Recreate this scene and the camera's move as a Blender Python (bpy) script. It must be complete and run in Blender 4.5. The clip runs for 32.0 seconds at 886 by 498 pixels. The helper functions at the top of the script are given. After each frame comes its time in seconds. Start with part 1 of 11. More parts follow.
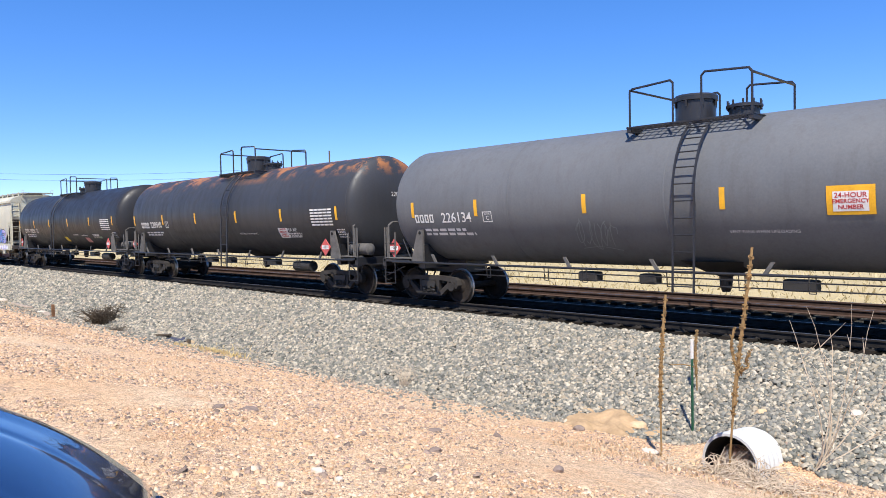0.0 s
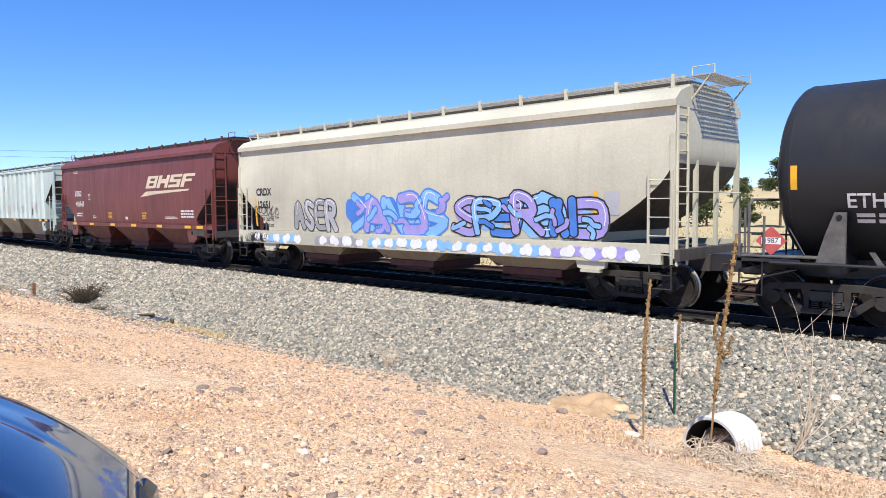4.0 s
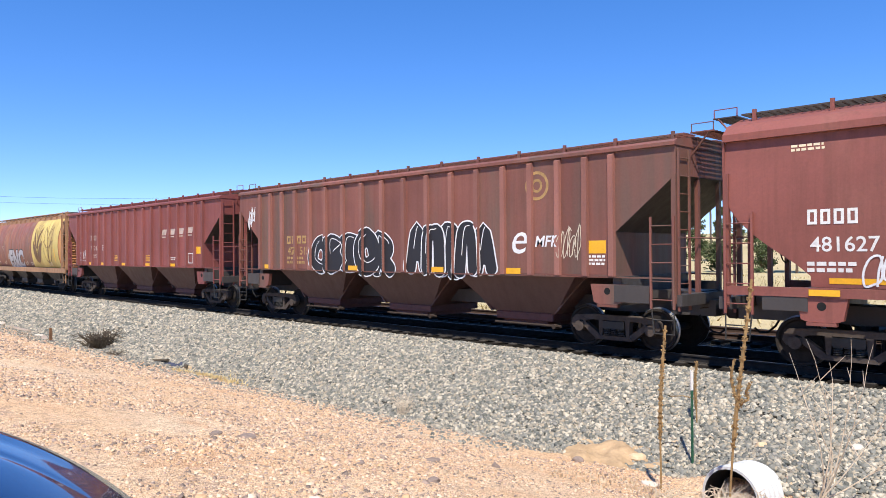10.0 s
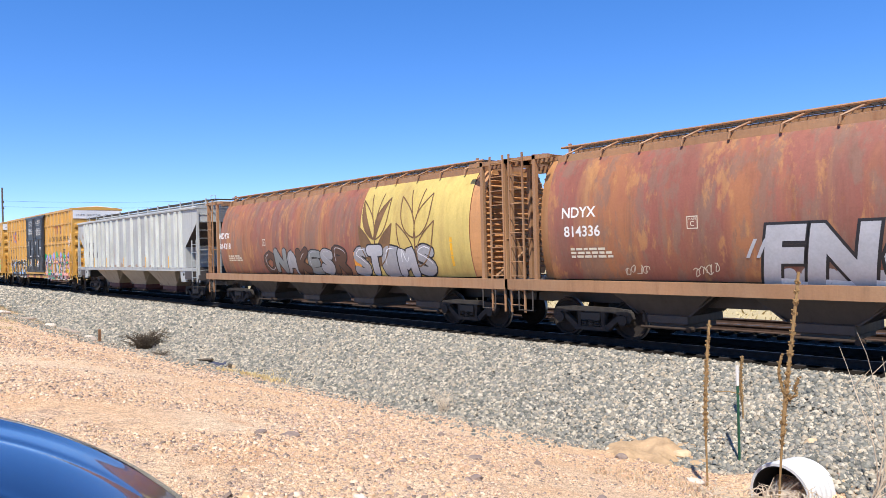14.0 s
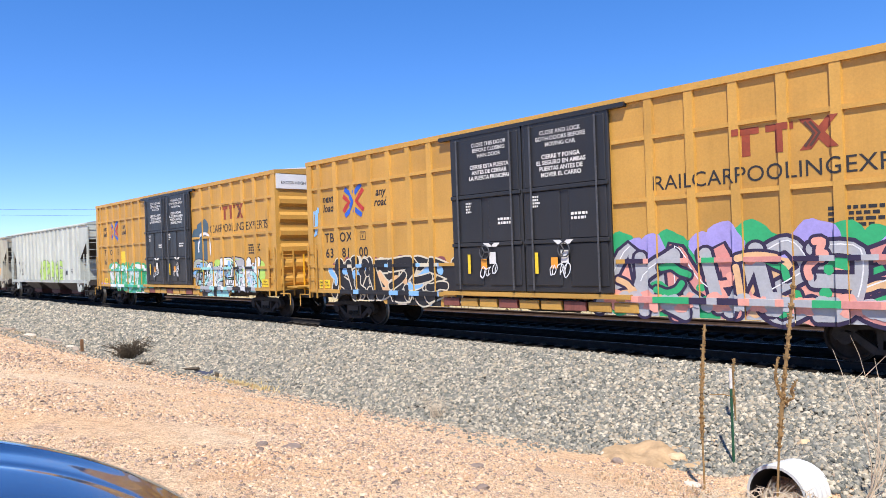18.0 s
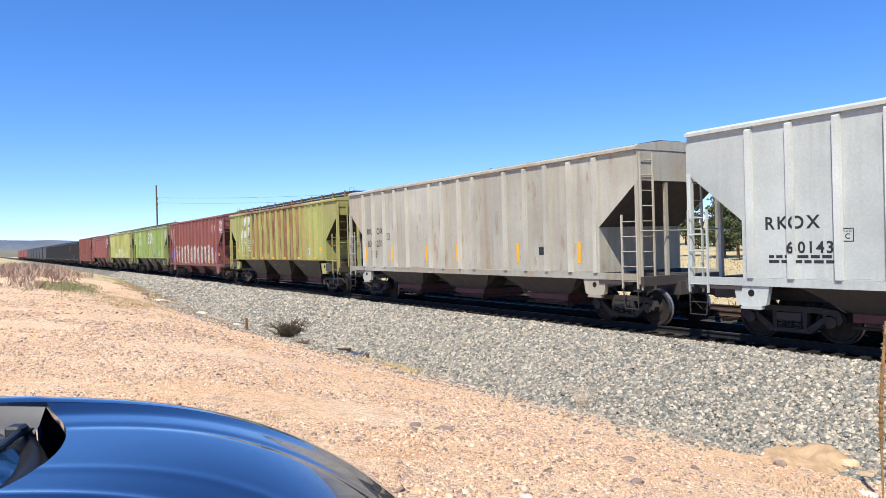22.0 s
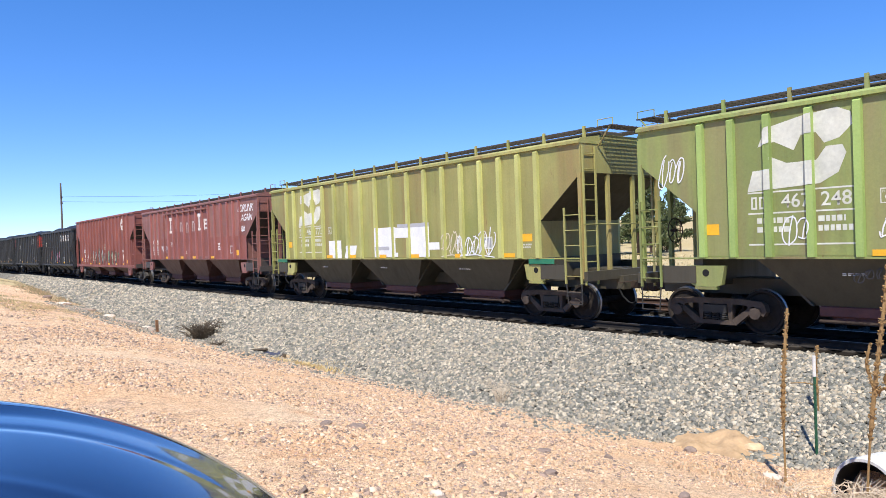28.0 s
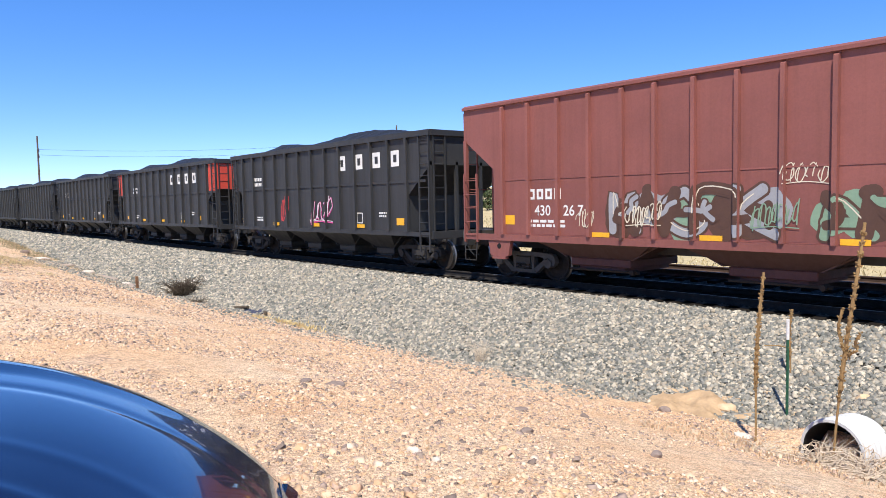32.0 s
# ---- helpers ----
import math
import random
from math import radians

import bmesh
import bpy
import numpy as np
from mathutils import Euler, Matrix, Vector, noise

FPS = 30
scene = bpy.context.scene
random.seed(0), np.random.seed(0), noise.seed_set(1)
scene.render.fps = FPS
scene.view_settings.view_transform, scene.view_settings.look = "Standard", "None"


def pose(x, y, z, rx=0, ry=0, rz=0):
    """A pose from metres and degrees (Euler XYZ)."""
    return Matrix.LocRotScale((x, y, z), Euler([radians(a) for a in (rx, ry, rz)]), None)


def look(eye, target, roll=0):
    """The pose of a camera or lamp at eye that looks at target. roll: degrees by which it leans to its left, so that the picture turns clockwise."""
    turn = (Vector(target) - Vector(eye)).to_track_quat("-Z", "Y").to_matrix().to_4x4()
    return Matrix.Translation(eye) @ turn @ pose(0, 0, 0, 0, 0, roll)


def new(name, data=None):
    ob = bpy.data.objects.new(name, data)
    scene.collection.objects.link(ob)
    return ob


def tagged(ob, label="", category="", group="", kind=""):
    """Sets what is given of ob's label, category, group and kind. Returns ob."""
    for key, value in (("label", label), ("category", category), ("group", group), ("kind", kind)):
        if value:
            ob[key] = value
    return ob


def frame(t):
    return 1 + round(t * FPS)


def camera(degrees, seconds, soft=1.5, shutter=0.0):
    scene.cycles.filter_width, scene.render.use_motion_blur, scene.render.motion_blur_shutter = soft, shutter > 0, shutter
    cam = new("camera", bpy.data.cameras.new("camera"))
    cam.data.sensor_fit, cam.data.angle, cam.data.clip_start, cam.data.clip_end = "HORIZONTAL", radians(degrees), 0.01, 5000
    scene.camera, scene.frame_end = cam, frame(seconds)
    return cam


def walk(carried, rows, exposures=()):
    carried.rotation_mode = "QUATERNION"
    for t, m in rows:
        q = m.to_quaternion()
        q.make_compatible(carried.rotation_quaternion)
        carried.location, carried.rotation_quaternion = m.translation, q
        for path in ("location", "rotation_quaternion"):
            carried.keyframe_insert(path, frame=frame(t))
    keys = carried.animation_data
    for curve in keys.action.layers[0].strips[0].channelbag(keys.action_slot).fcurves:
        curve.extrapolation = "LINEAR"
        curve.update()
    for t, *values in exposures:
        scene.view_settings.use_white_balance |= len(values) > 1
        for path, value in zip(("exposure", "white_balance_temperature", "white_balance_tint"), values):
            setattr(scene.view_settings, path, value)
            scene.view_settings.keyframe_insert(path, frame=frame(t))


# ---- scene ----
cam = camera(63.11, 32.0, soft=0.6)
PATH = [
    (0, (0.1510, -0.0210, 1.4558), (-6.9370, 7.0240, 1.1058), -1.09),
    (0.5, (0.1430, -0.0110, 1.4512), (-6.8740, 7.1030, 1.0452), -1.06),
    (1, (0.1300, -0.0100, 1.4525), (-6.8510, 7.1360, 1.0015), -0.97),
    (1.5, (0.1270, -0.0100, 1.4538), (-6.8210, 7.1660, 0.9848), -0.75),
    (2, (0.1270, -0.0110, 1.4501), (-6.8030, 7.1830, 0.9681), -0.56),
    (2.5, (0.1320, -0.0160, 1.4554), (-6.7920, 7.1810, 0.9414), -0.44),
    (3, (0.1280, -0.0150, 1.4578), (-6.7930, 7.1810, 0.8858), -0.4),
    (3.5, (0.1260, -0.0180, 1.4591), (-6.8140, 7.1580, 0.8641), -0.41),
    (5.5, (0.1360, -0.0290, 1.4663), (-6.7390, 7.2080, 0.8683), -0.16),
    (6, (0.1350, -0.0290, 1.4627), (-6.6910, 7.2620, 0.9647), -0.07),
    (6.5, (0.1340, -0.0300, 1.4650), (-6.6510, 7.3070, 1.0920), -0.11),
    (7, (0.1410, -0.0280, 1.4623), (-6.6310, 7.3250, 1.1903), -0.04),
    (7.5, (0.1420, -0.0180, 1.4566), (-6.6810, 7.2910, 1.2606), 0),
    (8, (0.1410, -0.0210, 1.4589), (-6.7470, 7.2260, 1.2949), -0.11),
    (8.5, (0.1500, -0.0300, 1.4592), (-6.8010, 7.1590, 1.3522), -0.12),
    (9, (0.1500, -0.0370, 1.4686), (-6.8520, 7.1020, 1.4016), -0.26),
    (9.5, (0.1580, -0.0470, 1.4659), (-6.8820, 7.0540, 1.4499), -0.32),
    (10, (0.1620, -0.0510, 1.4642), (-6.9210, 7.0080, 1.4982), -0.42),
    (10.5, (0.1540, -0.0470, 1.4715), (-6.9560, 6.9850, 1.5375), -0.55),
    (11, (0.1480, -0.0440, 1.4688), (-7.0040, 6.9450, 1.5368), -0.65),
    (11.5, (0.1360, -0.0410, 1.4661), (-7.0930, 6.8680, 1.5081), -0.68),
    (12, (0.1260, -0.0420, 1.4665), (-7.2030, 6.7620, 1.5025), -0.84),
    (12.5, (0.1300, -0.0510, 1.4688), (-7.2370, 6.7110, 1.4998), -0.97),
    (13, (0.1380, -0.0560, 1.4691), (-7.2500, 6.6830, 1.4851), -1.18),
    (13.5, (0.1410, -0.0560, 1.4685), (-7.2850, 6.6410, 1.4745), -1.32),
    (14, (0.1480, -0.0550, 1.4708), (-7.2910, 6.6280, 1.4708), -1.4),
    (14.5, (0.1500, -0.0540, 1.4722), (-7.2750, 6.6430, 1.4642), -1.48),
    (16.5, (0.1390, -0.0510, 1.4866), (-7.1910, 6.7520, 1.4776), -1.57),
    (17, (0.1100, -0.0450, 1.4860), (-7.2180, 6.7590, 1.4810), -1.85),
    (17.5, (0.0650, -0.0850, 1.4963), (-7.3030, 6.6760, 1.5273), -1.89),
    (18, (0.0050, -0.2020, 1.5327), (-7.2530, 6.6770, 1.5727), -2.02),
    (18.5, (-0.0340, -0.2720, 1.5460), (-7.1490, 6.7550, 1.5800), -1.68),
    (19, (-0.0430, -0.2710, 1.5364), (-7.1050, 6.8090, 1.5794), -1.21),
    (19.5, (-0.0560, -0.2430, 1.5338), (-7.8670, 6.0000, 1.6388), -1.52),
    (20, (-0.0530, -0.2290, 1.5371), (-8.3130, 5.4060, 1.7101), -1.97),
    (20.5, (-0.0670, -0.2440, 1.5365), (-8.5820, 4.9970, 1.7095), -1.88),
    (21, (-0.0550, -0.2890, 1.5388), (-8.5780, 4.9400, 1.6498), -1.68),
    (21.5, (-0.0510, -0.3050, 1.5442), (-8.5460, 4.9700, 1.5512), -1.56),
    (22, (-0.0550, -0.2890, 1.5450), (-8.5120, 5.0480, 1.4640), -1.63),
    (22.5, (-0.0620, -0.2620, 1.5309), (-8.4610, 5.1650, 1.4069), -1.75),
    (23, (-0.0730, -0.2190, 1.5167), (-8.4580, 5.2280, 1.3727), -1.9),
    (23.5, (-0.0740, -0.1440, 1.5026), (-8.4680, 5.2900, 1.3486), -2.22),
    (24, (-0.0940, -0.0920, 1.4944), (-8.5250, 5.2830, 1.3234), -2.68),
    (24.5, (-0.1230, -0.1200, 1.4853), (-8.5020, 5.3360, 1.3693), -2.89),
    (26.5, (-0.1700, -0.0970, 1.4646), (-8.1290, 5.9570, 1.4546), -1.79),
    (27, (-0.1750, -0.0860, 1.4585), (-8.0800, 6.0390, 1.4195), -1.83),
    (27.5, (-0.1780, -0.0840, 1.4523), (-8.0500, 6.0830, 1.3693), -1.81),
    (28, (-0.1710, -0.0760, 1.4532), (-8.0100, 6.1320, 1.3272), -2),
    (28.5, (-0.1720, -0.0610, 1.4550), (-7.9660, 6.2020, 1.2960), -2.15),
    (29, (-0.1830, -0.0530, 1.4578), (-7.9520, 6.2320, 1.0858), -2.3),
    (29.5, (-0.1870, -0.0460, 1.4537), (-7.9260, 6.2560, 0.8307), -2.08),
    (30, (-0.1860, -0.0410, 1.4465), (-7.9110, 6.2660, 0.7185), -1.91),
    (30.5, (-0.1820, -0.0440, 1.4534), (-7.9000, 6.2700, 0.6974), -1.66),
    (31, (-0.1630, -0.0550, 1.4552), (-7.8750, 6.2700, 0.7272), -1.45),
    (31.5, (-0.1660, -0.0550, 1.4551), (-7.8590, 6.2950, 0.7441), -1.31),
    (32, (-0.1660, -0.0490, 1.4519), (-7.8500, 6.3140, 0.7679), -1.16),
]
walk(cam, [(t, look(eye, target, roll)) for t, eye, target, roll in PATH])

# ---- sky, sun ----
SUN_DIR = Vector((0.34, -0.42, 0.84)).normalized()
world = bpy.data.worlds.new("sky")
scene.world = world
world.use_nodes = True
wn = world.node_tree.nodes
wl = world.node_tree.links
sky = wn.new("ShaderNodeTexSky")
sky.sky_type = "NISHITA"
sky.sun_disc = False
sky.sun_elevation = math.asin(SUN_DIR.z)
sky.sun_rotation = math.atan2(SUN_DIR.x, SUN_DIR.y)
sky.altitude = 1500
sky.air_density, sky.dust_density, sky.ozone_density = 0.75, 0.0, 4.0
wn["Background"].inputs["Strength"].default_value = 0.112
deep = wn.new("ShaderNodeHueSaturation")
deep.inputs["Saturation"].default_value = 1.28
deep.inputs["Hue"].default_value = 0.509
deep.inputs["Value"].default_value = 1.55
wl.new(sky.outputs["Color"], deep.inputs["Color"])
even = wn.new("ShaderNodeGamma")
even.inputs["Gamma"].default_value = 0.75
wl.new(deep.outputs["Color"], even.inputs["Color"])
tint = wn.new("ShaderNodeMix")
tint.data_type, tint.blend_type = "RGBA", "MULTIPLY"
tint.inputs["Factor"].default_value = 1.0
tint.inputs["B"].default_value = (1.15, 1.25, 1.5, 1.0)
wl.new(even.outputs["Color"], tint.inputs["A"])
wl.new(tint.outputs["Result"], wn["Background"].inputs["Color"])
sun_data = bpy.data.lights.new("sun", "SUN")
sun_data.energy, sun_data.angle, sun_data.color = 5.0, radians(0.53), (1.0, 0.95, 0.87)
sun = new("sun", sun_data)
sun.matrix_world = look((0, 0, 60), Vector((0, 0, 60)) - SUN_DIR)
scene.view_settings.exposure = 0.5

# ---- materials ----
def node(nt, kind, **values):
    n = nt.nodes.new(kind)
    for key, value in values.items():
        n.inputs[key].default_value = value
    return n


def rgba(c):
    return (c[0], c[1], c[2], 1.0)


def start(name, rough=0.6, metal=0.0):
    m = bpy.data.materials.new(name)
    m.use_nodes = True
    nt = m.node_tree
    b = nt.nodes["Principled BSDF"]
    b.inputs["Roughness"].default_value = rough
    b.inputs["Metallic"].default_value = metal
    if rough >= 0.75:
        b.inputs["Specular IOR Level"].default_value = 0.12
    return m, nt, b


def coords(nt, scale, spread=7.0):
    """Object coordinates, stretched, with a different start on each object."""
    tc = node(nt, "ShaderNodeTexCoord")
    mp = node(nt, "ShaderNodeMapping")
    mp.inputs["Scale"].default_value = scale
    nt.links.new(tc.outputs["Object"], mp.inputs["Vector"])
    return mp.outputs["Vector"]


def noise_tex(nt, vec, scale, detail=4.0, rough=0.6, w=None):
    n = node(nt, "ShaderNodeTexNoise")
    n.noise_dimensions = "4D"
    n.inputs["Scale"].default_value = scale
    n.inputs["Detail"].default_value = detail
    n.inputs["Roughness"].default_value = rough
    nt.links.new(vec, n.inputs["Vector"])
    if w is not None:
        nt.links.new(w, n.inputs["W"])
    return n.outputs["Fac"]


def ramp(nt, fac, lo, hi, a=(0, 0, 0), b=(1, 1, 1)):
    r = node(nt, "ShaderNodeValToRGB")
    r.color_ramp.elements[0].position, r.color_ramp.elements[1].position = lo, hi
    r.color_ramp.elements[0].color, r.color_ramp.elements[1].color = rgba(a), rgba(b)
    nt.links.new(fac, r.inputs["Fac"])
    return r.outputs["Color"]


def blend(nt, fac, a, b, how="MIX"):
    m = node(nt, "ShaderNodeMix")
    m.data_type, m.blend_type = "RGBA", how
    for sock, value in ((m.inputs["Factor"], fac), (m.inputs["A"], a), (m.inputs["B"], b)):
        if isinstance(value, bpy.types.NodeSocket):
            nt.links.new(value, sock)
        elif isinstance(value, (int, float)):
            sock.default_value = value
        else:
            sock.default_value = rgba(value)
    return m.outputs["Result"]


def bump(nt, b, height, strength, dist):
    n = node(nt, "ShaderNodeBump", Strength=strength, Distance=dist)
    nt.links.new(height, n.inputs["Height"])
    nt.links.new(n.outputs["Normal"], b.inputs["Normal"])


def random_w(nt, k=20.0):
    info = node(nt, "ShaderNodeObjectInfo")
    mul = node(nt, "ShaderNodeMath")
    mul.operation = "MULTIPLY"
    mul.inputs[1].default_value = k
    nt.links.new(info.outputs["Random"], mul.inputs[0])
    return mul.outputs["Value"]


def dim(c, k):
    return tuple(min(1.0, v * k) for v in c)


PAINTS = {}


def paint(name, base, rust=0.5, rust_col=(0.16, 0.06, 0.025), fade=(0.0, 0.0, 0.0), fade_amt=0.0, grime=0.5, rough=0.55, vary=0.18, dent=0.25, bands=(), zone=None, panel=None, each=0.0, top_rust=None, blotch=(), spec=0.5):
    """Weathered paint on steel: broad fading, vertical streaks of dirt, rust spots and fine grain."""
    if name in PAINTS:
        return PAINTS[name]
    m, nt, b = start(name, rough)
    b.inputs["Specular IOR Level"].default_value = spec
    w = random_w(nt)
    wide = noise_tex(nt, coords(nt, (0.35, 0.35, 0.5)), 1.0, 3, 0.55, w)
    streak = noise_tex(nt, coords(nt, (5.0, 5.0, 0.28)), 1.0, 5, 0.65, w)
    fine = noise_tex(nt, coords(nt, (1, 1, 1)), 22.0, 5, 0.7, w)
    spots = noise_tex(nt, coords(nt, (2.2, 2.2, 1.1)), 1.6, 8, 0.72, w)
    c = blend(nt, ramp(nt, wide, 0.3, 0.7), dim(base, 1 - vary), dim(base, 1 + vary))
    if fade_amt:
        patch = noise_tex(nt, coords(nt, (0.5, 0.5, 0.22)), 1.3, 4, 0.6, w)
        c = blend(nt, ramp(nt, patch, 0.62 - 0.25 * fade_amt, 0.72, (0, 0, 0), (0.9, 0.9, 0.9)), c, fade)
    for k, (tone, lo, amount) in enumerate(bands + blotch):
        off = node(nt, "ShaderNodeMath")
        off.operation = "ADD"
        off.inputs[1].default_value = 3.7 * k
        nt.links.new(w, off.inputs[0])
        spot = k >= len(bands)
        band = noise_tex(nt, coords(nt, (2.6, 2.6, 0.75) if spot else (0.75 + 0.4 * k, 0.75, 0.09)), 1.0, 9 if spot else 4, 0.72 if spot else 0.6, off.outputs["Value"])
        mask = ramp(nt, band, lo, lo + (0.07 if spot else 0.13), (0, 0, 0), (amount,) * 3)
        if zone:
            tc = node(nt, "ShaderNodeTexCoord")
            sep = node(nt, "ShaderNodeSeparateXYZ")
            nt.links.new(tc.outputs["Object"], sep.inputs[0])
            place = node(nt, "ShaderNodeMapRange")
            place.interpolation_type = "SMOOTHSTEP"
            for key, value in zip(("From Min", "From Max"), zone[0]):
                place.inputs[key].default_value = value
            nt.links.new(sep.outputs["X"], place.inputs["Value"])
            back = node(nt, "ShaderNodeMapRange")
            back.interpolation_type = "SMOOTHSTEP"
            for key, value in zip(("From Min", "From Max"), zone[1]):
                back.inputs[key].default_value = value
            nt.links.new(sep.outputs["X"], back.inputs["Value"])
            mask = blend(nt, 1.0, blend(nt, 1.0, mask, place.outputs["Result"], "MULTIPLY"), back.outputs["Result"], "MULTIPLY")
        c = blend(nt, mask, c, tone)
    if each:
        info = node(nt, "ShaderNodeObjectInfo")
        c = blend(nt, 1.0, c, ramp(nt, info.outputs["Random"], 0.0, 1.0, (1 - each,) * 3, (1 + each,) * 3), "MULTIPLY")
    if top_rust:
        tc = node(nt, "ShaderNodeTexCoord")
        sep = node(nt, "ShaderNodeSeparateXYZ")
        nt.links.new(tc.outputs["Object"], sep.inputs[0])
        high = node(nt, "ShaderNodeMapRange")
        for key, value in zip(("From Min", "From Max"), top_rust):
            high.inputs[key].default_value = value
        nt.links.new(sep.outputs["Z"], high.inputs["Value"])
        peel = noise_tex(nt, coords(nt, (0.8, 0.8, 0.9)), 1.5, 9, 0.75, w)
        c = blend(nt, blend(nt, 1.0, ramp(nt, peel, 0.5, 0.56), high.outputs["Result"], "MULTIPLY"), c, blend(nt, fine, (0.30, 0.115, 0.04), (0.42, 0.17, 0.06)))
    if panel:
        tc = node(nt, "ShaderNodeTexCoord")
        sep = node(nt, "ShaderNodeSeparateXYZ")
        nt.links.new(tc.outputs["Object"], sep.inputs[0])
        cell = node(nt, "ShaderNodeMath")
        cell.operation = "MULTIPLY_ADD"
        cell.inputs[1].default_value, cell.inputs[2].default_value = 1.0 / panel, 100.5 if round(panel * 1000) % 2 else 100.0
        nt.links.new(sep.outputs["X"], cell.inputs[0])
        whole = node(nt, "ShaderNodeMath")
        whole.operation = "FLOOR"
        nt.links.new(cell.outputs["Value"], whole.inputs[0])
        pick = node(nt, "ShaderNodeTexWhiteNoise")
        pick.noise_dimensions = "2D"
        both_ = node(nt, "ShaderNodeCombineXYZ")
        nt.links.new(whole.outputs["Value"], both_.inputs["X"])
        nt.links.new(w, both_.inputs["Y"])
        nt.links.new(both_.outputs[0], pick.inputs["Vector"])
        c = blend(nt, 1.0, c, ramp(nt, pick.outputs["Value"], 0.0, 1.0, (0.76, 0.74, 0.72), (1.14, 1.15, 1.16)), "MULTIPLY")
    dirt = ramp(nt, streak, 0.5, 0.78, (0, 0, 0), (grime, grime, grime))
    c = blend(nt, dirt, c, dim((base[0] * 0.45 + 0.02, base[1] * 0.42 + 0.014, base[2] * 0.4 + 0.01), 1))
    c = blend(nt, 1.0, c, ramp(nt, fine, 0.25, 0.8, (0.84, 0.84, 0.84), (1.1, 1.1, 1.1)), "MULTIPLY")
    if rust:
        both = blend(nt, 0.45, spots, streak)
        r = ramp(nt, both, 0.66 - 0.14 * rust, 0.74 - 0.1 * rust)
        c = blend(nt, r, c, blend(nt, fine, rust_col, dim(rust_col, 2.2)))
    nt.links.new(c, b.inputs["Base Color"])
    nt.links.new(ramp(nt, streak, 0.3, 0.8, (rough - 0.08,) * 3, (min(1, rough + 0.2),) * 3), b.inputs["Roughness"])
    bump(nt, b, blend(nt, 0.25, wide, fine), dent, 0.03)
    PAINTS[name] = m
    return m


def plain(name, base, rough=0.6, metal=0.0, vary=0.15, scale=6.0, bumps=0.1):
    if name in PAINTS:
        return PAINTS[name]
    m, nt, b = start(name, rough, metal)
    w = random_w(nt)
    v = coords(nt, (1, 1, 1))
    f = noise_tex(nt, v, scale, 6, 0.65, w)
    g = noise_tex(nt, v, scale * 7, 4, 0.6, w)
    c = blend(nt, ramp(nt, f, 0.3, 0.7), dim(base, 1 - vary), dim(base, 1 + vary))
    c = blend(nt, 1.0, c, ramp(nt, g, 0.2, 0.8, (0.88,) * 3, (1.1,) * 3), "MULTIPLY")
    nt.links.new(c, b.inputs["Base Color"])
    if bumps:
        bump(nt, b, g, bumps, 0.01)
    PAINTS[name] = m
    return m


def spray(name, base):
    """Spray paint: even colour with thin spots."""
    return plain("spray " + name, base, 0.5, 0, 0.1, 3.0, 0.0)


def stones(name, tones, rough=0.9):
    """Loose stones, each island its own tone."""
    m, nt, b = start(name, rough)
    geo = node(nt, "ShaderNodeNewGeometry")
    r = node(nt, "ShaderNodeValToRGB")
    els = r.color_ramp.elements
    while len(els) < len(tones):
        els.new(0.5)
    r.color_ramp.interpolation = "CONSTANT"
    for i, t in enumerate(tones):
        els[i].position, els[i].color = i / len(tones), rgba(t)
    nt.links.new(geo.outputs["Random Per Island"], r.inputs["Fac"])
    f = noise_tex(nt, coords(nt, (1, 1, 1)), 40.0, 5, 0.7)
    c = blend(nt, 1.0, r.outputs["Color"], ramp(nt, f, 0.25, 0.8, (0.7,) * 3, (1.15,) * 3), "MULTIPLY")
    nt.links.new(c, b.inputs["Base Color"])
    bump(nt, b, f, 0.3, 0.01)
    return m


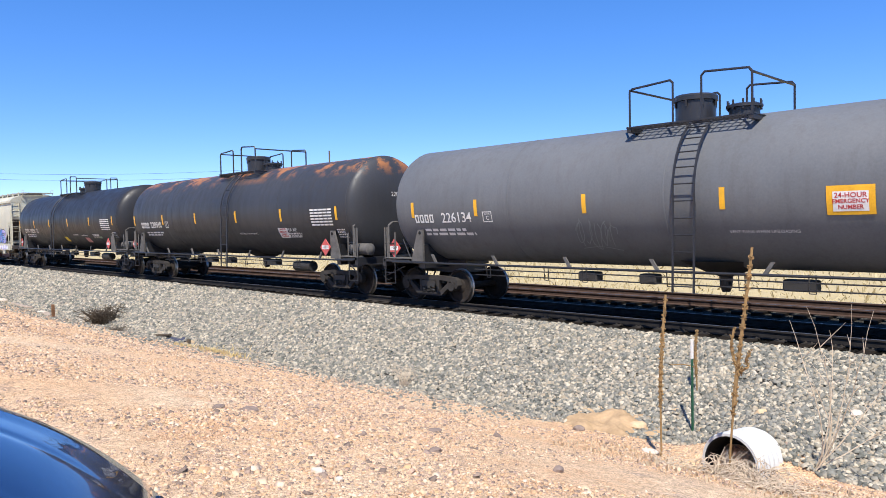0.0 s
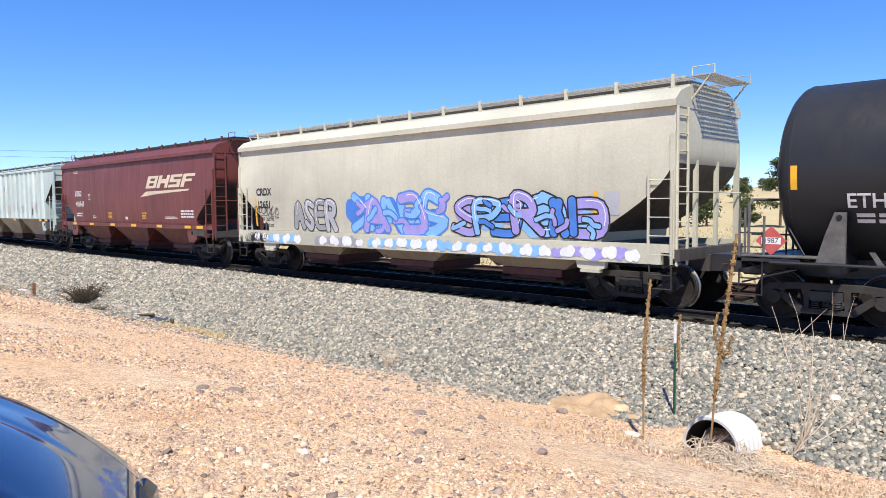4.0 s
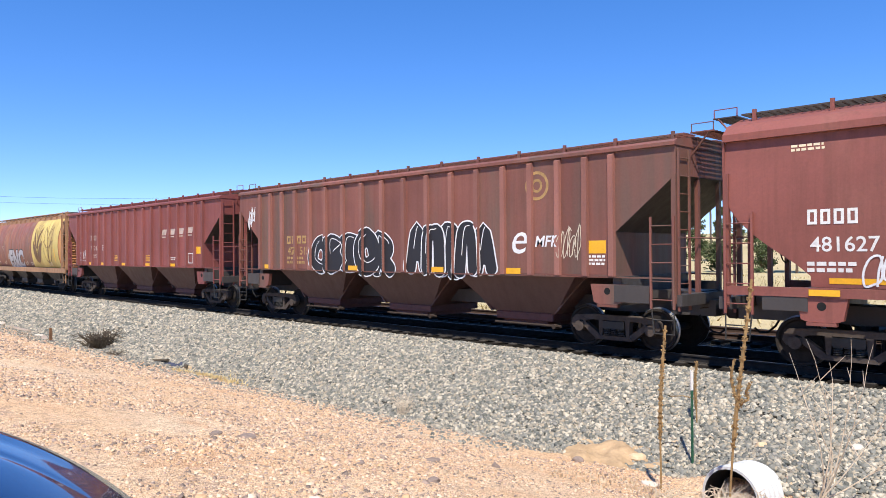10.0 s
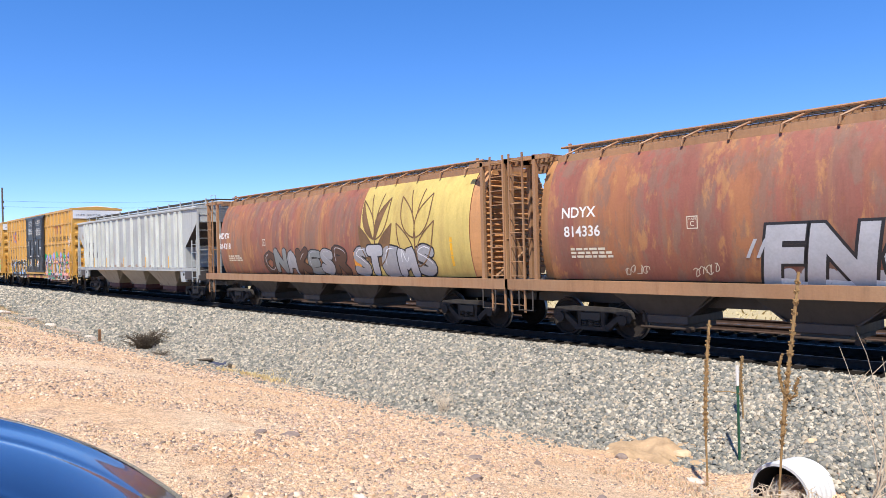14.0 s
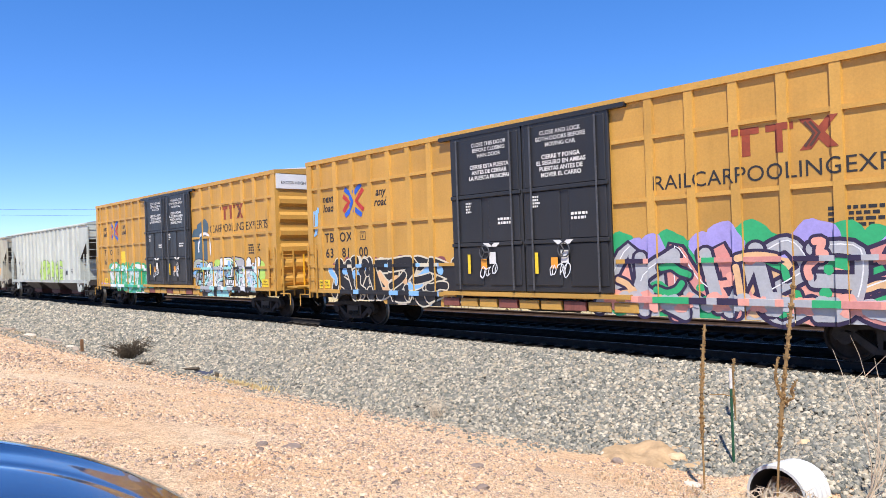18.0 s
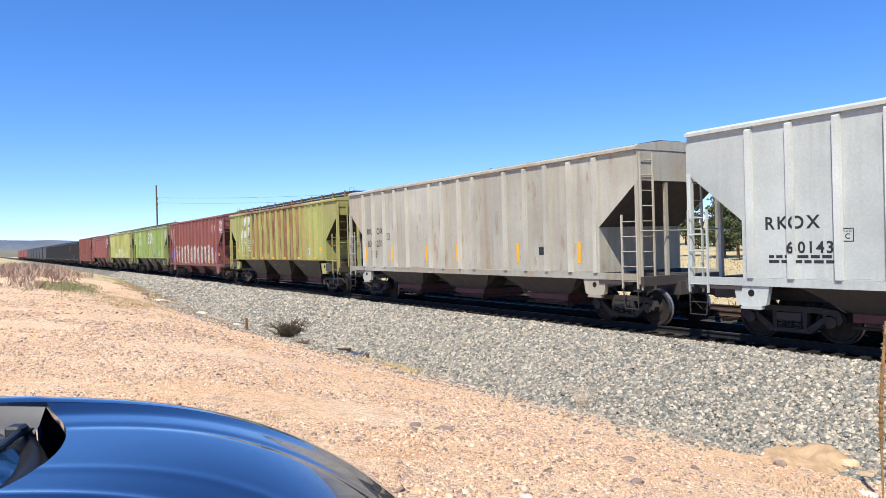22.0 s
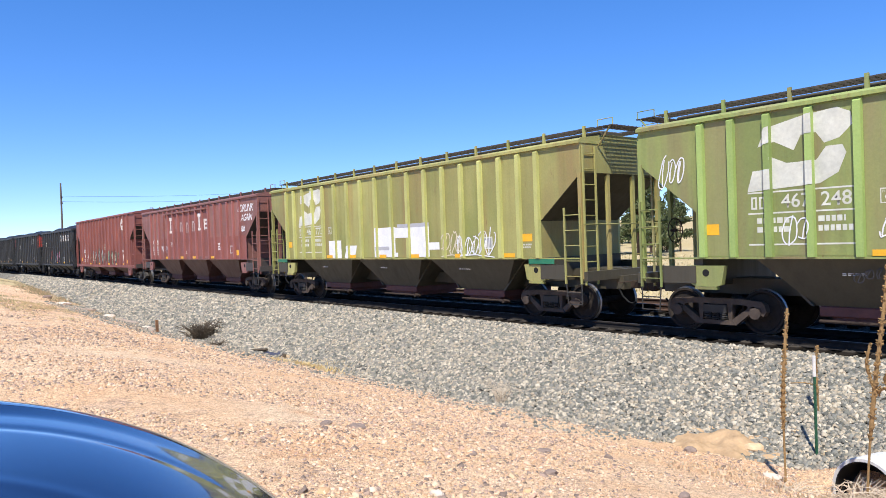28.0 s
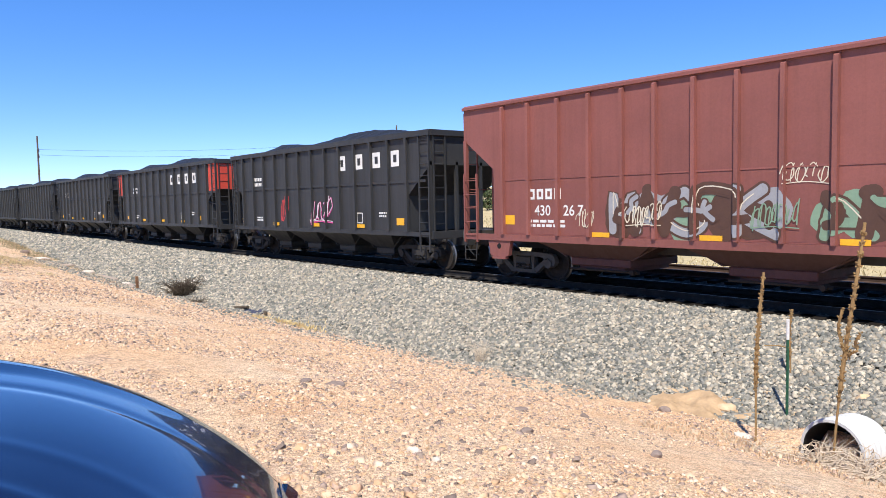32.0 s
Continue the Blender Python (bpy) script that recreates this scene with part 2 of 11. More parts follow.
def soil():
    """Pale decomposed granite: grit of many tones, tracks of finer dirt and darker gravel patches."""
    m, nt, b = start("dry dirt", 0.95)
    v = coords(nt, (1, 1, 1))
    wide = noise_tex(nt, v, 0.25, 4, 0.6)
    mid = noise_tex(nt, v, 1.3, 7, 0.72)
    fine = noise_tex(nt, v, 45.0, 5, 0.8)
    grit, chips = node(nt, "ShaderNodeTexVoronoi", Scale=75.0), node(nt, "ShaderNodeTexVoronoi", Scale=30.0)
    for t in (grit, chips):
        nt.links.new(v, t.inputs["Vector"])
    c = blend(nt, ramp(nt, wide, 0.38, 0.62), (0.83, 0.56, 0.345), (0.84, 0.63, 0.43))
    c = blend(nt, ramp(nt, mid, 0.52, 0.66, (0,) * 3, (0.8,) * 3), c, (0.70, 0.42, 0.24))
    c = blend(nt, ramp(nt, mid, 0.30, 0.45, (0.75,) * 3, (0,) * 3), c, (0.50, 0.40, 0.335))
    c = blend(nt, 1.0, c, ramp(nt, grit.outputs["Color"], 0.2, 0.8, (0.66, 0.64, 0.63), (1.2, 1.19, 1.17)), "MULTIPLY")
    lumps = noise_tex(nt, v, 6.5, 4, 0.6)
    c = blend(nt, 1.0, c, ramp(nt, lumps, 0.32, 0.68, (0.84, 0.81, 0.78), (1.08, 1.08, 1.08)), "MULTIPLY")
    coarse = ramp(nt, mid, 0.36, 0.56, (0.9,) * 3, (0.15,) * 3)
    c = blend(nt, coarse, c, blend(nt, 1.0, c, ramp(nt, chips.outputs["Color"], 0.25, 0.8, (0.66, 0.64, 0.64), (1.2, 1.19, 1.18)), "MULTIPLY"))
    c = blend(nt, 1.0, c, ramp(nt, fine, 0.3, 0.7, (0.76,) * 3, (1.12,) * 3), "MULTIPLY")
    nt.links.new(c, b.inputs["Base Color"])
    bump(nt, b, blend(nt, 0.45, blend(nt, 0.4, blend(nt, 0.5, grit.outputs["Distance"], chips.outputs["Distance"]), fine), lumps), 1.0, 0.06)
    return m


def field():
    """Dry grass land with bare spots."""
    m, nt, b = start("dry grass land", 0.95)
    v = coords(nt, (1, 1, 1))
    a = noise_tex(nt, v, 0.05, 5, 0.65)
    d = noise_tex(nt, v, 1.2, 6, 0.75)
    c = blend(nt, ramp(nt, a, 0.35, 0.65), (0.43, 0.345, 0.18), (0.50, 0.40, 0.23))
    c = blend(nt, ramp(nt, d, 0.45, 0.75, (0,) * 3, (0.6,) * 3), c, (0.30, 0.25, 0.15))
    nt.links.new(c, b.inputs["Base Color"])
    bump(nt, b, d, 0.8, 0.2)
    return m


def ballast_mat(name="crushed stone bed", k=1.0):
    m, nt, b = start(name, 0.95)
    b.inputs["Specular IOR Level"].default_value = 0.0
    v = coords(nt, (1, 1, 1))
    vor = node(nt, "ShaderNodeTexVoronoi", Scale=24.0)
    nt.links.new(v, vor.inputs["Vector"])
    wide = noise_tex(nt, v, 0.5, 4, 0.6)
    fine = noise_tex(nt, v, 60.0, 4, 0.7)
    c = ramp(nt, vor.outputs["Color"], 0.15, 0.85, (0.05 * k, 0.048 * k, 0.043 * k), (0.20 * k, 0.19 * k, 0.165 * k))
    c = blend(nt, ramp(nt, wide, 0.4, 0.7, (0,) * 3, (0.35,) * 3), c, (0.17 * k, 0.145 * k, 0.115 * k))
    c = blend(nt, 1.0, c, ramp(nt, fine, 0.25, 0.75, (0.8,) * 3, (1.12,) * 3), "MULTIPLY")
    nt.links.new(c, b.inputs["Base Color"])
    bump(nt, b, vor.outputs["Distance"], 1.0, 0.06)
    return m


def car_paint():
    m, nt, b = start("dark blue car paint", 0.2, 0.85)
    b.inputs["Coat Weight"].default_value = 1.0
    b.inputs["Coat Roughness"].default_value = 0.03
    f = noise_tex(nt, coords(nt, (1, 1, 1)), 6.0, 8, 0.8)
    nt.links.new(ramp(nt, f, 0.5, 0.8, (0.2,) * 3, (0.3,) * 3), b.inputs["Roughness"])
    nt.links.new(ramp(nt, f, 0.4, 0.85, (0.036, 0.066, 0.142), (0.046, 0.077, 0.152)), b.inputs["Base Color"])
    return m


def glass(name, tint=(0.85, 0.9, 0.92)):
    m, nt, b = start(name, 0.02)
    b.inputs["Base Color"].default_value = rgba(tint)
    b.inputs["Transmission Weight"].default_value = 1.0
    b.inputs["IOR"].default_value = 1.45
    return m


STEEL_DARK = plain("oily dark steel", (0.03, 0.027, 0.024), 0.65, 0.0, 0.3, 5.0, 0.25)
STEEL_WHEEL = plain("brown wheel steel", (0.033, 0.027, 0.023), 0.8, 0.0, 0.3, 8.0, 0.15)
STEEL_TREAD = plain("polished steel tread", (0.30, 0.29, 0.28), 0.42, 1.0, 0.15, 9.0, 0.05)
STEEL_RAIL = plain("rusty rail steel", (0.05, 0.036, 0.028), 0.8, 0.0, 0.3, 6.0, 0.3)
RAIL_SIDE = plain("oily black rail steel", (0.028, 0.025, 0.023), 0.9, 0.0, 0.3, 6.0, 0.3)
RUSTY_RAIL = plain("rust brown rail steel", (0.075, 0.048, 0.038), 0.85, 0.0, 0.3, 6.0, 0.3)
TIE_PLATE = plain("dusty tie plate steel", (0.075, 0.064, 0.052), 0.85, 0.0, 0.3, 6.0, 0.3)
RAIL_TOP = plain("worn rail head", (0.16, 0.145, 0.135), 0.5, 0.8, 0.12, 5.0, 0.05)
GRATE = plain("rusty dark grating", (0.075, 0.066, 0.06), 0.75, 0.0, 0.25, 6.0, 0.1)
YELLOW = plain("yellow reflective tape", (0.78, 0.40, 0.02), 0.4, 0, 0.12, 4.0, 0.0)
WHITE_MARK = plain("white stencil paint", (0.70, 0.68, 0.64), 0.6, 0, 0.1, 5.0, 0.0)
CREAM_MARK = plain("cream lettering paint", (0.66, 0.56, 0.38), 0.6, 0, 0.12, 3.0, 0.0)
BLACK_MARK = plain("black stencil paint", (0.02, 0.02, 0.022), 0.6, 0, 0.1, 5.0, 0.0)
RUBBER = plain("black rubber", (0.018, 0.018, 0.018), 0.8, 0, 0.2, 9.0, 0.1)
WOOD_TIE = plain("creosoted wood", (0.016, 0.0125, 0.0095), 0.9, 0, 0.35, 3.0, 0.5)

# ---- mesh helpers ----
def mesh_of(name, bm, material):
    me = bpy.data.meshes.new(name)
    bmesh.ops.recalc_face_normals(bm, faces=bm.faces)
    bm.to_mesh(me)
    bm.free()
    for m in material if isinstance(material, (list, tuple)) else [material]:
        me.materials.append(m)
    return me


def part(name, bm, material, parent, label="", at=(0, 0, 0)):
    """One mesh object under a thing or a part; bm may be a ready mesh, which is then shared."""
    me = bm if isinstance(bm, bpy.types.Mesh) else mesh_of(name, bm, material)
    ob = new(name, me)
    ob.parent = parent
    ob.location = at
    return tagged(ob, label)


def thing(name, label, category, group="", at=(0, 0, 0), kind=""):
    return_ob = new(name)
    return_ob.location = at
    return tagged(return_ob, label, category, group, kind)


def smooth(ob, angle=35):
    me = ob.data if isinstance(ob, bpy.types.Object) else ob
    me.polygons.foreach_set("use_smooth", [True] * len(me.polygons))
    me.set_sharp_from_angle(angle=radians(angle))
    return ob


def box(bm, x0, x1, y0, y1, z0, z1, taper=0.0, mi=0):
    t = taper
    v = [bm.verts.new(p) for p in ((x0, y0, z0), (x1, y0, z0), (x1, y1, z0), (x0, y1, z0),
                                   (x0 + t, y0 + t, z1), (x1 - t, y0 + t, z1), (x1 - t, y1 - t, z1), (x0 + t, y1 - t, z1))]
    for f in ((3, 2, 1, 0), (4, 5, 6, 7), (0, 1, 5, 4), (1, 2, 6, 5), (2, 3, 7, 6), (3, 0, 4, 7)):
        bm.faces.new([v[i] for i in f]).material_index = mi
    return v


def bbox(bm, x0, x1, y0, y1, z0, z1, b=0.01):
    """A box with bevelled edges."""
    v = box(bm, x0, x1, y0, y1, z0, z1)
    edges = {e for u in v for e in u.link_edges}
    bmesh.ops.bevel(bm, geom=list(edges), offset=b, segments=1, affect="EDGES")


def rod(bm, a, b, r, seg=6, r2=None, caps=True, mi=0):
    a, b = Vector(a), Vector(b)
    q = (b - a).to_track_quat("Z", "Y")
    rings = []
    for p, rr in ((a, r), (b, r if r2 is None else r2)):
        rings.append([bm.verts.new(p + q @ Vector((rr * math.cos(i * math.tau / seg), rr * math.sin(i * math.tau / seg), 0))) for i in range(seg)])
    for i in range(seg):
        j = (i + 1) % seg
        bm.faces.new((rings[0][i], rings[0][j], rings[1][j], rings[1][i])).material_index = mi
    if caps:
        bm.faces.new(rings[0][::-1]).material_index = mi
        bm.faces.new(rings[1]).material_index = mi


def tube(bm, pts, r, seg=6):
    """A bent tube through the points, in one piece."""
    pts = [Vector(p) for p in pts]
    q, prev, rings = None, None, []
    for i, p in enumerate(pts):
        d = (pts[min(i + 1, len(pts) - 1)] - p).normalized() + (p - pts[max(i - 1, 0)]).normalized()
        d = d.normalized() if d.length > 1e-6 else Vector((0, 0, 1))
        q = d.to_track_quat("Z", "Y") if q is None else prev.rotation_difference(d) @ q
        prev = d
        rings.append([bm.verts.new(p + q @ Vector((r * math.cos(k * math.tau / seg), r * math.sin(k * math.tau / seg), 0))) for k in range(seg)])
    for a, b in zip(rings, rings[1:]):
        for k in range(seg):
            j = (k + 1) % seg
            bm.faces.new((a[k], a[j], b[j], b[k]))
    bm.faces.new(rings[0][::-1])
    bm.faces.new(rings[-1])


def prism(bm, outline, y0, y1, mi=0):
    """An outline of (x, z) from y0 to y1."""
    a = [bm.verts.new((x, y0, z)) for x, z in outline]
    b = [bm.verts.new((x, y1, z)) for x, z in outline]
    n = len(outline)
    bm.faces.new(a).material_index = mi
    bm.faces.new(b[::-1]).material_index = mi
    for i in range(n):
        j = (i + 1) % n
        bm.faces.new((a[i], b[i], b[j], a[j])).material_index = mi


def long_prism(bm, outline, x0, x1):
    """An outline of (y, z) from x0 to x1."""
    a = [bm.verts.new((x0, y, z)) for y, z in outline]
    b = [bm.verts.new((x1, y, z)) for y, z in outline]
    n = len(outline)
    bm.faces.new(a)
    bm.faces.new(b[::-1])
    for i in range(n):
        j = (i + 1) % n
        bm.faces.new((a[i], b[i], b[j], a[j]))


def stack(bm, levels):
    """Level rings of (z, x0, x1, half width), closed into a body."""
    rings = []
    for z, x0, x1, w in levels:
        rings.append([bm.verts.new(p) for p in ((x0, -w, z), (x1, -w, z), (x1, w, z), (x0, w, z))])
    for a, b in zip(rings, rings[1:]):
        for i in range(4):
            j = (i + 1) % 4
            bm.faces.new((a[i], a[j], b[j], b[i]))
    bm.faces.new(rings[0][::-1])
    bm.faces.new(rings[-1])


def spin(bm, profile, axis="x", seg=32, mi=0):
    """A profile of (along, radius) turned round an axis."""
    rings = []
    for u, r in profile:
        ring = []
        for i in range(seg):
            c, s = math.cos(i * math.tau / seg) * r, math.sin(i * math.tau / seg) * r
            ring.append(bm.verts.new({"x": (u, c, s), "y": (c, u, s), "z": (c, s, u)}[axis]))
        rings.append(ring)
    for a, b in zip(rings, rings[1:]):
        for i in range(seg):
            j = (i + 1) % seg
            bm.faces.new((a[i], a[j], b[j], b[i])).material_index = mi
    bm.faces.new(rings[0][::-1]).material_index = mi
    bm.faces.new(rings[-1]).material_index = mi
    return rings


def polyhedra(centres, sizes, seed, squash=0.75):
    """Many rough six-sided stones as vertices and faces."""
    rng = np.random.default_rng(seed)
    n = len(centres)
    base = np.array([(-1, -1, -1), (1, -1, -1), (1, 1, -1), (-1, 1, -1), (-1, -1, 1), (1, -1, 1), (1, 1, 1), (-1, 1, 1)], float) * 0.5
    v = base[None] * (0.75 + 0.6 * rng.random((n, 8, 3)))
    v *= sizes[:, None, None] * (0.7 + 0.6 * rng.random((n, 1, 3))) * np.array([1, 1, squash])
    a, b, c = (rng.random((3, n)) - 0.5) * np.array([[math.tau], [1.4], [1.4]])
    ca, sa, cb, sb, cc, sc = np.cos(a), np.sin(a), np.cos(b), np.sin(b), np.cos(c), np.sin(c)
    z = np.zeros(n)
    o = np.ones(n)
    rz = np.stack([ca, -sa, z, sa, ca, z, z, z, o], -1).reshape(n, 3, 3)
    ry = np.stack([cb, z, sb, z, o, z, -sb, z, cb], -1).reshape(n, 3, 3)
    rx = np.stack([o, z, z, z, cc, -sc, z, sc, cc], -1).reshape(n, 3, 3)
    v = np.einsum("nij,nkj->nki", rz @ ry @ rx, v) + centres[:, None]
    quads = np.array([(4, 5, 6, 7), (0, 1, 5, 4), (1, 2, 6, 5), (2, 3, 7, 6), (3, 0, 4, 7)])
    f = (quads[None] + 8 * np.arange(n)[:, None, None]).reshape(-1, 4)
    return v.reshape(-1, 3), f


def quick_mesh(name, v, f, material):
    """A mesh from arrays of vertices and quads."""
    me = bpy.data.meshes.new(name)
    k = f.shape[1]
    me.vertices.add(len(v))
    me.vertices.foreach_set("co", np.asarray(v, np.float32).ravel())
    me.loops.add(f.size)
    me.loops.foreach_set("vertex_index", f.astype(np.int32).ravel())
    me.polygons.add(len(f))
    me.polygons.foreach_set("loop_start", np.arange(0, f.size, k, dtype=np.int32))
    me.update(calc_edges=True)
    me.materials.append(material)
    return me

# ---- land ----
RAIL_Z = -0.713
RAIL_Y = 14.207
MID_Y = RAIL_Y + 0.7175
BED_Z = RAIL_Z - 0.215
TOE = ((-400, 12.6, -1.15), (-88, 12.05, -1.31), (-47, 10.17, -1.94), (-32, 9.65, -2.11), (-18, 9.82, -2.06), (-5, 10.1, -1.96), (60, 10.15, -1.95))
TOE_X, TOE_Y, TOE_Z = zip(*TOE)
FALL_Y = (-400, -20, 0, 2, 4, 6, 8, 9.9)
FALL_Z = (0.9, 0.15, 0, -0.15, -0.5, -1.0, -1.55, -2.02)


def mound(x, y):
    """Stones heaped over the culvert."""
    return 0.5 * np.exp(-((np.asarray(x) + 3.72) / 0.7) ** 2) * np.clip((np.asarray(y) - 9.3) / 0.4, 0, 1) * np.exp(-(np.maximum(0, np.asarray(y) - 10.0) / 1.1) ** 2)


def land(x, y):
    """Height of the ground: a lot that falls towards the foot of the track bed, and open country beyond."""
    x, y = np.asarray(x, float), np.asarray(y, float)
    ty, tz = np.interp(x, TOE_X, TOE_Y), np.interp(x, TOE_X, TOE_Z)
    near = np.interp(np.where(y > 0, y * 9.9 / ty, y), FALL_Y, FALL_Z)
    near = np.where(y > 0, near * tz / -2.02, near)
    under = tz - 0.25
    far = np.interp(y, (22, 26, 45, 80, 140, 260, 3000), (-2.0, -1.5, -1.35, -0.6, 3.0, 7.5, 12.0))
    z = np.where(y < ty, near, np.where(y < 23, under, far))
    z = np.where((y >= ty) & (y < ty + 0.6), tz - 0.25 * (y - ty) / 0.6, z)
    bumps = np.zeros_like(z)
    for k, (fx, fy, a) in enumerate(((0.9, 1.1, 0.025), (2.3, 1.9, 0.014), (0.31, 0.37, 0.05), (4.7, 5.1, 0.006))):
        bumps += a * np.sin(fx * x + 1.7 * k + 1.3 * np.sin(fy * y * 0.6 + k)) * np.cos(fy * y + 0.8 * k + np.sin(fx * x * 0.7))
    bumps *= np.interp(np.abs(y - ty), (0, 1.2), (0.25, 1.0))
    # ditch before the culvert's mouth
    ditch = 0.32 * np.exp(-((x + 3.7) / 0.6) ** 2 - ((y - 8.6) / 0.5) ** 2)
    return z + bumps - ditch + mound(x, np.minimum(y, 10.0))


def spaced(ends, steps):
    out = [ends[0]]
    for a, b, s in zip(ends, ends[1:], steps):
        n = max(1, round((b - a) / s))
        out += [a + (b - a) * (i + 1) / n for i in range(n)]
    return np.array(out)


gx = spaced((-4500, -1200, -400, -90, -40, 3, 40, 300, 4500), (300, 60, 6, 0.9, 0.22, 0.8, 10, 300))
gy = spaced((-4500, -400, -40, -4, 1, 11, 24, 60, 300, 1500, 4500), (300, 24, 1.5, 0.4, 0.18, 0.9, 3, 12, 100, 300))
GX, GY = np.meshgrid(gx, gy, indexing="ij")
GZ = land(GX, GY)
gi = np.arange(len(gx) * len(gy)).reshape(len(gx), len(gy))
gf = np.stack([gi[:-1, :-1], gi[1:, :-1], gi[1:, 1:], gi[:-1, 1:]], -1).reshape(-1, 4)
ground_me = quick_mesh("ground", np.stack([GX, GY, GZ], -1).reshape(-1, 3), gf, soil())
ground_me.materials.append(field())
mid = np.stack([(GX[:-1, :-1] + GX[1:, 1:]) / 2, (GY[:-1, :-1] + GY[1:, 1:]) / 2], -1).reshape(-1, 2)
wild = (mid[:, 1] > 21) | (mid[:, 0] < -75) | (mid[:, 1] < -60) | (mid[:, 0] > 60)
ground_me.polygons.foreach_set("material_index", wild.astype(np.int32))
ground_me.polygons.foreach_set("use_smooth", [True] * len(ground_me.polygons))
ground = tagged(new("ground", ground_me), "pinkish dry dirt lot falling to the track bed, dry grass beyond", "ground", kind="structure")

# track bed of crushed stone for two tracks
bed_x = spaced((-1500, -300, -60, -6, -1, 4, 60, 400), (60, 4, 0.5, 0.2, 0.5, 2, 40))
rows = []
for x in bed_x:
    ty, tz = float(np.interp(x, TOE_X, TOE_Y)), float(np.interp(x, TOE_X, TOE_Z))
    prof = [(ty - 0.12, tz - 0.06)]
    for k in range(1, 9):
        u = k / 9
        prof.append((ty + u * (13.15 - ty), tz + u * (BED_Z - tz) + 0.035 * math.sin(1.9 * x + 2.2 * k) * math.cos(0.7 * x - k)))
    prof += [(13.15, BED_Z - 0.01), (13.6, BED_Z + 0.03), (15, BED_Z), (17, BED_Z - 0.06), (19.2, BED_Z), (20.6, BED_Z), (21.4, BED_Z - 0.05), (23.6, BED_Z - 0.75), (24.2, BED_Z - 1.1)]
    rows.append([(x, y, z + float(mound(x, y))) for y, z in prof])
bv = np.array(rows)
bi = np.arange(bv.shape[0] * bv.shape[1]).reshape(bv.shape[:2])
bf = np.stack([bi[:-1, :-1], bi[1:, :-1], bi[1:, 1:], bi[:-1, 1:]], -1).reshape(-1, 4)
# k=0.38 paints the shade of gaps between loose stones into the bed.
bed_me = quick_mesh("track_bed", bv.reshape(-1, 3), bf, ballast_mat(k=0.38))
# Bed under the train: oil stain, plus the train's shade put into its colour.
bed_me.materials.append(ballast_mat("oily shaded stone bed", 0.13))
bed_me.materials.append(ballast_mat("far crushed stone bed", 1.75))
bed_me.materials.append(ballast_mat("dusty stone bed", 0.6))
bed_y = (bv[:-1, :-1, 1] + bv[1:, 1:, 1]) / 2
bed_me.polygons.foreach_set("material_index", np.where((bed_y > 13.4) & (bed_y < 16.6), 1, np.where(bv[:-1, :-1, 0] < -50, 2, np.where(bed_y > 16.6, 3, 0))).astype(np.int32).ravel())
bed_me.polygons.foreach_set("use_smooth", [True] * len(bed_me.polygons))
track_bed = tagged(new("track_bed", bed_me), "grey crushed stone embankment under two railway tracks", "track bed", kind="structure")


def bed_height(x, y):
    ty, tz = np.interp(x, TOE_X, TOE_Y), np.interp(x, TOE_X, TOE_Z)
    return np.where(y < 13.15, tz + (y - ty) / (13.15 - ty) * (BED_Z - tz), BED_Z + 0.015) + mound(x, y)


rng = np.random.default_rng(4)
STONE_TONES = [(0.36, 0.31, 0.235), (0.17, 0.172, 0.15), (0.52, 0.455, 0.35), (0.095, 0.098, 0.088), (0.40, 0.33, 0.24), (0.20, 0.20, 0.178), (0.29, 0.27, 0.225), (0.12, 0.125, 0.113), (0.36, 0.33, 0.27), (0.225, 0.215, 0.185), (0.45, 0.39, 0.30), (0.15, 0.152, 0.135), (0.31, 0.275, 0.215), (0.20, 0.195, 0.17), (0.58, 0.51, 0.40), (0.24, 0.235, 0.205)]
grey_mean = [sum(c[i] for c in STONE_TONES) / len(STONE_TONES) for i in range(3)]
STONE_TONES = [tuple(0.12 * g + 0.88 * v for v, g in zip(c, grey_mean)) for c in STONE_TONES]
sets = []
for x0, x1, dens, size in ((-9, 1.5, 1080, 0.044), (-16, -9, 1000, 0.044), (-28, -16, 640, 0.05), (-48, -28, 300, 0.066), (-95, -48, 95, 0.1)):
    n = int((x1 - x0) * 4.6 * dens)
    x = rng.uniform(x0, x1, n)
    ty = np.interp(x, TOE_X, TOE_Y)
    edge = 0.25 + 0.35 * np.exp(-((x + 3.0) / 1.6) ** 2)
    y = ty - edge + rng.random(n) ** 0.9 * (13.5 - ty + edge)
    s = size * (0.55 + 0.95 * rng.random(n) ** 1.5)
    z = np.where(y > ty, bed_height(x, np.maximum(y, ty)), land(x, y)) + (0.0 + 0.55 * rng.random(n)) * s
    sets.append((np.stack([x, y, z], -1), s))
# stray stones over the edge of the dirt
x = rng.uniform(-48, -7, 9000)
ty = np.interp(x, TOE_X, TOE_Y)
y = ty - 0.1 - 2.4 * rng.random(9000) ** 2.2
s = np.interp(x, (-48, -15, -7), (0.06, 0.042, 0.036)) * (0.5 + 0.9 * rng.random(9000) ** 2)
sets.append((np.stack([x, y, land(x, y) + 0.15 * s], -1), s))
cen, siz = np.concatenate([a for a, _ in sets]), np.concatenate([b for _, b in sets])
sv, sf = polyhedra(cen, siz, 5, 0.72)
tagged(new("ballast_stones", quick_mesh("ballast_stones", sv, sf, stones("crushed stones", STONE_TONES))), "loose grey and bluish crushed stones on the embankment slope", "gravel", kind="stuff")

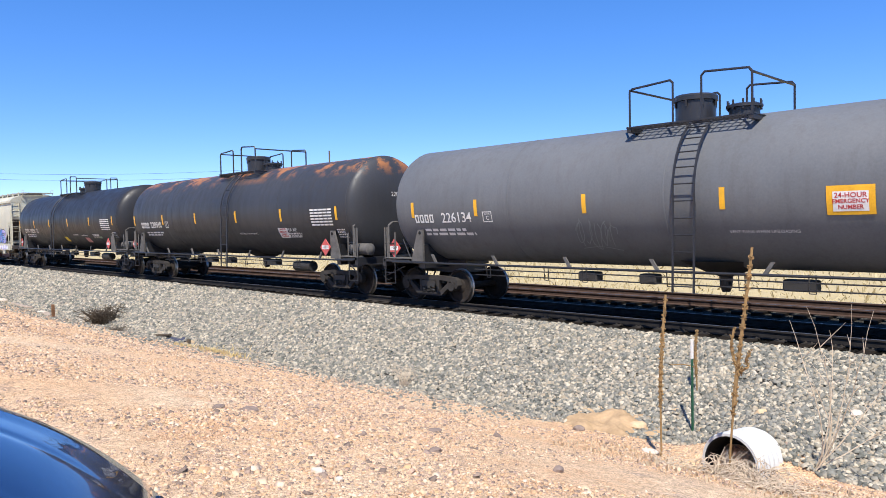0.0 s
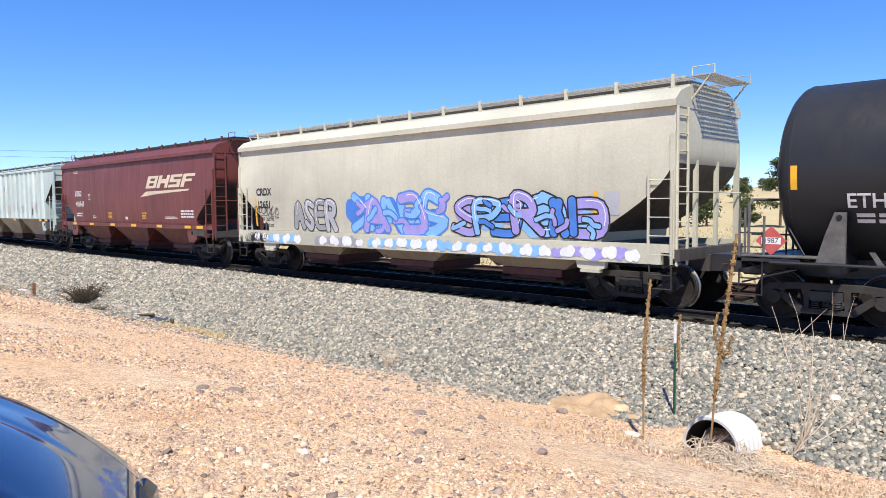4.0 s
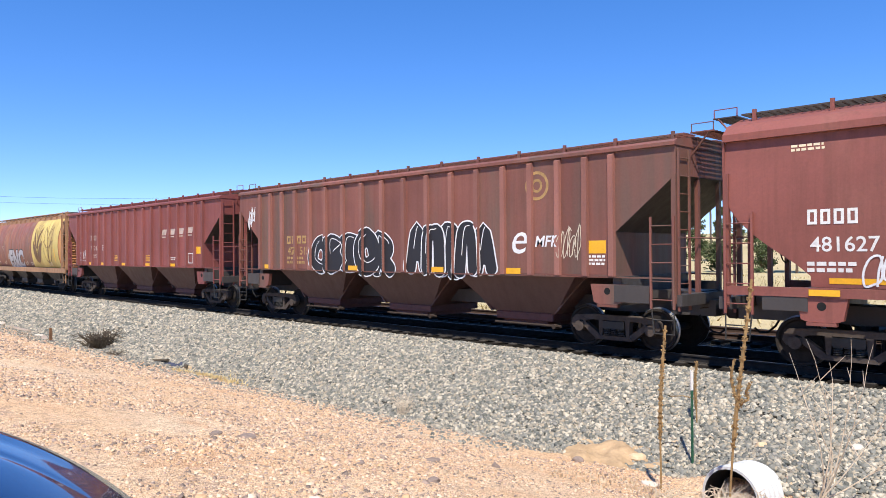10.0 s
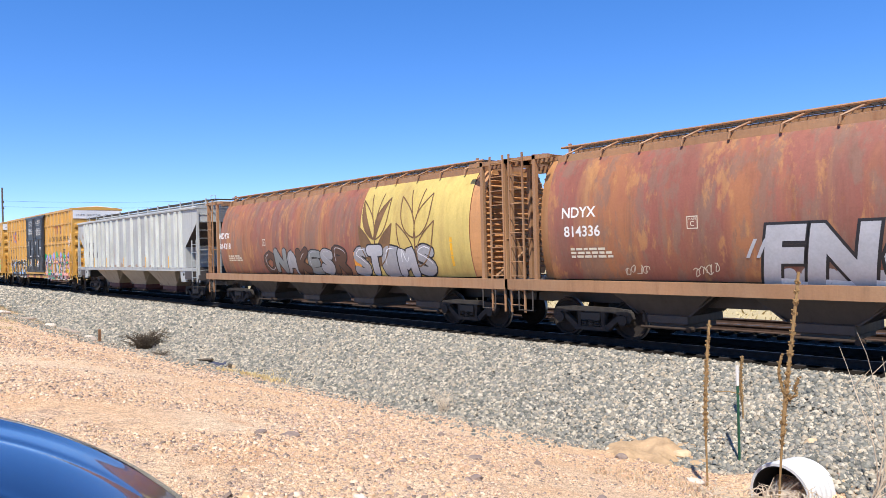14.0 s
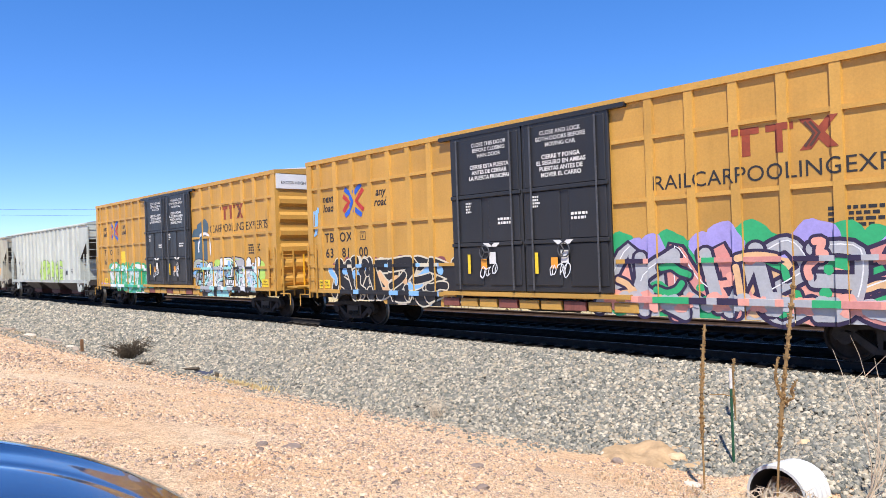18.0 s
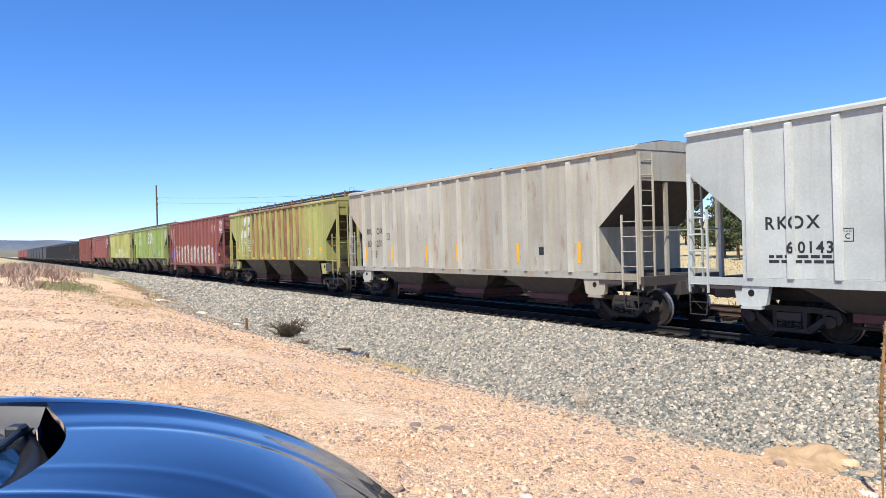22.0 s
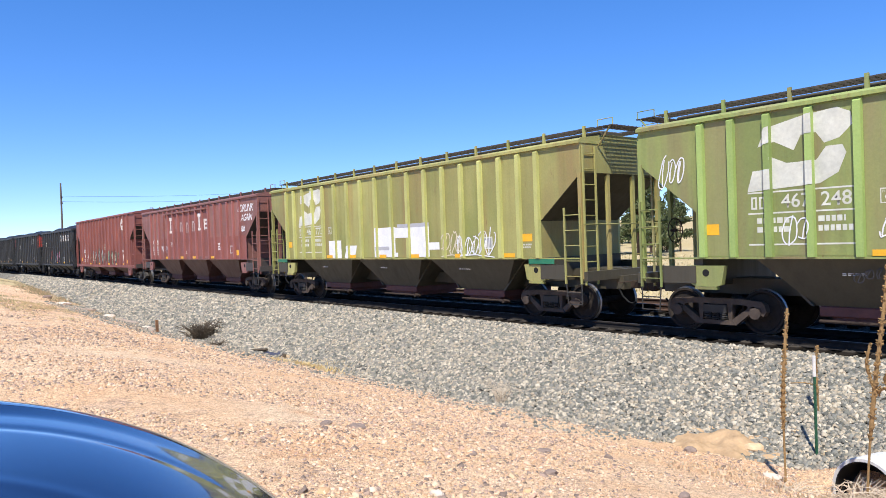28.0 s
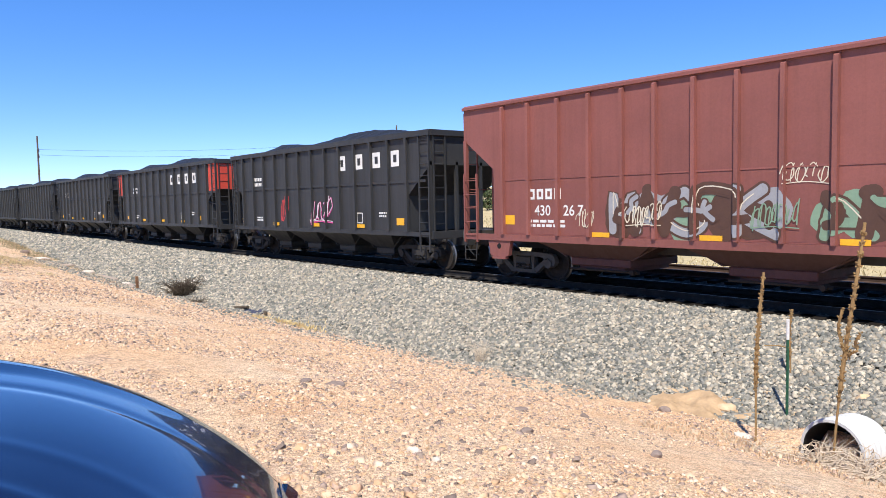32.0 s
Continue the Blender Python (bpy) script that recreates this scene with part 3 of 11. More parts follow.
# pebbles on the dirt
PEBBLE_TONES = [(0.546, 0.355, 0.212), (0.686, 0.481, 0.318), (0.44, 0.323, 0.219), (0.757, 0.567, 0.41), (0.581, 0.37, 0.233), (0.317, 0.236, 0.183), (0.219, 0.165, 0.134), (0.651, 0.441, 0.282), (0.51, 0.347, 0.254), (0.722, 0.52, 0.353), (0.616, 0.394, 0.225), (0.387, 0.284, 0.225)]
sets = []
for n, x0, x1, y0, y1, size in ((68000, -9, 0, 1.2, 9.9, 0.017), (5000, -10, 0, 1.2, 9.9, 0.036), (52000, -20, -6, 1.0, 9.7, 0.024), (20000, -45, -15, -2, 9.5, 0.042), (30000, -16, -2.5, -3, 1.2, 0.019), (9000, -34, -16, -4, 1.0, 0.034)):
    x, y = rng.uniform(x0, x1, n), rng.uniform(y0, y1, n)
    keep = (np.sin(0.9 * x + 2) * np.cos(1.1 * y) + 0.7 * np.sin(2.1 * x - 1.3 * y) + 0.5 * np.sin(0.43 * x + 0.9 * y) + rng.normal(0, 0.45, n)) > (-0.4 if size != 0.036 else 0.5)
    x, y = x[keep], y[keep]
    s = size * (0.4 + 1.2 * rng.random(len(x)) ** 2.5)
    sets.append((np.stack([x, y, land(x, y) + 0.1 * s], -1), s))
cen, siz = np.concatenate([a for a, _ in sets]), np.concatenate([b for _, b in sets])
sv, sf = polyhedra(cen, siz, 6, 0.5)
tagged(new("pebbles", quick_mesh("pebbles", sv, sf, stones("pinkish pebbles", PEBBLE_TONES))), "scattered pinkish and grey pebbles on dry dirt", "gravel", kind="stuff")

# ---- tracks ----
RAIL_OUTLINE = [(-0.07, -0.17), (0.07, -0.17), (0.07, -0.155), (0.012, -0.135), (0.012, -0.045), (0.036, -0.035), (0.036, -0.006), (0.028, 0), (-0.028, 0), (-0.036, -0.006), (-0.036, -0.035), (-0.012, -0.045), (-0.012, -0.135), (-0.07, -0.155)]


def rail_mesh(name, side_mat):
    bm = bmesh.new()
    long_prism(bm, RAIL_OUTLINE, -1500, 400)
    me = mesh_of(name, bm, [side_mat, RAIL_TOP])
    for p in me.polygons:
        if p.normal.z > 0.9 and p.center.z > -0.004:
            p.material_index = 1
    return me


TRACK_LABELS = ("rusty steel railway track on dark wooden ties", "empty rusty second railway track beyond the train")
rail_me, rusty_me = rail_mesh("rail", RAIL_SIDE), rail_mesh("rail", RUSTY_RAIL)
bm = bmesh.new()
bbox(bm, -0.115, 0.115, -1.3, 1.3, -0.37, -0.172, 0.012)
tie_me = mesh_of("tie", bm, WOOD_TIE)
bm = bmesh.new()
box(bm, -0.1, 0.1, -0.19, 0.19, -0.176, -0.158)
for sx in (-0.05, 0.05):
    for sy in (-0.1, 0.1):
        box(bm, sx - 0.014, sx + 0.014, sy - 0.014, sy + 0.014, -0.16, -0.135)
plate_me = mesh_of("tie_plate", bm, TIE_PLATE)
for n, yc in enumerate((MID_Y, MID_Y + 4.27)):
    track = tagged(thing("railway_track", TRACK_LABELS[n], "railway track", at=(0, yc, RAIL_Z)), kind="structure")
    for sy in (-0.7525, 0.7525):
        part("rail", rusty_me if n else rail_me, None, track, at=(0, sy, 0))
    if n == 0:
        for k in range(150):
            part("tie", tie_me, None, track, at=(2 - 0.5 * k + 0.03 * math.sin(k * 7.1), 0.02 * math.sin(k * 3.3), 0))
        for k in range(60):
            part("tie_plate", plate_me, None, track, at=(2 - 0.5 * k, -0.7525, 0))
    bm = bmesh.new()
    for k in range(150 if n == 0 else 0, 420):
        x = 2 - 0.5 * k
        box(bm, x - 0.115, x + 0.115, -1.3, 1.3, -0.37, -0.172)
    tagged(part("far_ties", bm, WOOD_TIE, track), kind="stuff")

# ---- train ----
CARS = []


def text_mesh(words, size, material, fat=0.0, shear=0.0, space=1.0):
    cu = bpy.data.curves.new("lettering", "FONT")
    cu.body, cu.size, cu.offset, cu.shear, cu.space_character = words, size, fat, shear, space
    cu.align_x, cu.align_y = "CENTER", "CENTER"
    cu.resolution_u = 3
    ob = bpy.data.objects.new("lettering", cu)
    me = bpy.data.meshes.new_from_object(ob)
    bpy.data.objects.remove(ob)
    bm = bmesh.new()
    bm.from_mesh(me)
    bpy.data.meshes.remove(me)
    return bm


def drape(bm, ribs, depth, surf, x, z, lift, bend=False):
    """Lay a flat drawing, in x and y about its own centre, on a car side at x, z; where ribs stand it climbs over them."""
    bmesh.ops.transform(bm, matrix=Matrix(((1, 0, 0, x), (0, 0, 1, 0), (0, 1, 0, z), (0, 0, 0, 1))), verts=bm.verts)
    xs = [v.co.x for v in bm.verts]
    lo, hi = min(xs), max(xs)
    if bend:
        zs_ = [v.co.z for v in bm.verts]
        for k in range(int(min(zs_) / 0.07) + 1, int(max(zs_) / 0.07) + 1):
            bmesh.ops.bisect_plane(bm, geom=bm.verts[:] + bm.edges[:] + bm.faces[:], plane_co=(0, 0, k * 0.07), plane_no=(0, 0, 1))
    for c, w in ribs:
        if c + w > lo and c - w < hi:
            for e in (c - w, c + w):
                bmesh.ops.bisect_plane(bm, geom=bm.verts[:] + bm.edges[:] + bm.faces[:], plane_co=(e, 0, 0), plane_no=(1, 0, 0))
    on = [f for f in bm.faces if any(abs(f.calc_center_median().x - c) < w for c, w in ribs)]
    if on:
        got = bmesh.ops.split(bm, geom=on)
        rib_verts = {v for f in got["geom"] if isinstance(f, bmesh.types.BMFace) for v in f.verts}
    else:
        rib_verts = set()
    for v in bm.verts:
        v.co.y = -(surf(v.co.z) + lift + v.co.y + (depth if v in rib_verts else 0.0))
    bmesh.ops.reverse_faces(bm, faces=bm.faces)
    return bm


class Side:
    """The near side of a car: where drawings lie on it."""

    def __init__(self, car, surf, ribs=(), depth=0.0, off=0.0):
        self.car, self.surf, self.ribs, self.depth, self.off = car, surf, ribs, depth, off
        self.bend = abs(surf(1.7) - surf(2.6)) > 0.001

    def lay(self, name, bm, material, x, z, lift=0.006, label="", over=False):
        drape(bm, self.ribs if over else (), self.depth, self.surf, x - self.off, z, lift, self.bend)
        me = bpy.data.meshes.new(name)
        bm.to_mesh(me)
        bm.free()
        me.materials.append(material)
        return part(name, me, None, self.car, label)

    def words(self, text, x, z, size, material=None, fat=0.0, shear=0.0, over=False, space=1.0, lift=0.006, name="lettering"):
        return self.lay(name, text_mesh(text, size, material, fat, shear, space), material or WHITE_MARK, x, z, lift, over=over)

    def bars(self, x, z, w, h, rows=3, material=None, seed=1, lift=0.006):
        """Small writing that cannot be read."""
        r = random.Random(seed)
        bm = bmesh.new()
        for k in range(rows):
            y1 = h / 2 - k * h / rows
            y0 = y1 - 0.62 * h / rows
            u = -w / 2
            end = w / 2 * r.uniform(0.55, 1.0)
            while u < end:
                d = min(r.uniform(0.06, 0.16) * w + 0.02, end - u)
                if d > 0.008:
                    bm.faces.new([bm.verts.new(p) for p in ((u, y0, 0), (u + d, y0, 0), (u + d, y1, 0), (u, y1, 0))])
                u += d + 0.025 * w + 0.012
        return self.lay("small_print", bm, material or WHITE_MARK, x, z, lift)

    def patch(self, name, x, z, w, h, material, lift=0.004, over=False, slant=0.0, label=""):
        bm = bmesh.new()
        n = max(1, int(h / 0.25))
        prev = None
        for k in range(n + 1):
            y = -h / 2 + h * k / n
            row = [bm.verts.new((-w / 2 + slant * y, y, 0)), bm.verts.new((w / 2 + slant * y, y, 0))]
            if prev:
                bm.faces.new((prev[0], prev[1], row[1], row[0]))
            prev = row
        return self.lay(name, bm, material, x, z, lift, label, over)

    def frame_box(self, x, z, w, h, material, t=0.03, letter="C"):
        bm = bmesh.new()
        for a in ((-w / 2, w / 2, h / 2 - t, h / 2), (-w / 2, w / 2, -h / 2, -h / 2 + t), (-w / 2, -w / 2 + t, -h / 2 + t, h / 2 - t), (w / 2 - t, w / 2, -h / 2 + t, h / 2 - t)):
            bm.faces.new([bm.verts.new(p) for p in ((a[0], a[2], 0), (a[1], a[2], 0), (a[1], a[3], 0), (a[0], a[3], 0))])
        if w < 0.32:
            self.words("PLATE", x, z + 0.27 * h, 0.24 * h, material)
            self.words(letter, x, z - 0.12 * h, 0.55 * h, material, 0.002)
        return self.lay("stencil_box", bm, material, x, z)

    def blobs(self, x, z, w, h, count, fills, outline, seed, over=True, wild=0.35, inner=3):
        """A row of swollen painted shapes with outlines and strokes."""
        r = random.Random(seed)
        step = w / count
        back, strokes = bmesh.new(), bmesh.new()
        fronts = [bmesh.new() for _ in fills]
        for k in range(count):
            cx = -w / 2 + (k + 0.5) * step + r.uniform(-0.1, 0.1) * step
            ww, hh = step * r.uniform(0.5, 0.64), h / 2 * r.uniform(0.8, 1.0)
            ph = [r.uniform(0, math.tau) for _ in range(3)]
            lean = r.uniform(-0.25, 0.25)

            def ring(grow):
                pts = []
                for i in range(22):
                    a = i * math.tau / 22
                    q = 1 + wild * (0.5 * math.sin(3 * a + ph[0]) + 0.35 * math.sin(5 * a + ph[1]) + 0.25 * math.sin(7 * a + ph[2]))
                    sx = math.copysign(abs(math.cos(a)) ** 0.7, math.cos(a))
                    sy = math.copysign(abs(math.sin(a)) ** 0.7, math.sin(a))
                    yy = sy * hh * q * 0.8
                    pts.append((cx + sx * ww * q + lean * yy + grow * math.cos(a), yy + grow * math.sin(a), 0))
                return pts

            for bm, grow in ((back, 0.05), (fronts[k % len(fills)], 0.0)):
                c = bm.verts.new((cx, 0, 0))
                vs = [bm.verts.new(p) for p in ring(grow)]
                for i in range(22):
                    bm.faces.new((c, vs[i], vs[(i + 1) % 22]))
            for _ in range(inner):
                p = Vector((cx + r.uniform(-0.6, 0.6) * ww, r.uniform(-0.6, 0.6) * hh, 0))
                ang, d = r.uniform(0, math.tau), 0.0
                pts = [p.copy()]
                for _ in range(7):
                    ang += r.uniform(-0.8, 0.9)
                    p = p + Vector((math.cos(ang), math.sin(ang), 0)) * hh * 0.2
                    pts.append(p.copy())
                ribbon(strokes, pts, 0.028)
        if outline:
            self.lay("graffiti_outline", back, outline, x, z, 0.008, over=over)
            self.lay("graffiti_stroke", strokes, outline, x, z, 0.014, over=over)
        else:
            back.free(), strokes.free()
        for bm, m in zip(fronts, fills):
            self.lay("graffiti_fill", bm, m, x, z, 0.011, over=over)

    def piece(self, x, z, w, h, letters, fills, outline, seed, fat=0.17, edge=0.035, glint=None, shine=None, lean=0.0, over=True, second=None, wild=0.0):
        """Big painted letters: thick strokes over their outlines, each letter a part, with thin lights on them."""
        r = random.Random(seed)
        step = w / len(letters)
        for k, key in enumerate(letters):
            body_, rim, lights = bmesh.new(), bmesh.new(), bmesh.new()
            lw, lh = step * r.uniform(0.78, 0.98) * (1 + 0.5 * wild), h * r.uniform(0.82, 1.0)
            turn = r.uniform(-0.35, 0.35) * wild
            flip = wild > 0 and r.random() < 0.4
            x0, y0 = -w / 2 + k * step, -h / 2 + r.uniform(0, 0.08) * h
            up = 0.006 * (k % 2)
            for n, stroke in enumerate(GLYPHS[key]):
                pts = [Vector((x0 + ((1 - u if flip else u) + r.uniform(-0.06, 0.06) * (1 + 2 * wild)) * lw + (lean + turn) * (v - 0.5) * lh, y0 + (v + r.uniform(-0.05, 0.05)) * lh, 0)) for u, v in stroke]
                pts = soften(pts, 5)
                half = fat * step * r.uniform(0.8, 1.15)
                tapered(rim, pts, half + edge, up + 0.0003 * n)
                tapered(body_, pts, half, up + 0.003 + 0.0005 * n)
                if glint:
                    side_ = [p + Vector((0.35, 0.6, 0)).normalized() * half * 0.55 for p in pts[2:-2]]
                    if len(side_) > 3:
                        ribbon(lights, side_[: max(3, len(side_) * 2 // 3)], 0.012, up + 0.0055)
            if wild:
                extra, edge_bm = bmesh.new(), bmesh.new()
                for n in range(2):
                    c = Vector((x0 + r.uniform(0, 1) * lw, y0 + r.uniform(0.1, 0.9) * lh, 0))
                    ang = r.uniform(0, 6.28)
                    pts = [c]
                    for _ in range(3):
                        ang += r.uniform(-0.9, 0.9)
                        pts.append(pts[-1] + Vector((math.cos(ang), 0.7 * math.sin(ang), 0)) * step * 0.28)
                        pts[-1].y = min(h / 2, max(-h / 2, pts[-1].y))
                    pts = soften(pts, 4)
                    tapered(edge_bm, pts, fat * step * 0.55 + edge * 0.8, up + 0.0035 + 0.0003 * n)
                    tapered(extra, pts, fat * step * 0.55, up + 0.0062 + 0.0004 * n)
                self.lay("graffiti_outline", edge_bm, outline, x, z, 0.0095, over=over)
                self.lay("graffiti_arrow", extra, (second or fills)[(k + 1) % len(second or fills)], x, z, 0.0095, over=over)
            self.lay("graffiti_outline", rim, outline, x, z, 0.009, over=over)
            self.lay("graffiti_letter", body_, fills[k % len(fills)], x, z, 0.009, over=over)
            if second:
                spot = bmesh.new()
                for n in range(2):
                    c = Vector((x0 + r.uniform(0.2, 0.8) * lw, y0 + r.uniform(0.15, 0.9) * lh, 0))
                    round_patch(spot, c, fat * step * r.uniform(0.55, 0.9), up + 0.0056 + 0.0004 * n, r)
                self.lay("graffiti_accent", spot, second[k % len(second)], x, z, 0.009, over=over)
            if len(lights.verts):
                self.lay("graffiti_light", lights, glint, x, z, 0.011, over=over)
            else:
                lights.free()

    def clouds(self, x0, x1, z, radius, cols, seed, wobble=0.15, over=True, lift=0.007):
        """A row of round sprayed clouds."""
        r = random.Random(seed)
        u, k = x0, 0
        while u < x1:
            rr = radius * r.uniform(0.75, 1.25)
            bm = bmesh.new()
            round_patch(bm, Vector((0, 0, 0)), rr, 0.0004 * (k % 4), r)
            self.lay("graffiti_cloud", bm, cols[(k // 2) % len(cols)], u + rr * 0.6, z + r.uniform(-wobble, wobble), lift, over=over)
            u += rr * 1.15
            k += 1

    def scrawl(self, x, z, w, h, material, seed, strokes=6, thick=0.03, over=True, lift=0.012):
        """Thin sprayed handwriting that cannot be read."""
        r = random.Random(seed)
        bm = bmesh.new()
        step, n = w / strokes, 0
        tilt = r.uniform(-0.1, 0.25)
        for k in range(strokes):
            big = r.uniform(0.65, 1.1)
            xc, yc = -w / 2 + (k + 0.5) * step, r.uniform(-0.12, 0.12) * h + tilt * (k + 0.5 - strokes / 2) * step
            a0, sweep = r.uniform(0, math.tau), r.choice((-1, 1)) * r.uniform(3.5, 7.5)
            turns = []
            for i in range(8):
                a = a0 + sweep * i / 7
                yy = 0.48 * h * big * math.sin(a) * r.uniform(0.7, 1.1)
                turns.append(Vector((xc + step * (0.5 * math.cos(a) * r.uniform(0.7, 1.2) + 0.3 * (i / 7 - 0.5)) + 0.2 * yy, yc + yy, 0)))
            dx, up = r.uniform(-0.3, 0.3) * step, r.uniform(0.3, 0.55) * h * big
            slash = [Vector((xc + dx - 0.1 * step, yc - up, 0)), Vector((xc + dx, yc, 0)), Vector((xc + dx + 0.25 * step, yc + up, 0))]
            for pts in (turns, slash):
                n += 1
                ribbon(bm, soften(pts, 4), thick * 0.62, 0.0003 * n)
        if w > 0.7:
            n += 1
            ribbon(bm, soften([Vector((-w / 2, -h * 0.55, 0)), Vector((0, -h * 0.48, 0)), Vector((w / 2, -h * 0.6 + tilt * 0.2, 0))], 4), thick * 0.5, 0.0003 * n)
        self.lay("graffiti_tag", bm, material, x, z, lift, over=over)

    def slanted_logo(self, x, z, w, h, material):
        """The railway's mark as plain slanted shapes over a long wedge."""
        bm = bmesh.new()
        lw = w * 0.215
        for k in range(4):
            u = -w / 2 + 0.1 * w + k * w * 0.235
            outer = ((u, 0), (u + lw, 0), (u + lw + 0.38 * h, h * 0.62), (u + 0.38 * h, h * 0.62))
            t = 0.3
            # two uprights, bars above, between and below, as in a plain block
            def at(a, b):
                return bm.verts.new((outer[0][0] + a * lw + b * 0.38 * h, b * h * 0.62 - 0.06 * h, 0))
            cells = {0: ((0, t, 0, 1), (t, 1, 0, 0.2), (t, 1, 0.42, 0.6), (t, 1, 0.8, 1), (0.74, 1, 0.2, 0.42), (0.74, 1, 0.6, 0.8)),
                     1: ((0, t, 0, 1), (0.72, 1, 0, 1), (t, 0.72, 0.36, 0.7)),
                     2: ((0, 1, 0, 0.22), (0, 1, 0.4, 0.62), (0, 1, 0.8, 1), (0.7, 1, 0.22, 0.4), (0, t, 0.62, 0.8)),
                     3: ((0, t, 0, 1), (t, 1, 0.78, 1), (t, 0.85, 0.4, 0.6))}[k]
            for a0, a1, b0, b1 in cells:
                bm.faces.new((at(a0, b0), at(a1, b0), at(a1, b1), at(a0, b1)))
        wedge = ((-w / 2 - 0.02 * w, -0.5 * h), (-w / 2 + 0.11 * w, -0.22 * h), (w / 2 - 0.02 * w, -0.16 * h), (w / 2 - 0.05 * w, -0.25 * h), (-w / 2 + 0.35 * w, -0.36 * h))
        bm.faces.new([bm.verts.new((a, b, 0)) for a, b in wedge])
        bmesh.ops.triangulate(bm, faces=bm.faces[:])
        for f in bm.faces:
            f.normal_update()
            if f.normal.z < 0:
                f.normal_flip()
        self.lay("railway_logo", bm, material, x, z, 0.008, "slanted railway emblem with a long wedge below")

    def blocks(self, x, z, w, h, n, material, over=False, gap=0.25):
        """A brand's letters as plain blocks."""
        s = w / n
        for k in range(n):
            bm = bmesh.new()
            a, b = -w / 2 + k * s, -w / 2 + (k + 1 - gap) * s
            t = (b - a) * 0.3
            cells = [(a, a + t, -h / 2, h / 2), (b - t, b, -h / 2, h / 2), (a + t, b - t, h / 2 - t, h / 2), (a + t, b - t, -h / 2, -h / 2 + t)]
            for c in cells:
                bm.faces.new([bm.verts.new(p) for p in ((c[0], c[2], 0), (c[1], c[2], 0), (c[1], c[3], 0), (c[0], c[3], 0))])
            self.lay("owner_mark", bm, material, x, z, 0.008, over=over)


def ribbon(bm, pts, half, up=0.0):
    rows = []
    for i, p in enumerate(pts):
        d = (pts[min(i + 1, len(pts) - 1)] - pts[max(i - 1, 0)])
        d = d.normalized() if d.length > 1e-6 else Vector((1, 0, 0))
        n = Vector((-d.y, d.x, 0)) * half
        lift = Vector((0, 0, up + 0.00006 * i))
        rows.append((bm.verts.new(p + n + lift), bm.verts.new(p - n + lift)))
    for a, b in zip(rows, rows[1:]):
        bm.faces.new((a[0], a[1], b[1], b[0]))


def round_patch(bm, c, radius, up, r, n=18):
    ph = r.uniform(0, 6)
    vs = []
    for i in range(n):
        a = i * math.tau / n
        q = radius * (1 + 0.1 * math.sin(2 * a + ph) + 0.06 * math.sin(5 * a + 2 * ph))
        vs.append(bm.verts.new((c.x + q * math.cos(a), c.y + q * math.sin(a), up)))
    bm.faces.new(vs)


def tapered(bm, pts, half, up):
    """A thick stroke with rounded ends."""
    ribbon(bm, pts, half, up)
    for p, q, up in ((pts[0], pts[1], up - 0.0002), (pts[-1], pts[-2], up + 0.00006 * len(pts) + 0.0002)):
        d = (p - q).normalized()
        n = Vector((-d.y, d.x, 0))
        vs = [bm.verts.new(p + n * half * math.cos(a) + d * half * 0.8 * math.sin(a) + Vector((0, 0, up))) for a in [math.pi * i / 6 for i in range(7)]]
        bm.faces.new(vs)


def soften(pts, n):
    """A smooth line through the points."""
    out = []
    for i in range(len(pts) - 1):
        p0, p1, p2, p3 = pts[max(0, i - 1)], pts[i], pts[i + 1], pts[min(len(pts) - 1, i + 2)]
        for k in range(n):
            t = k / n
            out.append(0.5 * (2 * p1 + (p2 - p0) * t + (2 * p0 - 5 * p1 + 4 * p2 - p3) * t * t + (3 * p1 - p0 - 3 * p2 + p3) * t ** 3))
    return out + [pts[-1]]


GLYPHS = {
    "a": [[(0, 0), (0.45, 1), (0.95, 0)], [(0.2, 0.38), (0.75, 0.38)]],
    "e": [[(0.95, 0.95), (0.15, 0.95), (0.1, 0.1), (0.95, 0.05)], [(0.15, 0.5), (0.8, 0.52)]],
    "s": [[(0.95, 0.85), (0.4, 1), (0.1, 0.75), (0.5, 0.5), (0.9, 0.25), (0.6, 0), (0.05, 0.15)]],
    "o": [[(0.5, 1), (0.08, 0.75), (0.08, 0.25), (0.5, 0), (0.92, 0.25), (0.92, 0.75), (0.5, 1)]],
    "r": [[(0.1, 0), (0.1, 1), (0.8, 0.9), (0.75, 0.58), (0.15, 0.5)], [(0.4, 0.5), (0.98, 0)]],
    "m": [[(0, 0), (0.18, 1), (0.5, 0.35), (0.82, 1), (1, 0)]],
    "n": [[(0.08, 0), (0.12, 1)], [(0.12, 1), (0.86, 0)], [(0.86, 0), (0.92, 1)]],
    "k": [[(0.1, 0), (0.15, 1)], [(0.95, 1), (0.2, 0.5), (0.98, 0)]],
    "p": [[(0.1, 0), (0.1, 1), (0.85, 0.9), (0.8, 0.5), (0.15, 0.42)]],
    "b": [[(0.1, 0), (0.1, 1), (0.8, 0.85), (0.3, 0.52), (0.92, 0.28), (0.1, 0)]],
    "u": [[(0.05, 1), (0.1, 0.2), (0.5, 0), (0.9, 0.2), (0.95, 1)]],
    "h": [[(0.08, 0), (0.2, 0.85), (0.5, 1), (0.8, 0.85), (0.92, 0)]],
    "i": [[(0.45, 0), (0.55, 1)]],
    "z": [[(0.05, 0.95), (0.9, 0.95), (0.1, 0.05), (0.95, 0.05)]],
    "t": [[(0.0, 0.95), (1.0, 0.95)], [(0.5, 0.95), (0.45, 0)]],
}


# bogies, built once and shared
WHEEL_R = 0.457


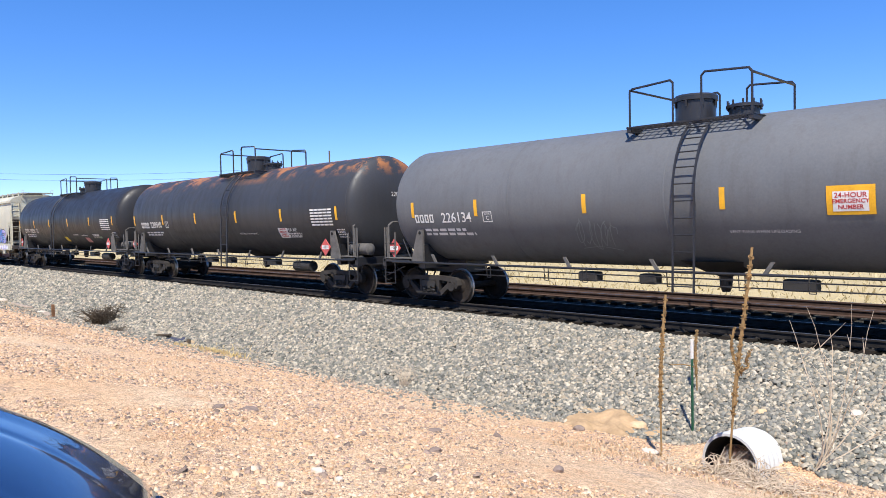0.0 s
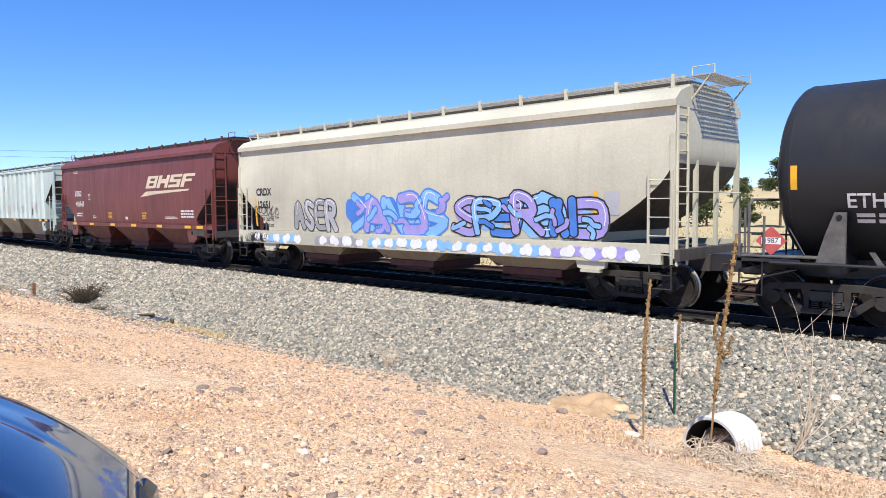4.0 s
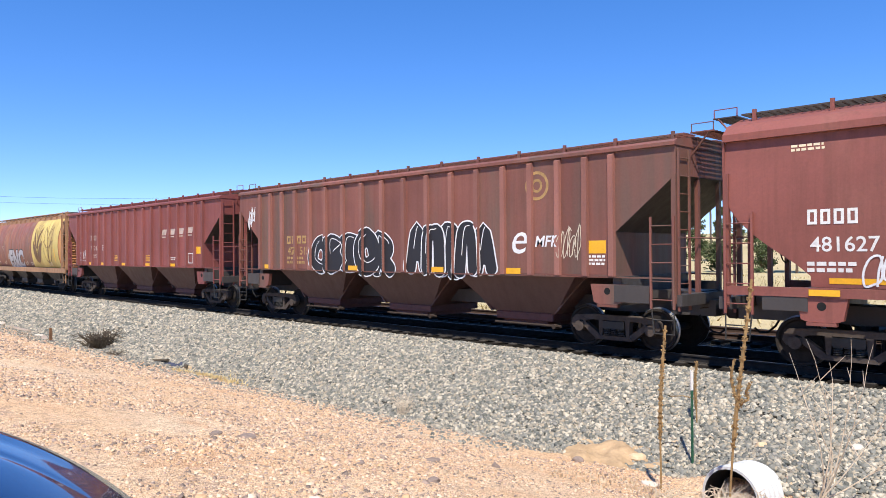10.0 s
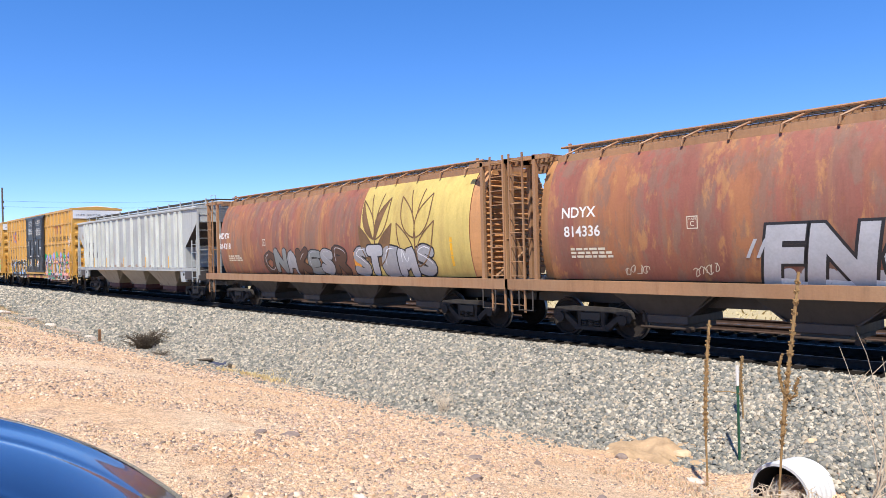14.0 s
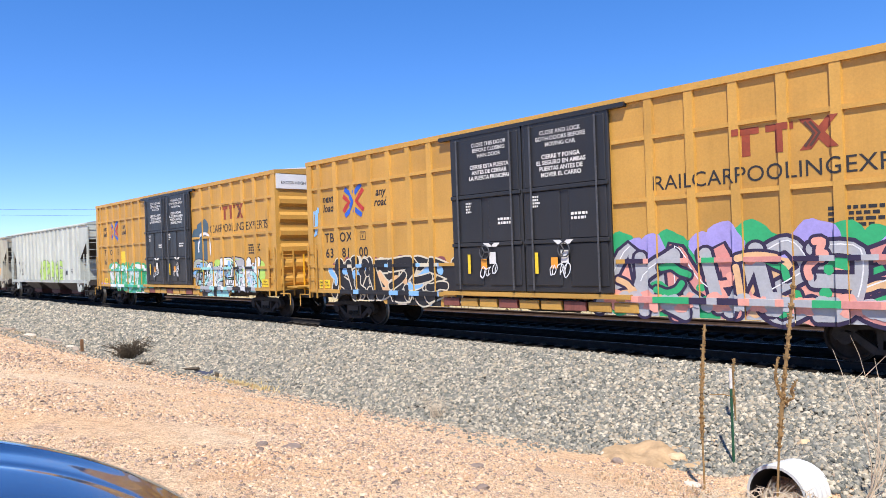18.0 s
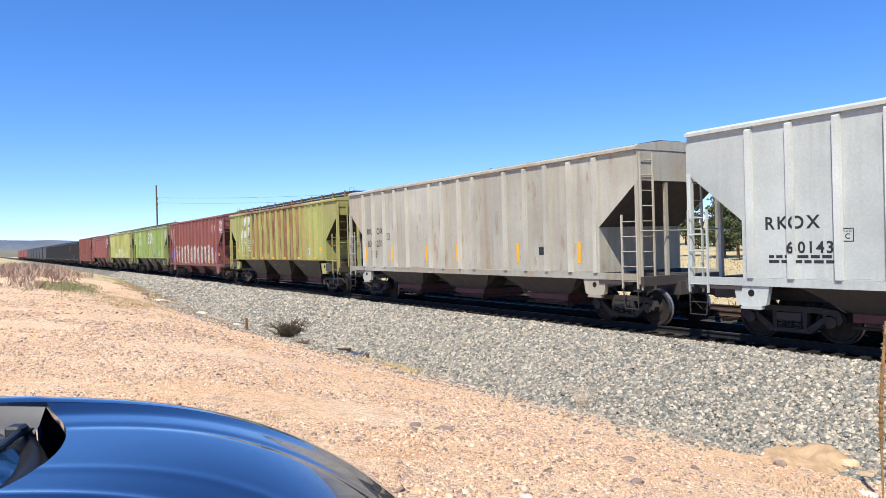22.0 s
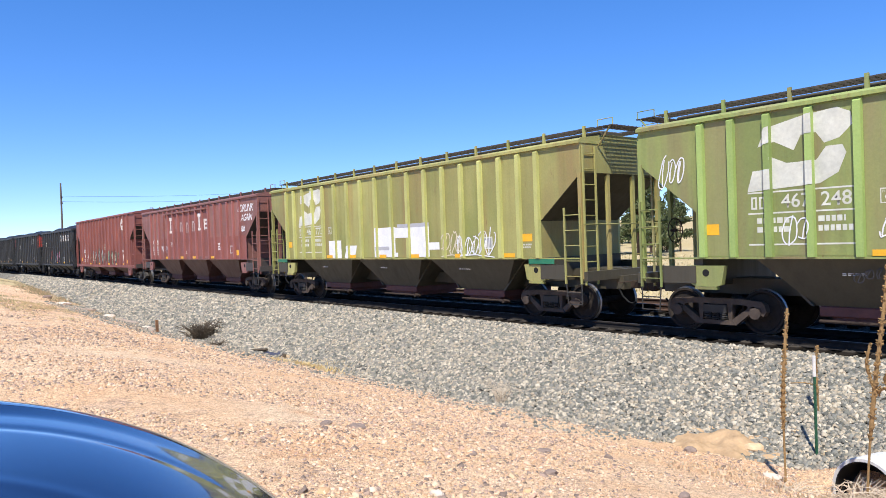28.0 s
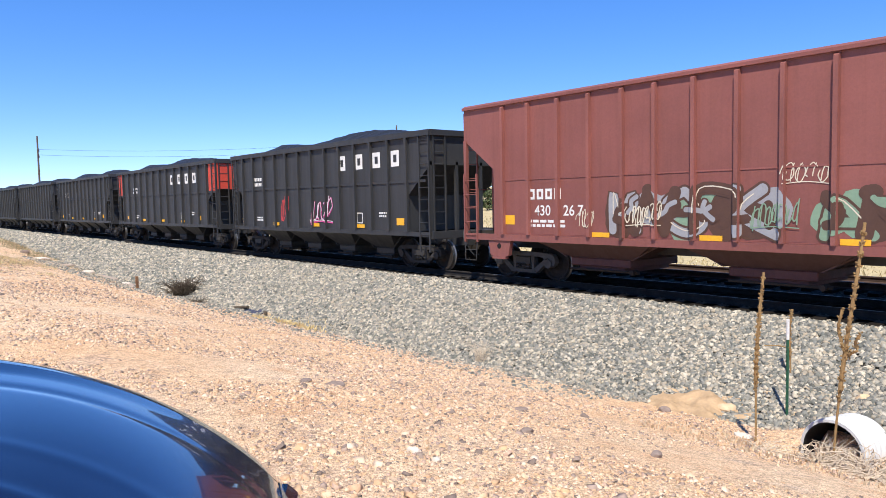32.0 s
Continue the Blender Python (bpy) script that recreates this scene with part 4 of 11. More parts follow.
def wheelset_mesh():
    bm = bmesh.new()
    for s in (-1, 1):
        y = s * 0.7175
        prof = [(y - s * 0.045, 0.06), (y - s * 0.045, 0.12), (y - s * 0.02, 0.2), (y - s * 0.01, 0.37), (y - s * 0.05, 0.395), (y - s * 0.05, WHEEL_R + 0.028), (y - s * 0.03, WHEEL_R + 0.028), (y - s * 0.015, WHEEL_R), (y + s * 0.075, WHEEL_R - 0.004), (y + s * 0.075, 0.405), (y + s * 0.03, 0.375), (y + s * 0.02, 0.2), (y + s * 0.07, 0.13), (y + s * 0.09, 0.06)]
        rings = spin(bm, prof, "y", 36)
        for f in bm.faces:
            r = max(math.hypot(v.co.x, v.co.z) for v in f.verts)
            low = min(math.hypot(v.co.x, v.co.z) for v in f.verts)
            if low > 0.447:
                f.material_index = 1
        # bearing cap with bolts, on the axle's end
        spin(bm, [(y + s * 0.09, 0.095), (y + s * 0.26, 0.095), (y + s * 0.275, 0.075), (y + s * 0.29, 0.07), (y + s * 0.3, 0.03)], "y", 18)
        for k in range(3):
            a = k * math.tau / 3
            c = Vector((0.045 * math.cos(a), y + s * 0.285, 0.045 * math.sin(a)))
            rod(bm, c, c + Vector((0, s * 0.03, 0)), 0.016, 6)
    rod(bm, (0, -0.7, 0), (0, 0.7, 0), 0.085, 12)
    return smooth(mesh_of("wheelset", bm, [STEEL_WHEEL, STEEL_TREAD]), 30)


def side_frame_mesh(material):
    bm = bmesh.new()
    y0, y1 = -0.07, 0.07
    top = [(-1.08, 0.62), (-1.02, 0.7), (-0.55, 0.74), (0.55, 0.74), (1.02, 0.7), (1.08, 0.62), (0.72, 0.6), (0.52, 0.62), (-0.52, 0.62), (-0.72, 0.6)]
    prism(bm, top, y0, y1)
    for s in (-1, 1):
        prism(bm, [(s * 1.08, 0.64), (s * 1.12, 0.5), (s * 1.05, 0.4), (s * 0.98, 0.44), (s * 0.94, 0.56), (s * 0.86, 0.6), (s * 0.74, 0.56), (s * 0.68, 0.62), (s * 0.9, 0.7)], y0 - 0.01, y1 + 0.01)
        prism(bm, [(s * 0.76, 0.58), (s * 0.84, 0.5), (s * 0.46, 0.19), (s * 0.34, 0.2), (s * 0.36, 0.29)], y0, y1)
        prism(bm, [(s * 0.27, 0.62), (s * 0.39, 0.62), (s * 0.37, 0.26), (s * 0.3, 0.26)], y0, y1)
        spin_at = Vector((s * 0.89, 0, 0.457))
        rod(bm, spin_at + Vector((0, -0.12, 0)), spin_at + Vector((0, 0.1, 0)), 0.12, 12)
        prism(bm, [(s * 0.78, 0.56), (s * 1.0, 0.56), (s * 0.98, 0.47), (s * 0.8, 0.47)], y0 - 0.03, y1 + 0.02)
    prism(bm, [(-0.47, 0.19), (0.47, 0.19), (0.4, 0.28), (-0.4, 0.28)], y0 - 0.02, y1 + 0.02)
    return mesh_of("side_frame", bm, material)


def spring_mesh():
    bm = bmesh.new()
    for cx in (-0.18, 0.0, 0.18):
        for cy in (-0.05,):
            pts = [(cx + 0.07 * math.cos(i * math.tau / 8), cy + 0.07 * math.sin(i * math.tau / 8), 0.28 + 0.16 * i / 32) for i in range(33)]
            tube(bm, pts, 0.014, 4)
    box(bm, -0.27, 0.27, -0.1, 0.1, 0.44, 0.6)
    return mesh_of("spring_pack", bm, STEEL_DARK)


def bolster_mesh():
    bm = bmesh.new()
    box(bm, -0.19, 0.19, -1.0, 1.0, 0.5, 0.66)
    rod(bm, (0, 0, 0.62), (0, 0, 0.74), 0.2, 14)
    for s in (-1, 1):
        box(bm, s * 0.45 - 0.05, s * 0.45 + 0.05, -0.72, 0.72, 0.34, 0.42)
    return mesh_of("truck", bm, STEEL_DARK)


WHEELSET = wheelset_mesh()
SIDE_FRAMES = {c: side_frame_mesh(plain("cast steel " + c, t, 0.8, 0.0, 0.3, 6.0, 0.3)) for c, t in (("dark", (0.046, 0.041, 0.037)), ("brown", (0.078, 0.060, 0.049)), ("grey", (0.085, 0.078, 0.07)))}
SPRINGS = spring_mesh()
BOLSTER = bolster_mesh()
WHEELSETS = []
bm = bmesh.new()
bbox(bm, 0, 0.62, -0.09, 0.09, 0.79, 0.97, 0.02)
bbox(bm, 0.5, 0.74, -0.15, 0.13, 0.74, 1.02, 0.04)
rod(bm, (0.1, -0.5, 0.95), (0.45, -0.02, 0.99), 0.014, 5)
COUPLER = mesh_of("coupler", bm, STEEL_RAIL)
bm = bmesh.new()
tube(bm, [(0, 0, 0.8), (0.1, 0.02, 0.6), (0.25, 0.05, 0.46), (0.42, 0.02, 0.44), (0.55, -0.05, 0.52)], 0.024, 6)
HOSE = mesh_of("air_hose", bm, RUBBER)
bm = bmesh.new()
for k in range(24):
    a, b = k * math.tau / 24, (k + 1) * math.tau / 24
    rod(bm, (0, 0.28 * math.cos(a), 0.28 * math.sin(a)), (0, 0.28 * math.cos(b), 0.28 * math.sin(b)), 0.013, 5)
for k in range(5):
    a = k * math.tau / 5
    rod(bm, (0, 0, 0), (0, 0.28 * math.cos(a), 0.28 * math.sin(a)), 0.011, 5)
rod(bm, (-0.12, 0, 0), (0.03, 0, 0), 0.03, 8)
BRAKE_WHEEL = mesh_of("brake_wheel", bm, STEEL_RAIL)
RUNG_CACHE = {}


def ladder(car, material, x0, x1, y, z0, z1, rungs, facing="side", name="ladder"):
    """Two stiles, and each rung a piece of its own. Facing the side the rungs run along x, facing the end along y."""
    bm = bmesh.new()
    t = 0.022
    if facing == "side":
        for x in (x0, x1):
            box(bm, x - t, x + t, y - 0.012, y + 0.03, z0, z1)
    else:
        for yy in (y, y + 0.45):
            box(bm, x0 - 0.012, x0 + 0.03, yy - t, yy + t, z0, z1)
    lad = part(name, bm, material, car)
    key = (facing, round(x1 - x0, 2), material.name)
    if key not in RUNG_CACHE:
        b = bmesh.new()
        if facing == "side":
            rod(b, (0, 0, 0), (x1 - x0, 0, 0), 0.013, 6)
        else:
            rod(b, (0, 0, 0), (0, 0.45, 0), 0.013, 6)
        RUNG_CACHE[key] = mesh_of("rung", b, material)
    for k in range(rungs):
        z = z0 + (k + 0.5) * (z1 - z0) / rungs
        part("rung", RUNG_CACHE[key], None, lad, at=(x0, y, z))
    return lad


def bogies(car, centres, tone="dark"):
    for xc in centres:
        truck = part("truck", BOLSTER, None, car, "cast steel freight bogie with two wheelsets", at=(xc, 0, 0))
        for s in (-1, 1):
            part("side_frame", SIDE_FRAMES[tone], None, truck, at=(0, s * 0.99, 0))
            part("spring_pack", SPRINGS, None, truck, at=(0, s * 0.99, 0))
        for s in (-1, 1):
            w = part("wheelset", WHEELSET, None, truck, at=(s * 0.89, 0, WHEEL_R))
            WHEELSETS.append((w, car, s * 0.89, s * 0.4 + xc))


def ends_gear(car, half, material, brake=True, z=1.05, off=0.0):
    """Draft gear at both ends: stub sill, coupler, hose, cut lever."""
    for s in (-1, 1):
        c = part("coupler", COUPLER, None, car, at=(s * (half - 0.72) - off, 0, 0))
        c.rotation_euler = (0, 0, 0 if s > 0 else math.pi)
        h = part("air_hose", HOSE, None, car, at=(s * (half - 0.7) - off, -0.35 * s, 0))
        h.rotation_euler = (0, 0, 0 if s > 0 else math.pi)
    if brake:
        part("brake_wheel", BRAKE_WHEEL, None, car, "rusty spoked brake wheel", at=(-half + 1.15 - off, -0.62, 2.2))


def reflectors(side, xs, z, w=0.55, h=0.1, upright=False):
    for x in xs:
        side.patch("reflector_strip", x, z, h if upright else w, w if upright else h, YELLOW, 0.02)


def walkway(car, half, z, y0, y1, material, posts, sides=(-1, 1), grate=GRATE):
    """Grated running boards on brackets along the roof."""
    for s in sides:
        bm = bmesh.new()
        a, b = (y0, y1) if s > 0 else (-y1, -y0)
        for k in range(5):
            y = a + (b - a) * k / 4
            box(bm, -half, half, y - 0.012, y + 0.012, z - 0.03, z)
        n = int(half * 2 / 0.16)
        for k in range(n + 1):
            x = -half + 2 * half * k / n
            box(bm, x - 0.012, x + 0.012, a, b, z - 0.022, z - 0.004)
        part("running_board", bm, grate, car, "steel grating running board along the roof")
    bm = bmesh.new()
    box(bm, -0.035, 0.035, -0.03, 0.03, -0.34, 0.06)
    me = mesh_of("board_bracket", bm, material)
    for k in range(posts):
        x = -half + 0.25 + (2 * half - 0.5) * k / (posts - 1)
        part("board_bracket", me, None, car, at=(x, -y1, z))


GATE_RED = plain("dull maroon gate paint", (0.10, 0.034, 0.03), 0.7, 0, 0.25, 5.0, 0.2)


def hopper_bays(car, xs, z_top, z_low, w_top, w_low, top_w, low_w, material, gate):
    """Funnels under a hopper: broad at the sill and narrowing to an outlet with its gate."""
    for x in xs:
        bm = bmesh.new()
        stack(bm, [(z_low, x - low_w / 2, x + low_w / 2, w_low), (z_top, x - top_w / 2, x + top_w / 2, w_top)])
        bay = part("hopper_bay", bm, material, car)
        for s in (-1, 1):
            bm = bmesh.new()
            prism(bm, [(x + s * low_w / 2, z_low), (x + s * top_w / 2, z_top), (x + s * (top_w / 2 + 0.06), z_top), (x + s * (low_w / 2 + 0.06), z_low)], -w_low - 0.1, -w_low + 0.2)
            part("bay_flange", bm, material, bay)
        bm = bmesh.new()
        bbox(bm, x - low_w * 0.47, x + low_w * 0.47, -w_low - 0.03, w_low + 0.03, z_low - 0.2, z_low - 0.002, 0.02)
        box(bm, x - low_w * 0.36, x + low_w * 0.36, -w_low + 0.05, w_low - 0.05, z_low - 0.32, z_low - 0.2)
        gt = part("outlet_gate", bm, gate, car)
        bm = bmesh.new()
        rod(bm, (x - low_w * 0.45, -w_low - 0.1, z_low - 0.28), (x + low_w * 0.62, -w_low - 0.1, z_low - 0.28), 0.032, 8)
        part("gate_shaft", bm, STEEL_RAIL, gt)
        bm = bmesh.new()
        rod(bm, (x + low_w * 0.55, -w_low - 0.22, z_low - 0.28), (x + low_w * 0.55, -w_low + 0.02, z_low - 0.28), 0.06, 8)
        part("gate_socket", bm, STEEL_RAIL, gt)


def hopper(label, L, half, body, dark, ribs=16, rib_mat=None, zs=1.62, ze=4.3, cut=1.38, cz0=2.56, cz1=3.68, curved=False, roof=True, boards=True, tone="dark", gate=None, under=None, width=1.56, bays=3, roof_mat=None, rib_depth=0.09, rib_w=0.075, name="hopper_car", category="hopper car", board_mat=None, truck_in=2.0, arc=False, off=0.0, trough=True, span=None, bunch=0.07, rib_xs=(), board_up=0.18, grate=None, sill=0.17):
    """A covered hopper: sides cut away at the lower ends over the slope sheets, funnels below, a grated board on the roof."""
    car = thing(name, label, category, "freight train")
    gate = gate or GATE_RED
    under = under or body
    # body
    bm = bmesh.new()
    levels = []
    n = 14 if (curved or arc) else 0
    if n:
        for k in range(n + 1):
            z = zs + (ze - zs) * k / n
            u = min(1.0, max(0.0, (z - zs - 0.25) / (cz1 - zs - 0.25)))
            inset = cut * (1 - math.sin(u * math.pi / 2) ** 1.0) if arc else (cut if z < cz0 else max(0.0, cut * (cz1 - z) / (cz1 - cz0)))
            w = width - (0.09 * (2 * (z - zs) / (ze - zs) - 1) ** 2 if curved else 0)
            levels.append((z, -half + inset, half - inset, w))
    else:
        for z, inset in ((zs, cut), (cz0, cut), (cz1, 0), (ze, 0)):
            levels.append((z, -half + inset, half - inset, width))
    stack(bm, levels)
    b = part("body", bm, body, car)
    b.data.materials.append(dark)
    # Down-facing slope sheets: their dirt and shade both go into the dark colour.
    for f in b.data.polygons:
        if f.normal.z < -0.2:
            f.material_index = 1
    if curved:
        smooth(b, 30)
    # roof
    if roof:
        bm = bmesh.new()
        if curved:
            prof = [(-width - 0.03, ze - 0.1), (-width - 0.03, ze + 0.03), (-width + 0.2, ze + 0.22), (-0.75, ze + 0.42), (0.75, ze + 0.42), (width - 0.2, ze + 0.22), (width + 0.03, ze + 0.03), (width + 0.03, ze - 0.1)]
        else:
            prof = [(-width - 0.07, ze - 0.03), (-width - 0.07, ze + 0.04), (-width + 0.05, ze + 0.1), (-0.6, ze + 0.22), (0.6, ze + 0.22), (width - 0.05, ze + 0.1), (width + 0.07, ze + 0.04), (width + 0.07, ze - 0.03)]
        long_prism(bm, prof, -half - 0.015, half + 0.015)
        part("roof", bm, roof_mat or body, car)
        zt = ze + (0.42 if curved else 0.22)
        if trough:
            # Without roof_mat, the trough's dark colour holds the roof's painted shade.
            bm = bmesh.new()
            bbox(bm, -half + 0.25, half - 0.25, -0.45, 0.45, zt - 0.02, zt + (min(0.15, board_up + 0.02) if boards else 0.07), 0.03)
            part("hatch_trough", bm, roof_mat or dark, car, "long roof hatch cover")
        if boards:
            zb = zt + board_up
            walkway(car, half - 0.1, zb, 0.5, 0.98, board_mat or body, 13, grate=grate or GRATE)
            for s in (-1, 1):
                bm = bmesh.new()
                for k in range(13):
                    y = -0.9 + 0.15 * k
                    box(bm, min(s * half, s * (half + 0.5)), max(s * half, s * (half + 0.5)), y - 0.01, y + 0.01, zb - 0.03, zb)
                for k in range(13):
                    x = s * (half + 0.02 + 0.038 * k)
                    box(bm, x - 0.008, x + 0.008, -0.95, 0.95, zb - 0.026, zb - 0.006)
                deck = part("end_platform", bm, grate or GRATE, car, "small grated platform at the roof's end")
                for y in (-0.9, 0.9):
                    bm = bmesh.new()
                    tube(bm, [(s * (half + 0.4), y, zb - 0.02), (s * half, y, zb - 0.5)], 0.02)
                    part("platform_brace", bm, board_mat or body, deck)
                    bm = bmesh.new()
                    tube(bm, [(s * (half + 0.02), y, zb), (s * (half + 0.02), y, zb + 0.16), (s * (half + 0.48), y, zb + 0.16), (s * (half + 0.48), y, zb)], 0.014)
                    part("grab_iron", bm, board_mat or body, deck)
    # ribs
    rib_list = []
    if ribs:
        bm = bmesh.new()
        d = rib_depth
        zr0, zr1 = zs + 0.0, ze - 0.04
        v = [bm.verts.new(p) for p in ((-rib_w, 0, zr0), (rib_w, 0, zr0), (rib_w * 0.86, -d, zr0), (-rib_w * 0.86, -d, zr0), (-rib_w, 0, zr1), (rib_w, 0, zr1), (rib_w * 0.86, -d, zr1 - 0.06), (-rib_w * 0.86, -d, zr1 - 0.06))]
        for f in ((0, 1, 2, 3), (4, 5, 6, 7), (0, 1, 5, 4), (1, 2, 6, 5), (2, 3, 7, 6), (3, 0, 4, 7)):
            bm.faces.new([v[i] for i in f])
        rib_me = mesh_of("rib", bm, rib_mat or body)
        span = span or half - cut - 0.05
        spots = [x - off for x in rib_xs] or [span * ((1 + bunch) * u - bunch * u ** 3) for u in [-1 + 2 * k / (ribs - 1) for k in range(ribs)]]
        for x in spots:
            part("rib", rib_me, None, car, at=(x, -width + 0.002, 0))
            rib_list.append((x, rib_w * 0.85))
            r = part("rib", rib_me, None, car, at=(x, width - 0.002, 0))
            r.rotation_euler = (0, 0, math.pi)
    # sheets between the ribs on the near side
    edges = [x for x, _ in rib_list]
    for xa, xb in zip(edges, edges[1:]):
        bm = bmesh.new()
        box(bm, xa + rib_w + 0.004, xb - rib_w - 0.004, -width - 0.003, -width + 0.01, zs + 0.03, ze - 0.07)
        part("side_panel", bm, body, car)
    # sills and frame
    for s in (-1, 1):
        bm = bmesh.new()
        box(bm, -half, half, s * width - 0.05, s * width + 0.05, zs - sill, zs - 0.004)
        part("side_sill", bm, body, car)
    bm = bmesh.new()
    stack(bm, [(0.78, -half - 0.25, half + 0.25, 0.36), (1.12, -half - 0.25, half + 0.25, 0.36)])
    for s in (-1, 1):
        box(bm, s * half - 0.12, s * half + 0.12, -width, width, 1.05, 1.28)
        box(bm, s * (half - cut) - 0.1, s * (half - cut) + 0.1, -width + 0.05, width - 0.05, 1.0, zs)
        box(bm, s * (half - cut * 0.5) - 0.6, s * (half - cut * 0.5) + 0.6, -0.5, 0.5, 1.12, 1.3)
        for sy in (-1, 1):
            box(bm, s * (half - cut) - 0.02, s * (half - cut) + 0.8 * s, sy * width - 0.04, sy * width + 0.04, 1.08, zs - 0.18)
    part("underframe", bm, dark, car)
    for s in (-1, 1):
        for sy in (-1, 1):
            bm = bmesh.new()
            box(bm, s * (half - 0.04) - 0.05, s * (half - 0.04) + 0.05, sy * (width - 0.02) - 0.05, sy * (width - 0.02) + 0.05, 1.1, cz1 if not arc else 3.6)
            part("corner_post", bm, body, car)
            bm = bmesh.new()
            box(bm, s * (half - 0.06) - 0.04, s * (half - 0.06) + 0.04, sy * 0.5 - 0.05, sy * 0.5 + 0.05, 1.1, cz1 + 0.1)
            part("end_post", bm, body, car)
        ladder(car, body, s * (half - 0.03) - (0.5 if s > 0 else 0), s * (half - 0.03) + (0 if s > 0 else 0.5), -width - 0.06, 0.98, 2.85, 5, name="lower_ladder")
        bm = bmesh.new()
        tube(bm, [(s * (half - 0.03), -width - 0.05, 1.1), (s * (half - 0.03), -width - 0.05, 0.48), (s * (half - 0.47), -width - 0.05, 0.48), (s * (half - 0.53), -width - 0.05, 1.1)], 0.018)
        rod(bm, (s * (half - 0.03), -width - 0.05, 0.76), (s * (half - 0.5), -width - 0.05, 0.76), 0.014, 6)
        part("sill_step", bm, STEEL_DARK, car, "bent bar step below the sill")
        bm = bmesh.new()
        tube(bm, [(s * (half + 0.05), -width, 2.42), (s * (half + 0.05), width, 2.42)], 0.016)
        part("end_grab_bar", bm, body, car)
        ladder(car, body, s * (half + 0.03), s * (half + 0.03), -width + 0.04, 0.95, ze - 0.1, 9, facing="end", name="end_ladder")
        # jacking pads with a round lifting hole, above the bogie
        xa, xb = sorted((s * (half - cut + 0.22), s * (half - cut - 0.62)))
        bm = bmesh.new()
        prism(bm, [(xa, zs - 0.172), (xb, zs - 0.172), (xb - 0.08, zs - 0.56), (xb - 0.2, zs - 0.6), (xa + 0.2, zs - 0.6), (xa + 0.08, zs - 0.56)], -width - 0.02, -width + 0.1)
        pad = part("jacking_pad", bm, body, car, "steel jacking pad with a round hole")
        # solid black disc, painted dark in place of a cut hole
        bm = bmesh.new()
        rod(bm, ((xa + xb) / 2, -width - 0.024, zs - 0.32), ((xa + xb) / 2, -width + 0.02, zs - 0.32), 0.075, 16)
        part("lifting_hole", bm, RUBBER, pad)
        bm = bmesh.new()
        box(bm, xa + 0.18, xb - 0.18, -width - 0.05, -width + 0.08, zs - 0.66, zs - 0.604)
        part("pad_foot", bm, body, pad)
    if bays:
        step = 4.2
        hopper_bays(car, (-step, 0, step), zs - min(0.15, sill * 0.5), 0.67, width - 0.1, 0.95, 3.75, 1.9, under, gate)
    bogies(car, (-L / 2 + truck_in + 0.35 - off, L / 2 - truck_in - 0.35 - off), tone)
    ends_gear(car, L / 2, dark, off=off)

    def surf(z):
        return width - (0.09 * (2 * (z - zs) / (ze - zs) - 1) ** 2 if curved and zs < z < ze else 0)

    return car, Side(car, surf, rib_list, rib_depth, off)


SADDLE_GREY = plain("dusty grey steel paint", (0.115, 0.108, 0.10), 0.75, 0, 0.3, 5.0, 0.2)
PLACARD_RED = plain("faded red placard", (0.50, 0.09, 0.08), 0.6, 0, 0.15, 6.0, 0.0)


